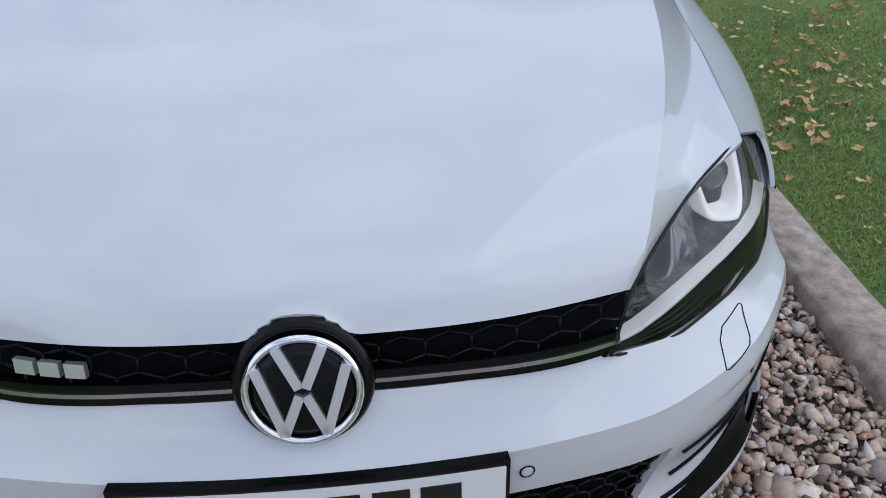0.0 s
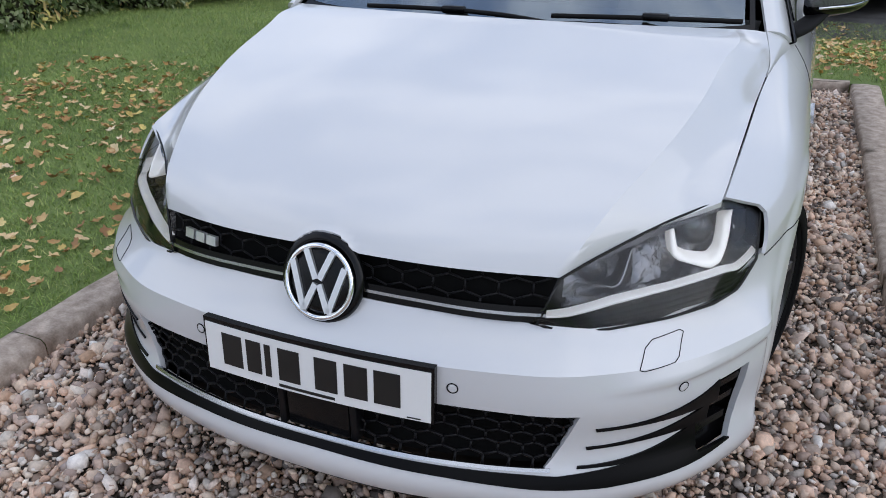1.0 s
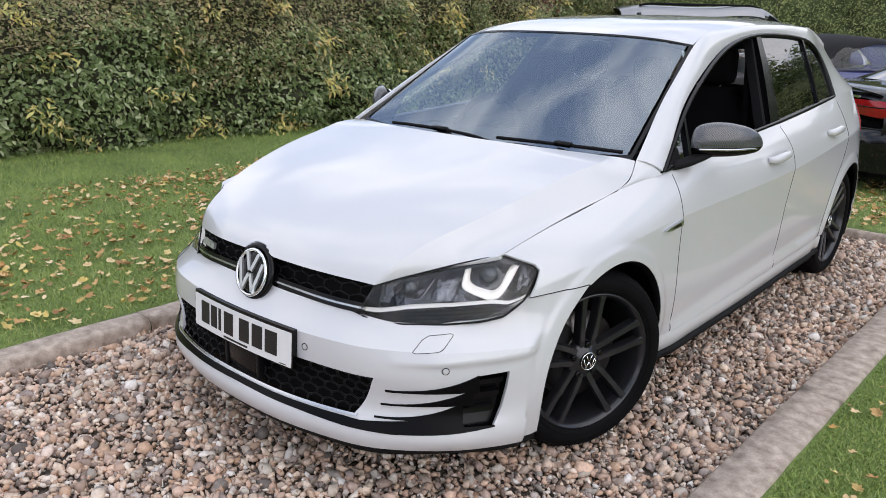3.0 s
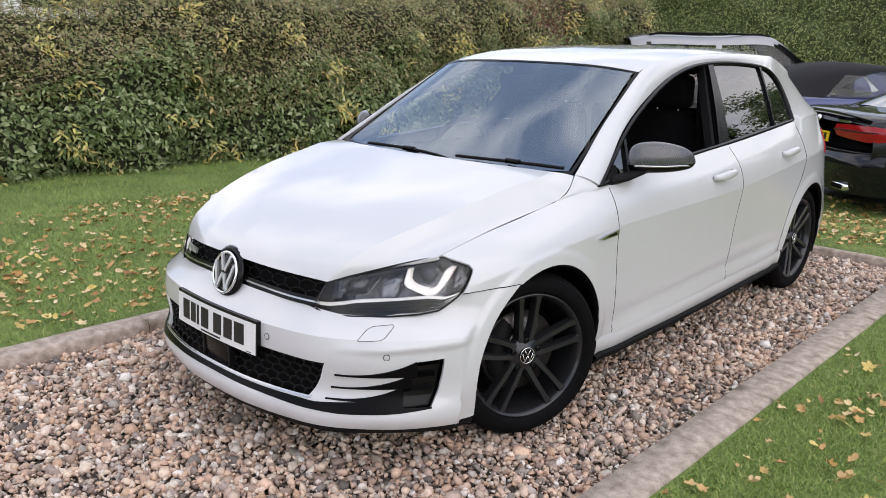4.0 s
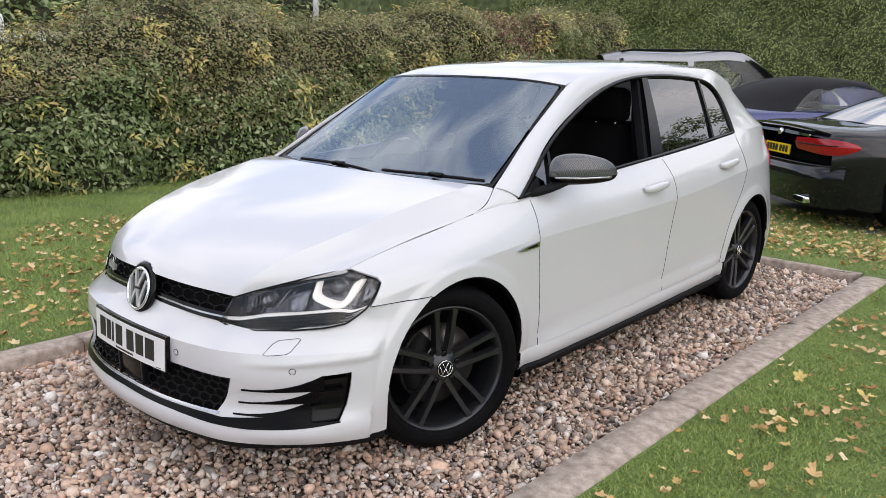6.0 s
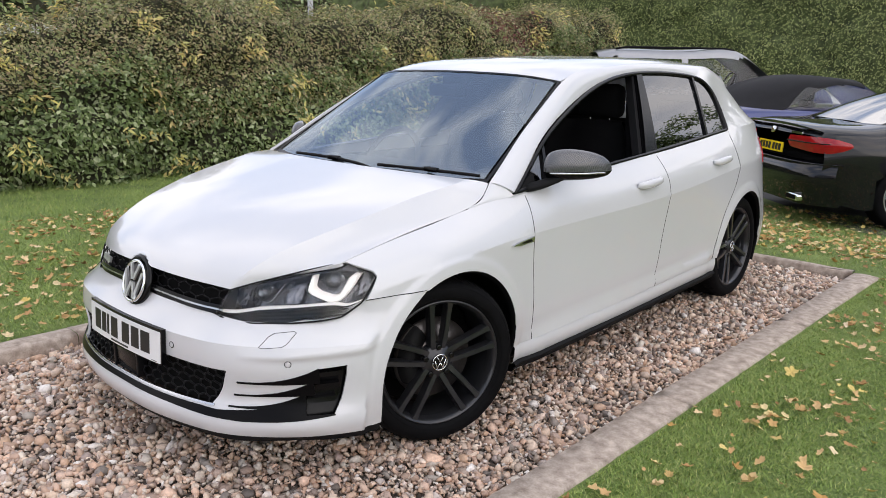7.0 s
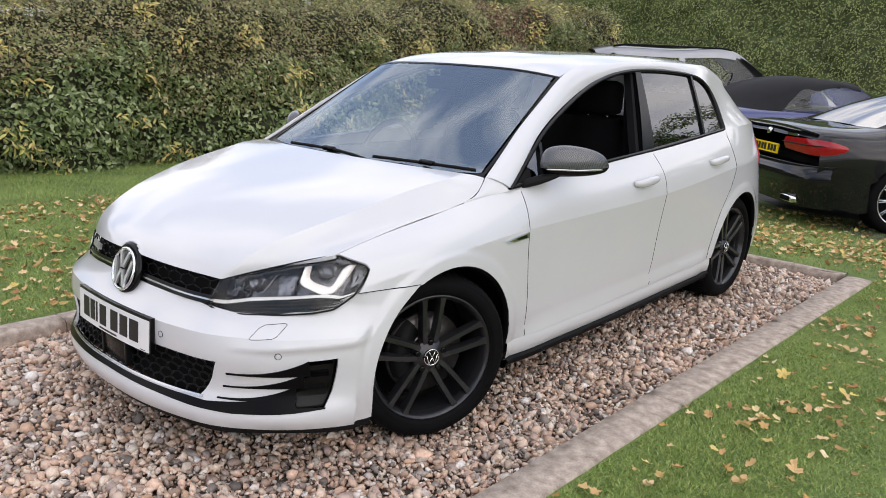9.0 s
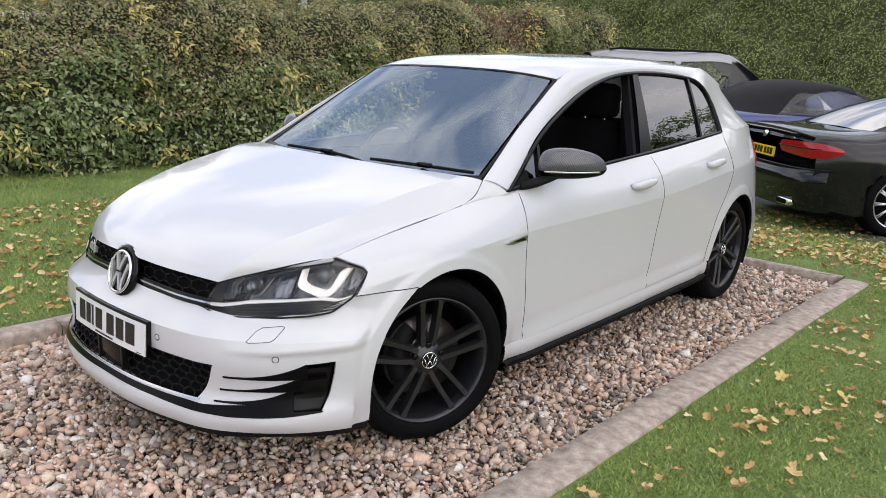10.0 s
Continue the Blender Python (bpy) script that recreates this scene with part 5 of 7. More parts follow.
for sg in (1, -1):
    part("brake_caliper", caliper(0.690 * sg, 0.03, 0.316, sg), BLACK_MATT, CAR)
    for yc in (ARCH_F, ARCH_R):
        rows = []
        for a in np.linspace(radians(-22), radians(202), 40):
            rr = ARCH_RAD
            c, s = math.cos(a), math.sin(a)
            edge = flank(yc + rr * c, ARCH_Z + rr * s)
            rows.append([(sg * (edge.x - 0.002), yc + rr * c, ARCH_Z + rr * s), (sg * (edge.x - 0.022), yc + (rr - 0.010) * c, ARCH_Z + (rr - 0.010) * s), (sg * (edge.x - 0.03), yc + (rr + 0.01) * c, ARCH_Z + (rr + 0.01) * s), (sg * 0.60, yc + (rr + 0.02) * c, ARCH_Z + (rr + 0.02) * s), (sg * 0.52, yc + (rr - 0.02) * c, ARCH_Z + (rr - 0.02) * s), (sg * 0.5, yc, ARCH_Z)])
        part("arch_liner", grid_bm(np.array(rows)), BLACK_MATT, CAR, "black wheel arch liner")
bm = bmesh.new()
box(bm, (-0.55, -0.72, 0.17), (0.55, 3.25, 0.30), 0.03)
box(bm, (-0.78, 0.40, 0.19), (0.78, 2.22, 0.30), 0.03)
part("underbody", bm, BLACK_MATT, CAR)
bm = bmesh.new()
box(bm, (-0.45, -0.60, 0.30), (0.45, 0.20, 0.60), 0.03)
part("engine_block_cover", bm, BLACK_DEEP, CAR)


# cabin
def seat(x, y):
    rows = [[(x + dx * w, yy, z + (0.035 if abs(dx) > 0.8 else 0.0)) for dx in (-1, -0.8, -0.3, 0.3, 0.8, 1)] for yy, z, w in ((y, 0.52, 0.24), (y + 0.05, 0.56, 0.25), (y + 0.45, 0.52, 0.25))]
    rows += [[(x + dx * w, yy - (0.05 if abs(dx) > 0.8 else 0.0), z) for dx in (-1, -0.8, -0.3, 0.3, 0.8, 1)] for yy, z, w in ((y + 0.50, 0.60, 0.25), (y + 0.58, 0.85, 0.25), (y + 0.66, 1.06, 0.21), (y + 0.69, 1.10, 0.17), (y + 0.76, 1.08, 0.17), (y + 0.70, 0.60, 0.22))]
    s = part("front_seat", grid_bm(loft(rows, 20, 40), (x, y + 0.4, 0.3)), CLOTH, CAR, "dark cloth seat")
    bm = bmesh.new()
    box(bm, (x - 0.13, y + 0.66, 1.11), (x + 0.13, y + 0.77, 1.29), 0.04)
    part("headrest", bm, CLOTH, s)
    for dx in (-0.06, 0.06):
        part("headrest_post", tube(bmesh.new(), [(x + dx, y + 0.71, 1.06), (x + dx, y + 0.71, 1.14)], 0.006, 8), CHROME, s)


seat(0.36, 1.0)
seat(-0.36, 1.0)
bm = bmesh.new()
box(bm, (-0.62, 2.05, 0.48), (0.62, 2.55, 0.60), 0.05)
box(bm, (-0.62, 2.45, 0.55), (0.62, 2.62, 1.05), 0.05)
bench = part("rear_bench", bm, CLOTH, CAR, "dark cloth rear bench")
for x in (-0.38, 0.38):
    bm = bmesh.new()
    box(bm, (x - 0.12, 2.50, 1.04), (x + 0.12, 2.60, 1.18), 0.035)
    part("headrest", bm, CLOTH, bench)
rows = [[(k * 0.70, y, z - 0.02 * abs(k)) for k in (-1, -0.5, 0, 0.5, 1)] for y, z in ((0.28, 0.895), (0.45, 0.935), (0.62, 0.935), (0.72, 0.90), (0.75, 0.80), (0.70, 0.50))]
dash = part("dashboard", grid_bm(loft(rows, 16, 24), (0, 0.3, 0.4)), INTERIOR, CAR, "dark dashboard")
bm = bmesh.new()
q = pose(-0.36, 0.84, 0.87, 65, 0, 0)
tube(bm, [q @ Vector((0.185 * math.cos(a), 0.185 * math.sin(a), 0)) for a in np.linspace(0, 2 * math.pi, 40, False)], 0.016, 10, True)
wheel_ob = part("steering_wheel", bm, INTERIOR, CAR, "dark leather steering wheel")
bm = bmesh.new()
disc(bm, q @ Vector((0, 0, 0)), q.to_3x3() @ Vector((0, 0, 1)), 0.07, 0.05, 20, 0.02)
for a in (0, math.pi, -math.pi / 2):
    tube(bm, [q @ Vector((0.05 * math.cos(a), 0.05 * math.sin(a), -0.01)), q @ Vector((0.18 * math.cos(a), 0.18 * math.sin(a), 0))], 0.014, 6)
part("steering_hub", bm, INTERIOR, wheel_ob)
bm = bmesh.new()
box(bm, (-0.72, 0.40, 0.29), (0.72, 3.2, 0.33))
part("cabin_floor", bm, INTERIOR, CAR)
half = loft(ROOF_ROWS, 16, 20) + np.array((0, 0.0, -0.03))
part("headlining", grid_bm(np.concatenate([mirrored(half[:, :0:-1]), half], axis=1)), INTERIOR, CAR)
for sg in (1, -1):
    P = np.array([[(sg * (flank_line(5, y)[1] - d), y, z) for y in np.linspace(0.45, 2.5, 14)] for z, d in ((0.33, 0.10), (0.6, 0.06), (0.88, 0.045))])
    part("door_card", grid_bm(P), INTERIOR, CAR)
    bm = bmesh.new()
    prism(bm, [(sg * (pane(y, z).x - 0.03), y, z) for y, z in ((1.44, 0.93), (1.60, 0.94), (1.73, 1.34), (1.65, 1.34))], 0.01, 0.03)
    part("post_trim", bm, INTERIOR, CAR, smooth=False)
    bm = bmesh.new()
    tube(bm, [(sg * (pane(1.60, 1.25).x - 0.05), 1.62, 1.25), (sg * 0.66, 1.55, 0.5)], 0.022, 4, flat=0.1)
    part("seat_belt", bm, CLOTH, CAR)


# ---- ground ----
def ground_z(x, y):
    s = min(1.0, max(0.0, (y - 3.9) / 2.6))
    z = 0.035 - 0.225 * s * s * (3 - 2 * s)
    if -1.25 < x < 1.30 and -3.3 < y < 3.66:
        z = -0.06
    return z


def axis(bounds, steps):
    out = []
    for (a, b), n in zip(zip(bounds, bounds[1:]), steps):
        out += list(np.linspace(a, b, n, False))
    return out + [bounds[-1]]


GX = axis([-400, -60, -10, -1.26, -1.24, 1.29, 1.31, 8, 60, 400], [4, 10, 40, 1, 12, 1, 30, 10, 4])
GY = axis([-400, -60, -8, -3.31, -3.29, 3.65, 3.67, 8, 30, 400], [4, 10, 18, 1, 24, 1, 30, 12, 4])
me = bpy.data.meshes.new("ground")
vs = [(x, y, ground_z(x, y) + (0.008 * noise.noise((x * 0.9, y * 0.9, 0)) if abs(x) > 1.31 and abs(x) < 12 and abs(y) < 12 else 0)) for y in GY for x in GX]
nx = len(GX)
me.from_pydata(vs, [], [(j * nx + i, j * nx + i + 1, (j + 1) * nx + i + 1, (j + 1) * nx + i) for j in range(len(GY) - 1) for i in range(nx - 1)])
me.materials.append(TURF)
tagged(new("ground", me), "green lawn strewn with autumn leaves", "lawn", kind="structure")
bm = bmesh.new()
box(bm, (-1.22, -3.25, -0.05), (1.26, 3.63, -0.028))
tagged(part("gravel_bed", bm, BED, smooth=False), "earth bed under loose gravel", "ground", kind="structure")


# stones as one loose layer
def stone_shape(rng):
    b = bmesh.new()
    bmesh.ops.create_icosphere(b, subdivisions=1, radius=0.5)
    for v in b.verts:
        v.co = v.co * (1 + 0.62 * (rng.random() - 0.5)) + Vector([0.13 * (rng.random() - 0.5) for _ in range(3)])
    b.verts.ensure_lookup_table()
    V = np.array([v.co for v in b.verts])
    F = np.array([[v.index for v in f.verts] for f in b.faces])
    b.free()
    return V, F


rng = np.random.default_rng(4)
SHAPES = [stone_shape(random.Random(k)) for k in range(14)]


def mesh_of(name, VV, FF, mat, label, category, smooth):
    me = bpy.data.meshes.new(name)
    n = FF.shape[1]
    me.vertices.add(len(VV))
    me.vertices.foreach_set("co", VV.astype(np.float32).ravel())
    me.loops.add(FF.size)
    me.loops.foreach_set("vertex_index", FF.astype(np.int32).ravel())
    me.polygons.add(len(FF))
    me.polygons.foreach_set("loop_start", np.arange(0, FF.size, n, dtype=np.int32))
    me.update(calc_edges=True)
    if smooth:
        me.polygons.foreach_set("use_smooth", [True] * len(me.polygons))
    me.materials.append(mat)
    return tagged(new(name, me), label, category, kind="stuff")


def scatter(name, shapes, kinds, M, p, mat, label, category, smooth=True):
    """Joins many placed shapes into one loose mesh: kinds (n), turns with scale (n, 3, 3), places (n, 3)."""
    VV, FF, base = [], [], 0
    for k, (V, F) in enumerate(shapes):
        w = np.where(kinds == k)[0]
        VV.append((np.einsum("nij,vj->nvi", M[w], V) + p[w][:, None, :]).reshape(-1, 3))
        FF.append((F[None] + (base + np.arange(len(w)) * len(V))[:, None, None]).reshape(-1, F.shape[1]))
        base += len(w) * len(V)
    return mesh_of(name, np.concatenate(VV), np.concatenate(FF), mat, label, category, smooth)


def turns(n, tilt):
    """n random turns: any heading, tilted a little."""
    a, b, c = rng.normal(0, tilt, n), rng.normal(0, tilt, n), rng.uniform(0, 2 * math.pi, n)
    o, z = np.ones(n), np.zeros(n)
    mat3 = lambda r: np.array(r).transpose(2, 0, 1)
    X = mat3([[o, z, z], [z, np.cos(a), -np.sin(a)], [z, np.sin(a), np.cos(a)]])
    Y = mat3([[np.cos(b), z, np.sin(b)], [z, o, z], [-np.sin(b), z, np.cos(b)]])
    Z = mat3([[np.cos(c), -np.sin(c), z], [np.sin(c), np.cos(c), z], [z, z, o]])
    return Z @ Y @ X


def gravel():
    step = 0.0150
    X, Y = np.meshgrid(np.arange(-1.20, 1.245, step), np.arange(-2.1, 3.63, step))
    X, Y = X.ravel(), Y.ravel()
    keep = ~((abs(X) < 0.55) & (Y > 0.0) & (Y < 3.1))
    X2, Y2 = np.meshgrid(np.arange(-1.20, 1.245, 0.0175), np.arange(-3.28, -2.1, 0.0175))
    X, Y = np.r_[X[keep], X2.ravel()], np.r_[Y[keep], Y2.ravel()]
    n = len(X)
    s = np.clip(rng.lognormal(math.log(0.0190), 0.46, n), 0.009, 0.054)
    D = np.zeros((n, 3, 3))
    D[:, 0, 0], D[:, 1, 1], D[:, 2, 2] = s * rng.uniform(0.9, 1.5, n), s * rng.uniform(0.7, 1.1, n), s * rng.uniform(0.5, 0.85, n)
    h = 0.008 * np.sin(X * 5.1 + 2 * np.sin(Y * 2.3)) * np.sin(Y * 4.3 + X) + rng.normal(0, 0.0075, n)
    p = np.stack([X + rng.normal(0, 0.007, n), Y + rng.normal(0, 0.007, n), -0.016 + h], 1)
    return rng.integers(0, 14, n), turns(n, 0.6) @ D, p


scatter("gravel", SHAPES, *gravel(), GRAVEL, "loose mixed brown and grey gravel stones", "gravel", False)


# kerbs: cast edging pieces end to end
def kerb(name, x0, x1, y0, y1, n, along_y=True):
    k = thing(name, "weathered concrete kerb edging beside the gravel", "kerb")
    tagged(k, kind="structure")
    r = random.Random(int(x0 * 100 + y0 * 7))
    for i in range(n):
        b = bmesh.new()
        if along_y:
            a, c = y0 + (y1 - y0) * i / n, y0 + (y1 - y0) * (i + 1) / n
            lo, hi = (x0, a + 0.002, -0.10), (x1, c - 0.002, 0.045)
        else:
            a, c = x0 + (x1 - x0) * i / n, x0 + (x1 - x0) * (i + 1) / n
            lo, hi = (a + 0.002, y0, -0.10), (c - 0.002, y1, 0.045)
        L = (c - a)
        m = max(4, int(L / 0.06))
        P = []
        for j in range(m + 1):
            t = a + 0.002 + (L - 0.004) * j / m
            w = [0.004 * noise.noise((t * 6, q * 3.1 + x0, i)) for q in range(6)]
            A, B = (x0, x1) if along_y else (y0, y1)
            ring = [(A + w[0], -0.10), (A + w[1], 0.033 + w[2]), (A + 0.012, 0.046 + w[3]), ((A + B) / 2, 0.048 + w[4]), (B - 0.014, 0.044 + w[5]), (B + w[2], 0.030 + w[3]), (B + w[0], -0.10)]
            P.append([(u, t, z) if along_y else (t, u, z) for u, z in ring])
        b = grid_bm(np.array(P), ((x0 + x1) / 2, (y0 + y1) / 2, -0.5))
        bmesh.ops.holes_fill(b, edges=[e for e in b.edges if e.is_boundary])
        part("kerb_stone", b, KERB, k)
    return k


kerb("kerb", 1.225, 1.395, -3.3, 3.64, 5)
kerb("kerb", -1.325, -1.180, -3.3, 3.64, 5)
kerb("kerb", -1.325, 1.22, 3.645, 3.725, 3, False)
kerb("kerb", -1.325, 1.395, -3.42, -3.305, 3, False)

# drive beyond the lawn, where the other cars stand; its edge runs across their line
DU, DN = Vector((0.74, -0.67, 0)), Vector((0.67, 0.74, 0))
D0 = Vector((-0.27, 7.06, 0))


def drive():
    b = bmesh.new()
    P = [[tuple(D0 + DU * u + DN * v + Vector((0, 0, -0.186))) for u in np.linspace(-9, 30, 40)] for v in np.linspace(0, 14, 15)]
    g = grid_bm(np.array(P), (0, 5, -5), 0.0)
    return g


tagged(part("drive", drive(), ASPHALT), "grey asphalt drive", "drive", kind="structure")


# unseen pale drive, added in front of the bay to light the bumper
bm = grid_bm(np.array([[(x, y, 0.043) for x in np.linspace(-60, 60, 15)] for y in np.linspace(-70, -3.43, 8)]), (0, -6, -5))
tagged(part("drive", bm, BOUNCE_DRIVE), "unseen pale drive added in front of the gravel bay to bounce light", "drive", kind="structure")


# grass blades
def lawn_z(X, Y):
    s = np.clip((Y - 3.9) / 2.6, 0, 1)
    return 0.035 - 0.225 * s * s * (3 - 2 * s)


def blades(name, X, Y, hmin, hmax, label):
    n = len(X)
    h, a, b, w = rng.uniform(hmin, hmax, n), rng.uniform(0, 6.283, n), rng.uniform(0, 6.283, n), rng.uniform(0.0007, 0.0018, n)
    lean = rng.uniform(0.3, 2.0, n) * h
    c, s, dx, dy, z = np.cos(a) * w, np.sin(a) * w, lean * np.cos(b), lean * np.sin(b), lawn_z(X, Y) - 0.004
    V = np.stack([np.stack(q, 1) for q in ((X - c, Y - s, z), (X + c, Y + s, z), (X + dx * 0.4 + c * 0.8, Y + dy * 0.4 + s * 0.8, z + h * 0.65), (X + dx * 0.4 - c * 0.8, Y + dy * 0.4 - s * 0.8, z + h * 0.65), (X + dx, Y + dy, z + h))], 1).reshape(-1, 3)
    k = np.arange(n)[:, None] * 5
    F = np.concatenate([k + np.array([[0, 1, 2]]), k + np.array([[0, 2, 3]]), k + np.array([[3, 2, 4]])])
    return mesh_of(name, V, F, BLADE, label, "grass", False)


def patch(n, x0, sx, y0, y1):
    return x0 + sx * abs(rng.normal(0, 1, n)), rng.uniform(y0, y1, n)


blades("grass", *patch(220000, 1.40, 0.8, -1.3, 4.6), 0.006, 0.018, "short green lawn grass")
blades("grass", *patch(130000, -1.33, -1.7, -1.6, 4.6), 0.012, 0.034, "short green lawn grass")
blades("grass", rng.uniform(-1.5, 3.2, 65000), rng.uniform(3.74, 7.2, 65000), 0.012, 0.034, "short green lawn grass")

blades("grass", rng.uniform(-6.0, -2.6, 60000), rng.uniform(-2.5, 7.0, 60000), 0.02, 0.045, "short green lawn grass")


# fallen leaves
def leaf_mesh(seed):
    """A dry leaf: pointed oval or shallow-lobed, curled and torn, with a stalk."""
    r = random.Random(seed)
    b = bmesh.new()
    n, pts = 22, []
    lobes, depth, ph, slim = r.choice((0, 5, 5, 7)), r.uniform(0.08, 0.20), r.random() * 6, r.uniform(0.6, 1.0)
    for k in range(n):
        a = 2 * math.pi * k / n
        rad = 0.030 * (1 + (depth * math.cos(lobes * a + ph) if lobes else 0) + 0.34 * (r.random() - 0.5))
        pts.append((rad * math.cos(a) * 1.15, rad * math.sin(a) * slim))
    curl, twist = r.uniform(6, 30), r.uniform(-14, 14)
    top = [b.verts.new((x, y, curl * y * y + twist * x * y + r.uniform(0, 0.007) + curl * 0.3 * x * x)) for x, y in pts]
    c = b.verts.new((0, 0, 0.0))
    for k in range(n):
        b.faces.new((c, top[k], top[(k + 1) % n]))
    tube(b, [(-0.028, 0, 0.002), (-0.048, 0.004, 0.004)], 0.0011, 4)
    me = bpy.data.meshes.new("fallen_leaf")
    b.to_mesh(me)
    b.free()
    me.materials.append(DEAD_LEAF)
    return me


LEAVES = [leaf_mesh(k) for k in range(9)]


def drop(n, place, lo, hi):
    for k in range(n):
        x, y = place()
        ob = new("fallen_leaf", LEAVES[k % 9])
        s = rng.uniform(lo, hi)
        ob.matrix_basis = pose(x, y, ground_z(x, y) + 0.022, rng.normal(0, 16), rng.normal(0, 16), rng.uniform(0, 360)) @ Matrix.Scale(s, 4)
        tagged(ob, "dry brown autumn leaf lying on the grass", "leaf", "fallen leaves")


drop(190, lambda: (1.45 + abs(rng.normal(0, 0.8)), rng.uniform(-0.6, 4.2)), 0.35, 0.95)
drop(110, lambda: (-1.4 - abs(rng.normal(0, 1.0)), rng.uniform(-1.2, 2.2)), 0.5, 0.95)
drop(80, lambda: (rng.uniform(0.2, 2.4), rng.uniform(3.8, 5.6)), 0.5, 1.0)


def litter(name, X, Y, lo, hi):
    """Leaf litter too dense to count."""
    shapes = []
    for me in LEAVES:
        V = np.array([v.co for v in me.vertices])
        shapes.append((V, np.array([list(p.vertices) for p in me.polygons if len(p.vertices) == 3])))
    n = len(X)
    M = turns(n, 0.3) * rng.uniform(lo, hi, n)[:, None, None]
    return scatter(name, shapes, rng.integers(0, len(shapes), n), M, np.stack([X, Y, lawn_z(X, Y) + 0.02], 1), DEAD_LEAF, "scattered dry autumn leaf litter on the lawn", "leaf litter", False)


def drifts(n, x0, x1, y0, y1, s):
    """Places gathered in loose drifts."""
    c = np.stack([rng.uniform(x0, x1, n // 14 + 1), rng.uniform(y0, y1, n // 14 + 1)], 1)
    k = rng.integers(0, len(c), n)
    P = c[k] + rng.normal(0, s, (n, 2))
    ok = (P[:, 0] > x0) & (P[:, 0] < x1) & (P[:, 1] > y0) & (P[:, 1] < y1)
    return P[ok, 0], P[ok, 1]


litter("leaf_litter", *drifts(1800, -4.2, -1.36, -1.8, 2.6, 0.24), 0.35, 0.85)
litter("leaf_litter", *drifts(1900, -1.2, 3.1, 3.78, 7.0, 0.25), 0.35, 0.85)
litter("leaf_litter", *drifts(800, 1.42, 3.4, -0.8, 3.7, 0.30), 0.25, 0.65)


# ---- hedges ----
def leaf_shape(l, w, fold):
    V = np.array([(0, 0, 0), (l * 0.35, w / 2, fold), (l * 0.7, w * 0.42, fold * 0.6), (l, 0, -fold), (l * 0.7, -w * 0.42, fold * 0.6), (l * 0.35, -w / 2, fold)])
    return V, np.array([(0, 1, 2, 3), (0, 3, 4, 5)])


def frames(N, spread):
    """Turns that show leaves face outwards and up from a surface of normals N, their tips hanging."""
    n = len(N)
    f = N * 0.75 + np.array((0, 0, 0.6)) + rng.normal(0, spread, (n, 3))
    f /= np.linalg.norm(f, axis=1, keepdims=True)
    d = rng.normal(0, 0.8, (n, 3)) + N * 0.5 + np.array((0, 0, -0.5))
    d -= f * np.sum(d * f, axis=1, keepdims=True)
    d /= np.linalg.norm(d, axis=1, keepdims=True)
    return np.stack([d, np.cross(f, d), f], 2)


def bank(rows, nu, nv, lump):
    P = loft(rows, nu, nv)
    N = np.cross(np.gradient(P, axis=0), np.gradient(P, axis=1))
    N /= np.maximum(np.linalg.norm(N, axis=2, keepdims=True), 1e-9)
    for i in range(nv):
        for j in range(nu):
            p = Vector(P[i, j])
            P[i, j] += N[i, j] * (lump * noise.noise(p * 0.9) + lump * 0.6 * noise.noise(p * 2.3) + lump * 0.35 * noise.noise(p * 6.0) + lump * 0.2 * noise.noise(p * 13.0))
    return P, N


def leafy(name, P, N, n, shapes, mat, size, label, category, pick=None, out=0.06, deep=0.05):
    nv, nu = P.shape[:2]
    A = np.linalg.norm(np.cross(P[1:, :-1] - P[:-1, :-1], P[:-1, 1:] - P[:-1, :-1]), axis=2).ravel()
    cells = rng.choice(len(A), n, p=A / A.sum())
    I, J = cells // (nu - 1), cells % (nu - 1)
    u, v = rng.random((n, 1)), rng.random((n, 1))
    p = (P[I, J] * (1 - u) + P[I + 1, J] * u) * (1 - v) + (P[I, J + 1] * (1 - u) + P[I + 1, J + 1] * u) * v
    nn = N[I, J]
    if pick is not None:
        ok = np.array([bool(pick(q)) for q in p])
        p, nn = p[ok], nn[ok]
    n = len(p)
    M = frames(nn, 0.42) * rng.uniform(size[0], size[1], n)[:, None, None]
    return scatter(name, shapes, rng.integers(0, len(shapes), n), M, p + nn * rng.uniform(-deep, out, (n, 1)), mat, label, category, False)


LEAF2 = [(np.array([(0, 0, 0), (0.45, w / 2, f), (1, 0, -f), (0.45, -w / 2, f)]), np.array([(0, 1, 2, 3)])) for w, f in ((0.45, 0.06), (0.55, 0.10), (0.38, 0.05), (0.65, 0.12))]
LEAF4 = [leaf_shape(1, w, f) for w, f in ((0.42, 0.06), (0.5, 0.09), (0.36, 0.04), (0.55, 0.12))]
LEAF3 = [leaf_shape(1, w, f) for w, f in ((0.22, 0.05), (0.30, 0.09), (0.26, 0.12), (0.34, 0.04))]
# mixed hedge along the lawn; its foot runs a little towards the drive
HEDGE_ROWS = []
for y, x, h in ((-3.5, -6.1, 1.42), (-1.0, -5.95, 1.45), (1.0, -5.80, 1.56), (3.0, -5.62, 1.90), (5.0, -5.5, 1.84), (7.5, -5.4, 1.98), (10.0, -5.3, 2.12), (11.6, -5.3, 2.10)):
    HEDGE_ROWS.append([(x, y, -0.02), (x + 0.10, y, 0.35), (x + 0.05, y, 0.9), (x - 0.12, y, h * 0.75), (x - 0.35, y, h), (x - 1.0, y, h + 0.08), (x - 1.8, y, h - 0.1), (x - 2.1, y, 0.0)])
HP, HN = bank(HEDGE_ROWS, 90, 220, 0.30)
if HN[110, 12, 0] < 0:
    HN = -HN
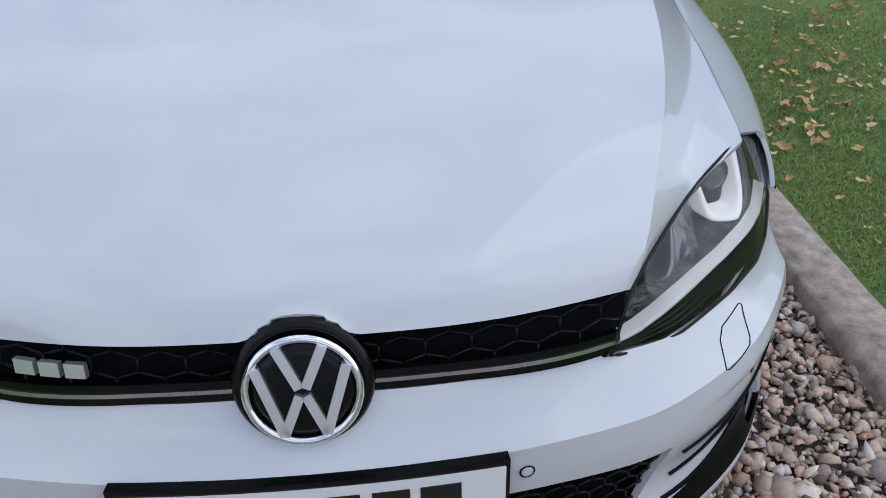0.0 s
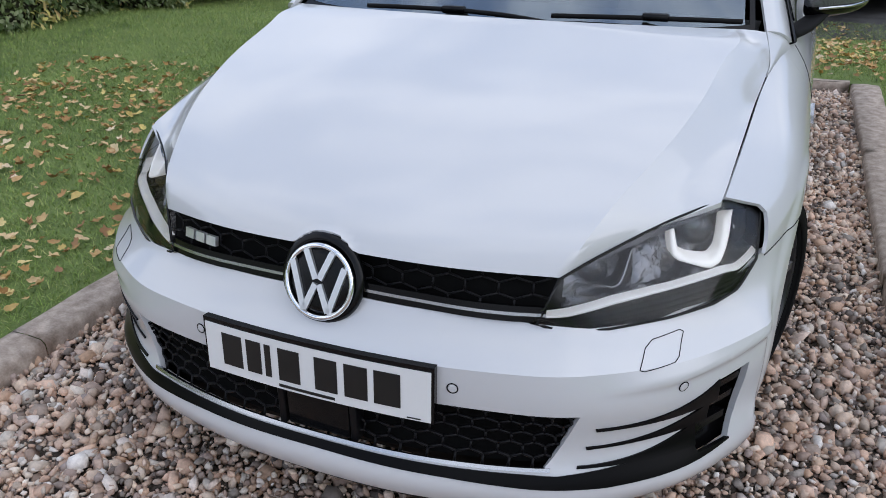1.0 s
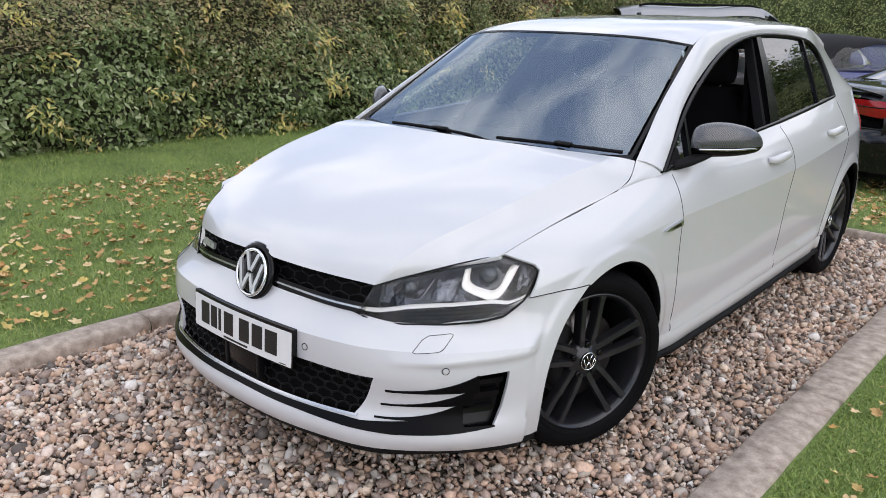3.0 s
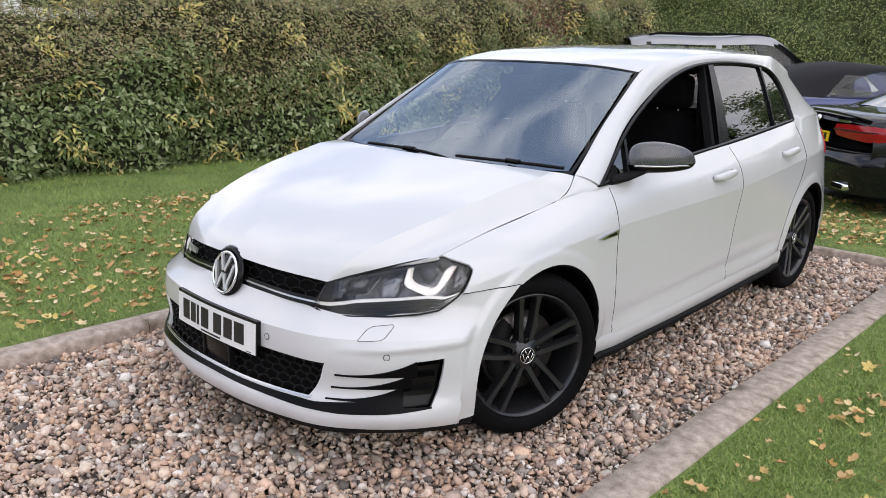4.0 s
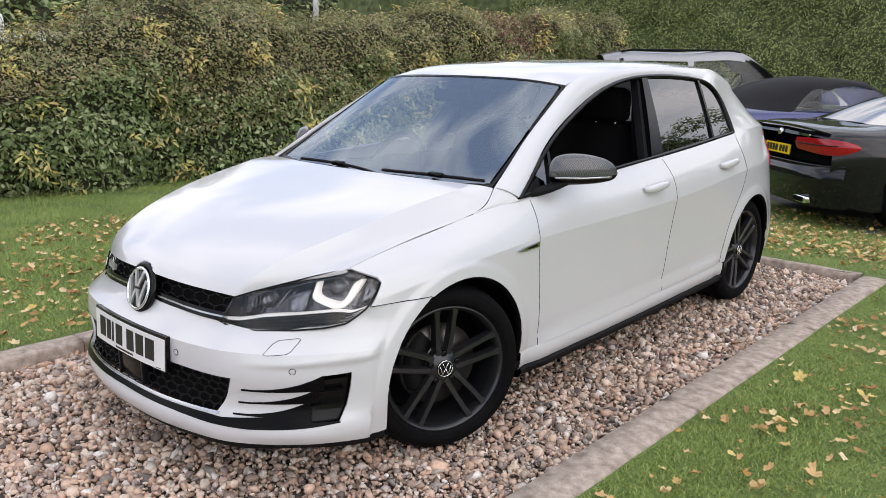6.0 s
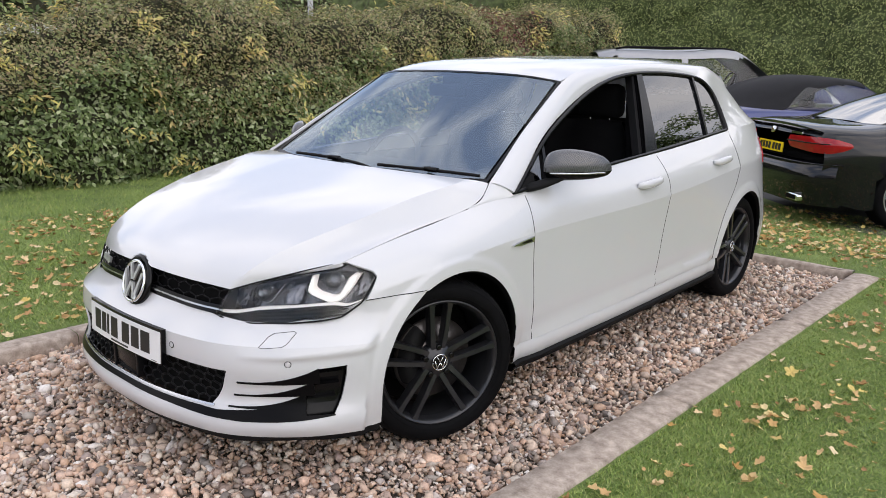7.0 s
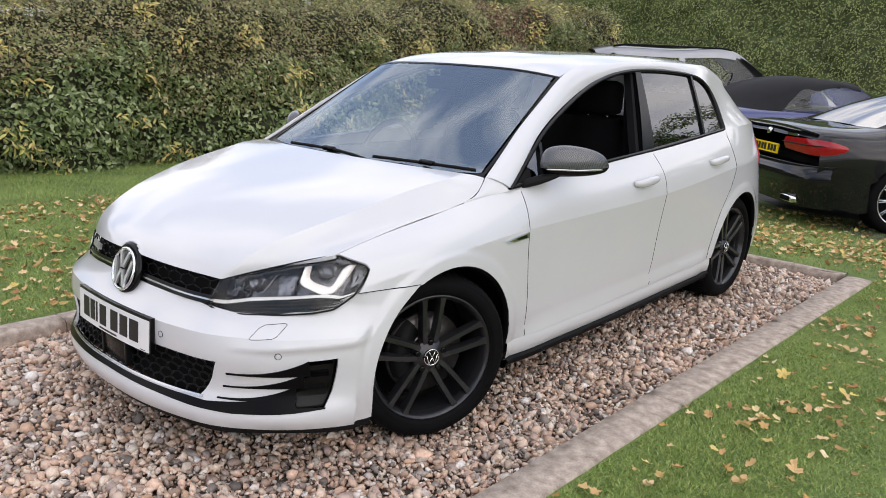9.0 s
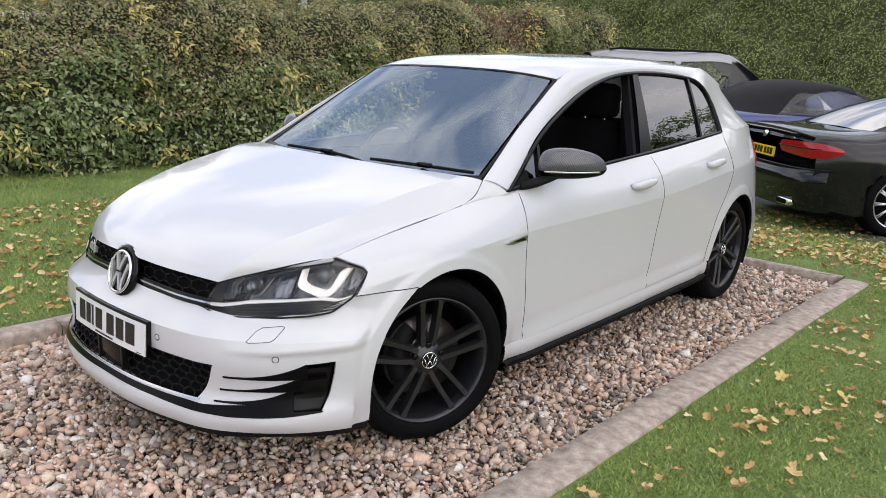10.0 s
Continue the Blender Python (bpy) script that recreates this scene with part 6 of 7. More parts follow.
# dark sheet behind the leaves, its colour standing in for inner shade
hedge = part("hedge", grid_bm(HP - HN * 0.13, (-7, 4, 0.5)), TWIG_SHADE)
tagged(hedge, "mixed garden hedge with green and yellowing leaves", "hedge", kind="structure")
blotch = lambda p, s, o: noise.noise((p[0] * s + o, p[1] * s, p[2] * s))
front_side = lambda p: p[0] > -7.0
leafy("laurel_leaves", HP, HN, 125000, LEAF4, LAUREL, (0.03, 0.085), "glossy dark green hedge leaves", "foliage", lambda p: front_side(p) and p[2] < 1.15 + 0.9 * blotch(p, 0.7, 3) + 0.06 * (p[1] - 3), 0.10, 0.12)
leafy("shrub_leaves", HP, HN, 215000, LEAF2, SHRUB, (0.024, 0.062), "small green and bronze hedge leaves", "foliage", lambda p: front_side(p) and p[2] > 0.75 + 0.9 * blotch(p, 0.7, 3), 0.11, 0.12)
leafy("yellow_leaves", HP, HN, 60000, LEAF3, GOLD, (0.045, 0.11), "yellow autumn hedge leaves", "foliage", lambda p: front_side(p) and blotch(p, 2.6, 9) > 0.33, 0.17)
RUS = lambda p: (p[1] - 8.75) ** 2 + ((p[2] - 1.92) * 2.0) ** 2 < 0.50 + 0.5 * blotch(p, 2.0, 5)
leafy("russet_leaves", HP, HN, 70000, LEAF4, RUSSET, (0.035, 0.07), "dark red hedge leaves", "foliage", RUS, 0.09)



# bare shoots standing out of the hedge
def shoots(n):
    bm = bmesh.new()
    for _ in range(n):
        i, j = int(rng.integers(2, HP.shape[0] - 2)), int(rng.integers(24, 58))
        p, q = Vector(HP[i, j]), Vector(HN[i, j])
        d = (q * 0.5 + Vector((rng.normal(0, 0.35), rng.normal(0, 0.35), rng.uniform(0.3, 1.1)))).normalized()
        L = rng.uniform(0.12, 0.38)
        bend = Vector((rng.normal(0, 0.03), rng.normal(0, 0.03), -0.02))
        tube(bm, [p - d * 0.1, p + d * L * 0.5 + bend, p + d * L + bend * 2.5], [0.004, 0.003, 0.0015], 4)
    return bm


tagged(part("hedge_shoots", shoots(420), BARK), "thin bare brown shoots standing out of the hedge", "foliage", kind="stuff")

# tall clipped hedge across the back
BACK_ROWS = []
for x, y in ((-24, 19.9), (-16, 19.0), (-6, 18.0), (4, 17.0), (14, 16.0), (26, 14.8)):
    BACK_ROWS.append([(x, y, -0.25), (x, y + 0.05, 1.2), (x, y + 0.15, 2.6), (x, y + 0.3, 3.8), (x, y + 0.9, 4.3), (x, y + 2.5, 4.3), (x, y + 3.2, 0)])
BP, BNN = bank(BACK_ROWS, 110, 460, 0.20)
if BNN[230, 16, 1] > 0:
    BNN = -BNN
# backing sheet coloured dark to give the gaps between sprays their shade
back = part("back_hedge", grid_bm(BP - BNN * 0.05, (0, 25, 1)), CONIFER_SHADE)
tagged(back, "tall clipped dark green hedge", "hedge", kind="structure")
leafy("conifer_sprays", BP, BNN, 330000, LEAF2, CONIFER, (0.035, 0.08), "dense clipped conifer foliage", "foliage", lambda p: p[2] < 4.4 and p[1] < 20.8 and -14 < p[0] < 16, 0.05)

# belt of trees far beyond the mixed hedge
BELT_ROWS = []
for y, h in ((-45, 6.5), (-25, 7.5), (-5, 6.8), (10, 7.6), (25, 6.4), (45, 7.4), (70, 7.0)):
    BELT_ROWS.append([(-50, y, -0.3), (-49.6, y, 2.0), (-50.2, y, h * 0.7), (-51.5, y, h), (-54, y, h * 0.9), (-56, y, 0)])
TP, TN = bank(BELT_ROWS, 40, 160, 1.1)
if TN[80, 8, 0] < 0:
    TN = -TN
# here too a dark core sheet paints the shade between the leaves
tagged(part("tree_belt", grid_bm(TP - TN * 0.2, (-53, 0, 2)), TWIG_SHADE), "dark belt of trees far beyond the hedge", "trees", kind="structure")
leafy("tree_belt_leaves", TP, TN, 40000, LEAF4, LAUREL, (0.25, 0.6), "dark green leaves of far trees", "foliage", lambda p: p[0] > -53, 0.5)


# ---- the other parked cars ----
def car_shell(rows, nu=40, nv=40):
    half = loft(rows, nu, nv)
    return np.concatenate([half[:, ::-1] * np.array((1, -1, 1)), half[:, 1:]], axis=1)


def far_wheel(parent, x, y, r, spokes, sg):
    bm = bmesh.new()
    revolve(bm, [(r * 0.72, 0.0), (r * 0.80, 0.012), (r * 0.94, 0.008), (r, -0.03), (r, -0.19), (r * 0.9, -0.22)], 48)
    w = part("wheel", bm, RUBBER, parent, "alloy wheel with thin spokes", m=Matrix.Translation((x, y, r)) @ Matrix.Rotation(radians(90 * sg), 4, "Z"))
    bm = bmesh.new()
    revolve(bm, [(r * 0.73, 0.004), (r * 0.69, 0.006), (r * 0.66, -0.02), (r * 0.64, -0.18)], 48)
    part("rim", bm, SATIN, w)
    # dark disc painting the shade inside the wheel
    bm = bmesh.new()
    revolve(bm, [(r * 0.66, -0.10), (0.0, -0.10)], 32)
    part("wheel_back", bm, BLACK_DEEP, w)
    for k in range(spokes):
        a = 2 * math.pi * k / spokes
        for d in (0.05, -0.05):
            b = bmesh.new()
            tube(b, [(-0.012, r * 0.10 * math.cos(a), r * 0.10 * math.sin(a)), (-0.004, r * 0.69 * math.cos(a + d), r * 0.69 * math.sin(a + d))], 0.009, 5)
            part("spoke", b, SATIN, w)
    return w


def yellow_plate(parent, c, n, width=0.50, height=0.11):
    """A yellow plate with its registration as plain bars."""
    n = Vector(n).normalized()
    s = Vector((0, 0, 1)).cross(n).normalized()
    up = n.cross(s)
    at = lambda a, b: Vector(c) + s * a + up * b
    b = prism(bmesh.new(), [at(-width / 2, -height / 2), at(width / 2, -height / 2), at(width / 2, height / 2), at(-width / 2, height / 2)], 0.006, 0.006)
    p = part("number_plate", b, PLATE_YELLOW, parent, "yellow number plate", smooth=False)
    for k in range(7):
        a0 = -width * 0.44 + k * width * 0.122 + (width * 0.04 if k > 3 else 0)
        b = prism(bmesh.new(), [at(a0, -0.036), at(a0 + width * 0.092, -0.036), at(a0 + width * 0.092, 0.036), at(a0, 0.036)], 0.008, 0.0)
        part("character_bar", b, INK, p, smooth=False)


GZ = -0.186
# black saloon: tail towards the lawn
SAL = thing("saloon_car", "black four-door saloon parked on the drive", "car", m=pose(0.235, 7.39, GZ, 0, 0, 48.2))
# rows run from tail to nose; each goes from the roof line down the flank to the sill
sal = [
    [(-1.06, 0, 0.98), (-1.06, 0.45, 0.975), (-1.02, 0.76, 0.95), (-0.98, 0.82, 0.85), (-0.98, 0.83, 0.60), (-0.96, 0.80, 0.30)],
    [(-0.98, 0, 1.075), (-0.97, 0.45, 1.065), (-0.88, 0.80, 1.01), (-0.78, 0.895, 0.90), (-0.74, 0.915, 0.60), (-0.70, 0.89, 0.25)],
    [(-0.60, 0, 1.10), (-0.60, 0.48, 1.085), (-0.52, 0.82, 1.03), (-0.45, 0.925, 0.90), (-0.42, 0.935, 0.62), (-0.40, 0.91, 0.25)],
    [(-0.12, 0, 1.128), (-0.12, 0.50, 1.113), (-0.12, 0.83, 1.058), (-0.12, 0.935, 0.90), (-0.12, 0.945, 0.70), (-0.12, 0.92, 0.66)],
    [(1.2, 0, 1.12), (1.2, 0.55, 1.10), (1.2, 0.85, 1.02), (1.2, 0.93, 0.88), (1.2, 0.935, 0.60), (1.2, 0.90, 0.22)],
    [(2.3, 0, 1.08), (2.3, 0.55, 1.06), (2.3, 0.83, 0.98), (2.3, 0.93, 0.86), (2.3, 0.935, 0.60), (2.3, 0.90, 0.22)],
    [(3.2, 0, 0.95), (3.2, 0.55, 0.93), (3.2, 0.80, 0.87), (3.2, 0.91, 0.78), (3.2, 0.92, 0.60), (3.2, 0.89, 0.22)],
    [(3.85, 0, 0.75), (3.8, 0.5, 0.73), (3.65, 0.75, 0.70), (3.6, 0.82, 0.62), (3.6, 0.83, 0.5), (3.6, 0.80, 0.22)],
]
P = car_shell(sal)
bm = grid_bm(P, (1.4, 0, 0.5))
for yy in (-1, 1):
    gone = [f for f in bm.faces if f.calc_center_median().y * yy > 0.6 and math.hypot(f.calc_center_median().x + 0.12, f.calc_center_median().z - 0.36) < 0.375]
    bmesh.ops.delete(bm, geom=gone, context="FACES")
part("body", bm, BLACK_PAINT, SAL, "glossy black bodywork")
cab = [
    [(-0.42, 0, 1.105), (-0.40, 0.40, 1.10), (-0.34, 0.70, 1.06)],
    [(0.02, 0, 1.30), (0.02, 0.38, 1.285), (0.05, 0.62, 1.20)],
    [(0.45, 0, 1.435), (0.45, 0.36, 1.42), (0.48, 0.57, 1.34)],
]
g = part("rear_window", grid_bm(car_shell(cab, 16, 16), (0.8, 0, 0.8)), SKY_GLASS, SAL, "rear window reflecting the sky")
roof = [[(0.45, 0, 1.435), (0.45, 0.36, 1.42), (0.48, 0.57, 1.34), (0.40, 0.62, 1.25), (0.15, 0.72, 1.10)], [(0.9, 0, 1.475), (0.9, 0.36, 1.46), (0.9, 0.58, 1.39), (0.9, 0.66, 1.28), (0.9, 0.80, 1.06)], [(1.6, 0, 1.47), (1.6, 0.36, 1.455), (1.6, 0.58, 1.385), (1.6, 0.67, 1.27), (1.6, 0.81, 1.06)], [(2.1, 0, 1.33), (2.1, 0.4, 1.31), (2.15, 0.62, 1.25), (2.2, 0.70, 1.18), (2.3, 0.80, 1.04)], [(2.6, 0, 1.04), (2.6, 0.4, 1.03), (2.6, 0.66, 1.0), (2.6, 0.72, 0.99), (2.6, 0.80, 0.97)]]
part("roof", grid_bm(car_shell(roof, 24, 30), (1.2, 0, 0.9)), BLACK_PAINT, SAL)
pil = [[(-0.36, 0.66, 1.075), (-0.30, 0.76, 1.05)], [(0.04, 0.60, 1.22), (0.10, 0.72, 1.12)], [(0.48, 0.565, 1.345), (0.52, 0.645, 1.24)]]
for sg in (1, -1):
    part("rear_pillar", grid_bm(loft(pil, 6, 12) * np.array((1, sg, 1)), (0.4, 0, 1.0), 0.01), BLACK_PAINT, SAL)
    sw = [[(0.30, 0.715, 1.10), (0.62, 0.775, 1.075), (2.0, 0.80, 1.06)], [(0.62, 0.66, 1.27), (0.9, 0.655, 1.30), (1.75, 0.65, 1.29)]]
    part("side_window", grid_bm(loft(sw, 14, 6) * np.array((1, sg, 1)) + np.array((0, 0.012 * sg, 0)), (1.0, 0, 0.9)), SIDE_GLASS, SAL, "dark side window")
    tl = [[(-1.055, 0.36, 0.83), (-1.03, 0.60, 0.81), (-0.965, 0.80, 0.80), (-0.87, 0.875, 0.815), (-0.75, 0.915, 0.86)], [(-1.075, 0.34, 0.90), (-1.05, 0.60, 0.90), (-0.985, 0.80, 0.90), (-0.88, 0.885, 0.90), (-0.73, 0.92, 0.89)], [(-1.07, 0.36, 0.955), (-1.05, 0.60, 0.965), (-0.975, 0.78, 0.965), (-0.89, 0.862, 0.955), (-0.75, 0.91, 0.915)]]
    lamp_ob = part("tail_lamp", grid_bm(loft(tl, 24, 8) * np.array((1, sg, 1)) + np.array((-0.018, 0.010 * sg, 0)), (-0.4, 0, 0.9), 0.02), RED_LAMP, SAL, "wide red tail lamp")
    b = bmesh.new()
    tube(b, [(p[0] - 0.026, p[1] * sg, p[2]) for p in spl(tl[1], 14)], 0.006, 5)
    part("lamp_line", b, BLACK_GLOSS, lamp_ob)
    b = bmesh.new()
    box(b, (-1.10, 0.50 * sg - 0.13, 0.44), (-1.04, 0.50 * sg + 0.13, 0.485), 0.01)
    part("reflector", b, RED_LAMP, SAL)
    b = bmesh.new()
    box(b, (-1.11, 0.55 * sg - 0.11, 0.27), (-0.98, 0.55 * sg + 0.11, 0.35), 0.02)
    ex = part("exhaust_tip", b, CHROME, SAL, "chrome exhaust tip")
    # solid near-black block drawn as the shaded hollow of the pipe
    b = bmesh.new()
    box(b, (-1.115, 0.55 * sg - 0.092, 0.285), (-1.10, 0.55 * sg + 0.092, 0.335), 0.01)
    part("exhaust_opening", b, BLACK_DEEP, ex)
bp = [[(-1.00, 0, 0.70), (-0.99, 0.4, 0.70), (-0.93, 0.72, 0.70), (-0.80, 0.90, 0.70)], [(-1.11, 0, 0.685), (-1.10, 0.4, 0.685), (-1.03, 0.72, 0.685), (-0.87, 0.905, 0.685)], [(-1.10, 0, 0.68), (-1.09, 0.4, 0.68), (-1.02, 0.72, 0.68), (-0.86, 0.90, 0.68)], [(-1.14, 0, 0.62), (-1.13, 0.4, 0.62), (-1.06, 0.74, 0.62), (-0.88, 0.92, 0.62)], [(-1.13, 0, 0.42), (-1.12, 0.4, 0.42), (-1.05, 0.74, 0.42), (-0.84, 0.925, 0.42)], [(-1.06, 0, 0.24), (-1.06, 0.4, 0.24), (-1.0, 0.72, 0.24), (-0.8, 0.90, 0.24)]]
part("rear_bumper", grid_bm(car_shell(bp, 24, 16), (0, 0, 0.5), 0.02), BLACK_PAINT, SAL, "black rear bumper")
sp = [[(-1.03, 0, 1.075), (-1.02, 0.45, 1.062), (-0.95, 0.74, 1.02)], [(-1.09, 0, 1.085), (-1.08, 0.45, 1.072), (-1.0, 0.76, 1.03)], [(-1.07, 0, 1.055), (-1.065, 0.45, 1.045), (-0.985, 0.755, 1.005)]]
part("boot_lip", grid_bm(car_shell(sp, 16, 8), (-0.5, 0, 1.0)), BLACK_PAINT, SAL)
yellow_plate(SAL, (-1.085, 0, 0.80), (-1, 0, 0.08))
part("boot_badge", disc(bmesh.new(), (-1.078, 0, 0.985), (-1, 0, 0.3), 0.04, 0.01, 24, 0.004), CHROME, SAL, "small round badge")
b = prism(bmesh.new(), [(-1.062, -0.36, 0.975), (-1.062, -0.56, 0.975), (-1.064, -0.56, 1.0), (-1.064, -0.36, 1.0)], 0.008, 0.004)
part("model_badge", b, CHROME, SAL, smooth=False)
for x in (-0.12, 2.85):
    for sg in (1, -1):
        far_wheel(SAL, x, 0.925 * sg, 0.335, 10, sg)
bm = bmesh.new()
box(bm, (-0.9, -0.70, 0.22), (3.6, 0.70, 0.75), 0.05)
part("underbody", bm, BLACK_DEEP, SAL)
for sg in (1, -1):
    b = bmesh.new()
    for a in ((0.35, 0.94, 0.985), (1.25, 0.95, 0.97)):
        tube(b, [(a[0], a[1] * sg, a[2]), (a[0] + 0.2, a[1] * sg, a[2] - 0.005)], 0.014, 6)
        part("door_handle", b, BLACK_PAINT, SAL)
        b = bmesh.new()

# its body sits low over the wheels
for ob in SAL.children_recursive:
    if ob.type == "MESH" and not ob.name.startswith("wheel") and not (ob.parent.name.startswith("wheel")):
        for v in ob.data.vertices:
            v.co.z *= 0.935

# blue convertible with its canvas hood up, beyond the saloon
CONV = thing("convertible_car", "dark blue convertible with black canvas hood", "car", m=pose(-2.05, 10.0, GZ, 0, 0, 48.2))
cv = [
    [(-1.0, 0, 0.88), (-0.98, 0.45, 0.87), (-0.9, 0.74, 0.84), (-0.86, 0.80, 0.7), (-0.86, 0.80, 0.5), (-0.84, 0.78, 0.3)],
    [(-0.85, 0, 0.98), (-0.83, 0.45, 0.97), (-0.75, 0.76, 0.92), (-0.68, 0.86, 0.78), (-0.66, 0.87, 0.55), (-0.64, 0.84, 0.25)],
    [(-0.3, 0, 1.02), (-0.3, 0.5, 1.01), (-0.3, 0.78, 0.95), (-0.3, 0.89, 0.8), (-0.3, 0.90, 0.6), (-0.3, 0.87, 0.25)],
    [(1.0, 0, 1.0), (1.0, 0.5, 0.99), (1.0, 0.80, 0.94), (1.0, 0.89, 0.8), (1.0, 0.90, 0.6), (1.0, 0.87, 0.25)],
    [(2.0, 0, 0.98), (2.0, 0.5, 0.97), (2.0, 0.79, 0.92), (2.0, 0.89, 0.78), (2.0, 0.90, 0.6), (2.0, 0.87, 0.25)],
    [(3.3, 0, 0.75), (3.3, 0.5, 0.73), (3.2, 0.70, 0.7), (3.2, 0.78, 0.6), (3.2, 0.78, 0.5), (3.2, 0.76, 0.25)],
]
part("body", grid_bm(car_shell(cv, 30, 30), (1.2, 0, 0.5)), BLUE_PAINT, CONV, "dark blue bodywork")
hd = [
    [(-0.62, 0, 1.02), (-0.60, 0.4, 1.01), (-0.50, 0.70, 0.97), (-0.48, 0.72, 0.96), (-0.46, 0.74, 0.955)],
    [(-0.30, 0, 1.25), (-0.29, 0.4, 1.22), (-0.22, 0.62, 1.12), (-0.18, 0.69, 1.04), (-0.15, 0.76, 0.955)],
    [(0.20, 0, 1.40), (0.20, 0.4, 1.37), (0.22, 0.58, 1.28), (0.12, 0.66, 1.14), (0.05, 0.77, 0.955)],
    [(0.8, 0, 1.43), (0.8, 0.4, 1.40), (0.8, 0.57, 1.33), (0.8, 0.59, 1.30), (0.8, 0.60, 1.285)],
    [(1.35, 0, 1.38), (1.35, 0.4, 1.355), (1.35, 0.56, 1.30), (1.35, 0.58, 1.28), (1.35, 0.59, 1.265)],
]
part("canvas_hood", grid_bm(car_shell(hd, 30, 30), (0.5, 0, 0.9), 0.01), SOFT_TOP, CONV, "black canvas hood raised")
for sg in (1, -1):
    sw = [[(0.10, 0.77, 0.96), (0.8, 0.79, 0.96), (1.75, 0.79, 0.95)], [(0.26, 0.69, 1.12), (0.8, 0.69, 1.14), (1.6, 0.69, 1.12)], [(0.45, 0.60, 1.265), (0.8, 0.60, 1.28), (1.35, 0.59, 1.26)]]
    part("side_window", grid_bm(loft(sw, 14, 8) * np.array((1, sg, 1)), (0.9, 0, 0.9)), CLEAR_GLASS, CONV, "clear side window")
b = part("windscreen", grid_bm(car_shell([[(1.35, 0, 1.38), (1.35, 0.4, 1.355), (1.37, 0.58, 1.28)], [(2.0, 0, 0.99), (2.0, 0.5, 0.98), (1.9, 0.76, 0.95)]], 16, 8), (0.9, 0, 0.9)), CLEAR_GLASS, CONV)
b = bmesh.new()
for yy in (-0.36, 0.36):
    box(b, (0.55, yy - 0.13, 0.6), (0.70, yy + 0.13, 1.08), 0.05)
    part("seat", b, CLOTH, CONV)
    b = bmesh.new()
    box(b, (0.58, yy - 0.12, 1.08), (0.68, yy + 0.12, 1.25), 0.04)
    part("headrest", b, CLOTH, CONV)
    b = bmesh.new()
for x in (0, 2.5):
    for sg in (1, -1):
        far_wheel(CONV, x, 0.87 * sg, 0.32, 5, sg)

# grey estate-bodied off-roader, tallest of the row
SUV = thing("off_road_car", "grey tall off-road car with flat roof", "car", m=pose(-4.96, 11.58, GZ, 0, 0, 48.2))
sv = [
    [(-0.95, 0, 1.75), (-0.95, 0.5, 1.74), (-0.93, 0.66, 1.68), (-0.98, 0.80, 1.12), (-0.98, 0.92, 0.95), (-0.95, 0.92, 0.4)],
    [(-0.7, 0, 1.80), (-0.7, 0.5, 1.79), (-0.7, 0.70, 1.72), (-0.75, 0.84, 1.13), (-0.75, 0.98, 0.95), (-0.75, 0.97, 0.4)],
    [(0.8, 0, 1.82), (0.8, 0.5, 1.81), (0.8, 0.71, 1.74), (0.8, 0.86, 1.13), (0.8, 1.0, 0.95), (0.8, 0.98, 0.4)],
    [(1.75, 0, 1.78), (1.75, 0.5, 1.77), (1.75, 0.69, 1.70), (1.75, 0.86, 1.13), (1.75, 1.0, 0.95), (1.75, 0.98, 0.4)],
    [(2.55, 0, 1.22), (2.55, 0.5, 1.21), (2.55, 0.80, 1.16), (2.5, 0.86, 1.12), (2.5, 0.99, 0.95), (2.5, 0.97, 0.4)],
    [(3.7, 0, 1.12), (3.7, 0.5, 1.11), (3.65, 0.78, 1.06), (3.6, 0.86, 1.02), (3.6, 0.92, 0.9), (3.6, 0.92, 0.4)],
]
body = grid_bm(car_shell(sv, 40, 50), (1.2, 0, 0.9))
gone = [f for f in body.faces if abs(f.calc_center_median().y) > 0.68 and 1.17 < f.calc_center_median().z < 1.66 and -0.7 < f.calc_center_median().x < 2.25 and not (0.55 < f.calc_center_median().x < 0.70)]
bmesh.ops.delete(body, geom=gone, context="FACES")
part("body", body, SILVER_PAINT, SUV, "grey bodywork")
for sg in (1, -1):
    for a, c0 in ((-0.72, 0.56), (0.69, 2.25)):
        sw = [[(a, 0.85, 1.16), (c0, 0.86, 1.16)], [(a, 0.705, 1.67), (c0 - (0.58 if c0 > 2 else 0), 0.705, 1.67)]]
        part("side_window", grid_bm(loft(sw, 8, 6) * np.array((1, sg, 1)), (0.8, 0, 1.2)), CLEAR_GLASS, SUV, "clear side window")
    b = bmesh.new()
    tube(b, [(-0.6, 0.62 * sg, 1.80), (-0.4, 0.62 * sg, 1.835), (1.4, 0.62 * sg, 1.835), (1.6, 0.62 * sg, 1.80)], 0.02, 6)
    part("roof_rail", b, BLACK_MATT, SUV)
    b = bmesh.new()
    box(b, (2.02, 1.05 * sg - 0.13, 1.13), (2.16, 1.05 * sg + 0.13, 1.33), 0.05)
    part("door_mirror", b, SILVER_PAINT, SUV, "large grey door mirror")
b = bmesh.new()
for yy in (-0.4, 0.4):
    box(b, (0.75, yy - 0.2, 0.7), (0.95, yy + 0.2, 1.55), 0.06)
    part("seat", b, CLOTH, SUV)
    b = bmesh.new()
q = pose(1.65, -0.4, 1.25, 0, -65, 0)
tube(b, [q @ Vector((0.19 * math.cos(a), 0.19 * math.sin(a), 0)) for a in np.linspace(0, 2 * math.pi, 28, False)], 0.016, 6, True)
part("steering_wheel", b, INTERIOR, SUV)
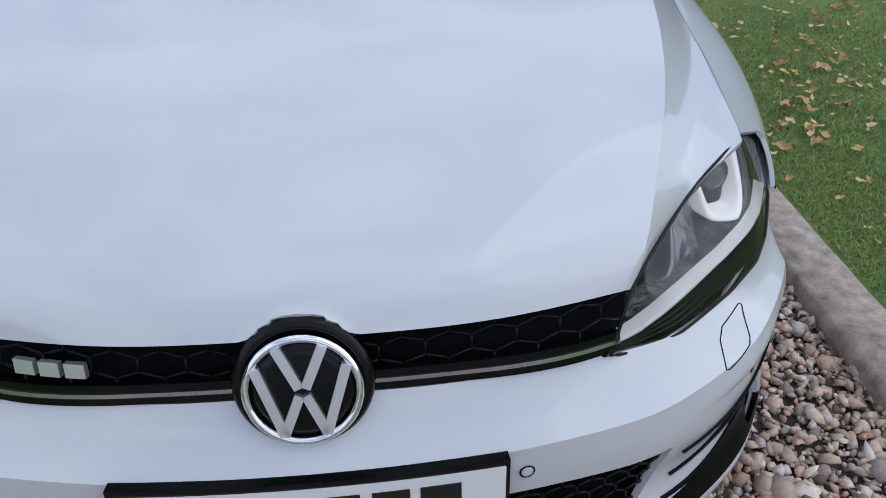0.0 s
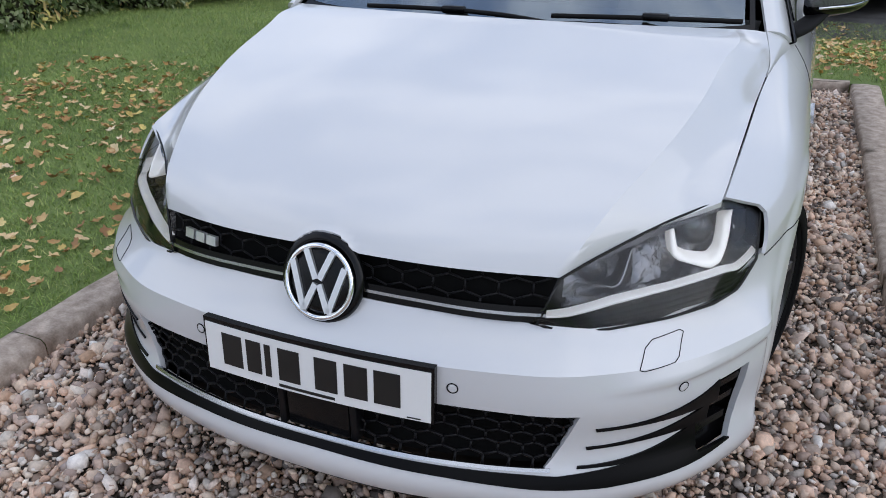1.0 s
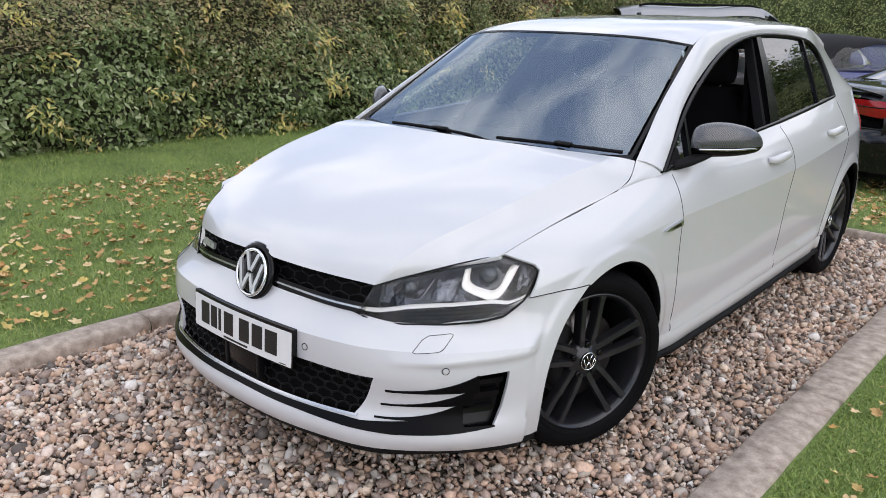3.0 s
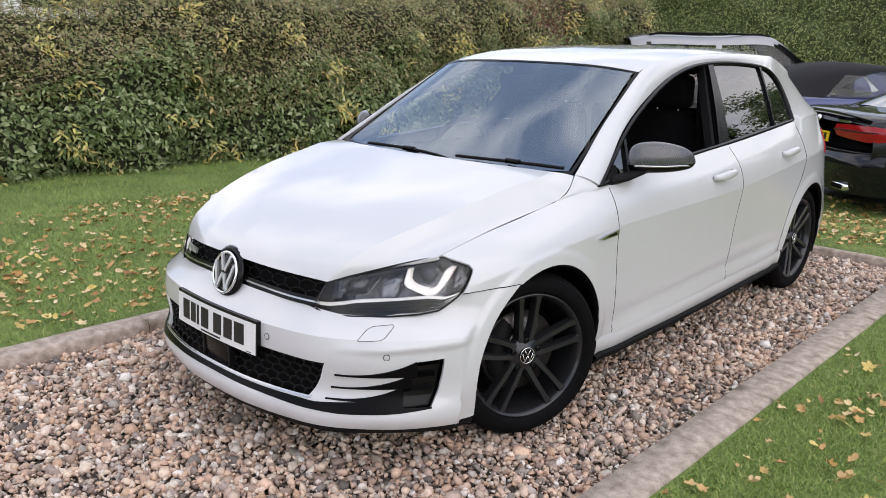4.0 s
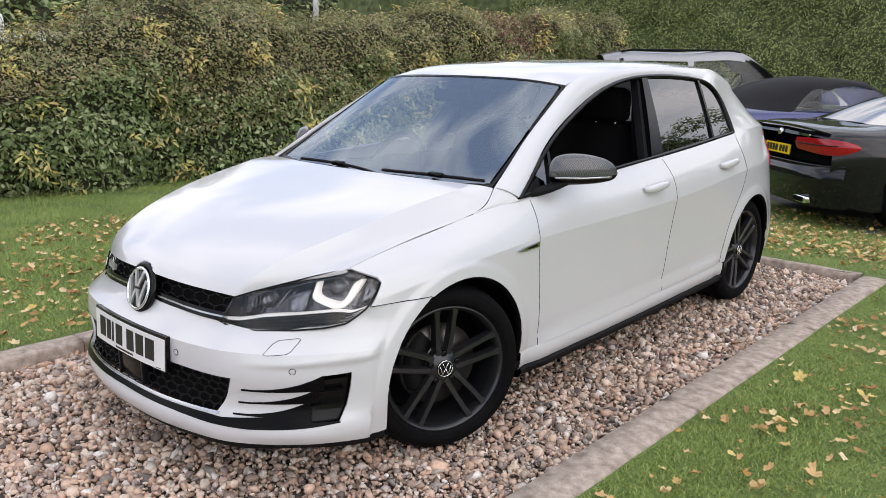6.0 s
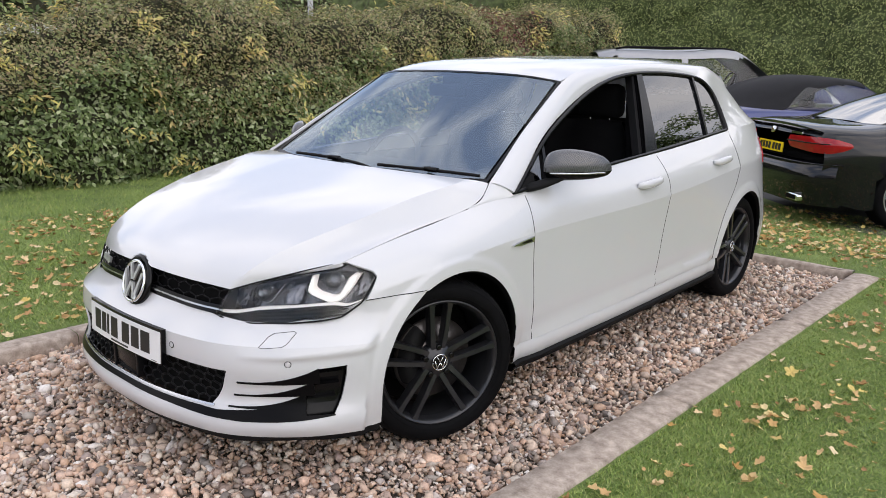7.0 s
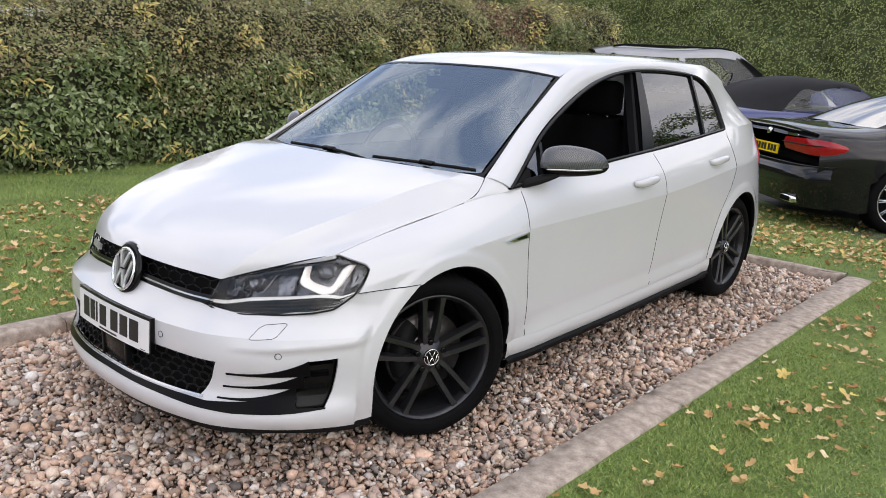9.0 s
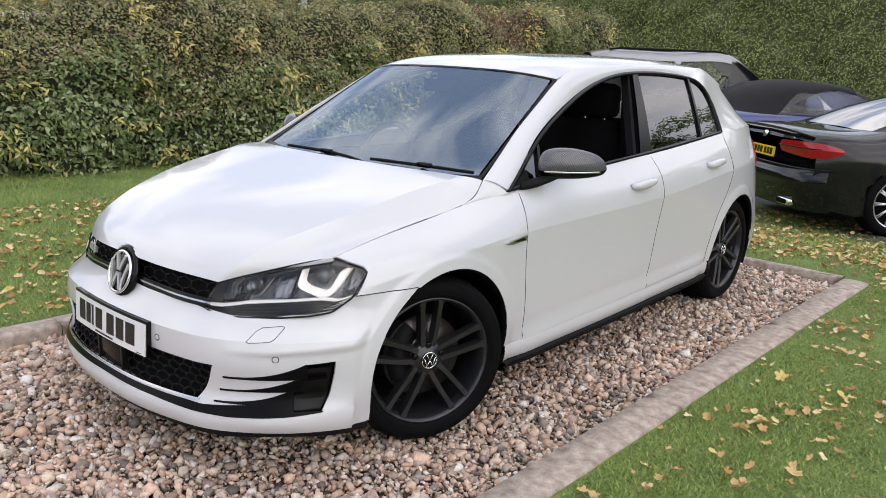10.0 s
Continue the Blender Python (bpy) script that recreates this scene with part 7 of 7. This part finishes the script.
for x in (0, 2.9):
    for sg in (1, -1):
        far_wheel(SUV, x, 0.97 * sg, 0.38, 5, sg)

# a lamp post and a pale van beyond the hedge
bm = bmesh.new()
tube(bm, [(-22.79, 18.0, -0.2), (-22.79, 18.0, 4.5)], 0.11, 10)
tagged(part("post", bm, POST), "grey wooden post behind the hedge", "post")
VAN = thing("van", "white van parked far beyond the hedge", "van", m=pose(-32.2, 8.1, -0.2))
b = bmesh.new()
box(b, (-2.4, -1.0, 0.35), (2.4, 1.0, 3.2), 0.18)
part("body", b, WHITE_WALL, VAN)
b = bmesh.new()
box(b, (2.37, -0.85, 1.45), (2.42, 0.85, 2.2), 0.02)
part("rear_window", b, SIDE_GLASS, VAN)
for x in (-1.5, 1.5):
    for sg in (1, -1):
        far_wheel(VAN, x, 0.99 * sg, 0.34, 5, sg)

# pale walls far beyond the hedge
bm = bmesh.new()
box(bm, (-40, 24.0, -0.2), (-29, 24.3, 3.05))
tagged(part("far_wall", bm, WHITE_WALL, smooth=False), "pale rendered wall far beyond the hedge", "wall", kind="structure")
bm = bmesh.new()
box(bm, (-31.3, 9.4, -0.2), (-31.0, 13.5, 2.4))
tagged(part("far_wall", bm, WHITE_WALL, smooth=False), "low pale wall beside the far van", "wall", kind="structure")


# trees over the back hedge, mirrored in the car's windows
def tree(x, y, h, seed):
    r = random.Random(seed)
    t = thing("tree", "leafy green tree behind the tall hedge", "tree", "trees behind the hedge", m=pose(x, y, -0.2))
    b = bmesh.new()
    tube(b, spl([(0, 0, 0), (0.06, 0.05, h * 0.3), (-0.05, 0.1, h * 0.6), (0.05, 0, h * 0.85)], 10), [0.2 - 0.017 * k for k in range(10)], 8)
    for k in range(7):
        a, z = r.uniform(0, 6.28), h * r.uniform(0.35, 0.7)
        L = r.uniform(0.9, 1.7)
        tube(b, spl([(0, 0, z), (L * 0.5 * math.cos(a), L * 0.5 * math.sin(a), z + 0.4), (L * math.cos(a), L * math.sin(a), z + 1.0)], 6), [0.07, 0.06, 0.05, 0.04, 0.03, 0.02], 6)
    part("trunk", b, BARK, t)
    n = 13000
    c = np.array([(r.gauss(0, 1.0), r.gauss(0, 1.0), h * r.uniform(0.42, 0.98)) for _ in range(34)])
    k = rng.integers(0, len(c), n)
    d = rng.normal(0, 1, (n, 3))
    d /= np.linalg.norm(d, axis=1, keepdims=True)
    p = c[k] + d * rng.uniform(0.25, 0.62, (n, 1)) * np.array((1, 1, 0.8))
    crown = scatter("crown", LEAF4, rng.integers(0, 4, n), frames(d, 0.6) * rng.uniform(0.08, 0.16, n)[:, None, None], p, LAUREL, "", "", False)
    crown.parent = t
    for key in ("label", "category", "kind"):
        if key in crown:
            del crown[key]


for k, (x, y, h) in enumerate(((1.5, 20.5, 6.9), (4.6, 20.2, 6.4), (7.6, 19.6, 7.2), (10.8, 19.0, 6.6), (14.0, 18.6, 7.2))):
    tree(x, y, h, k)
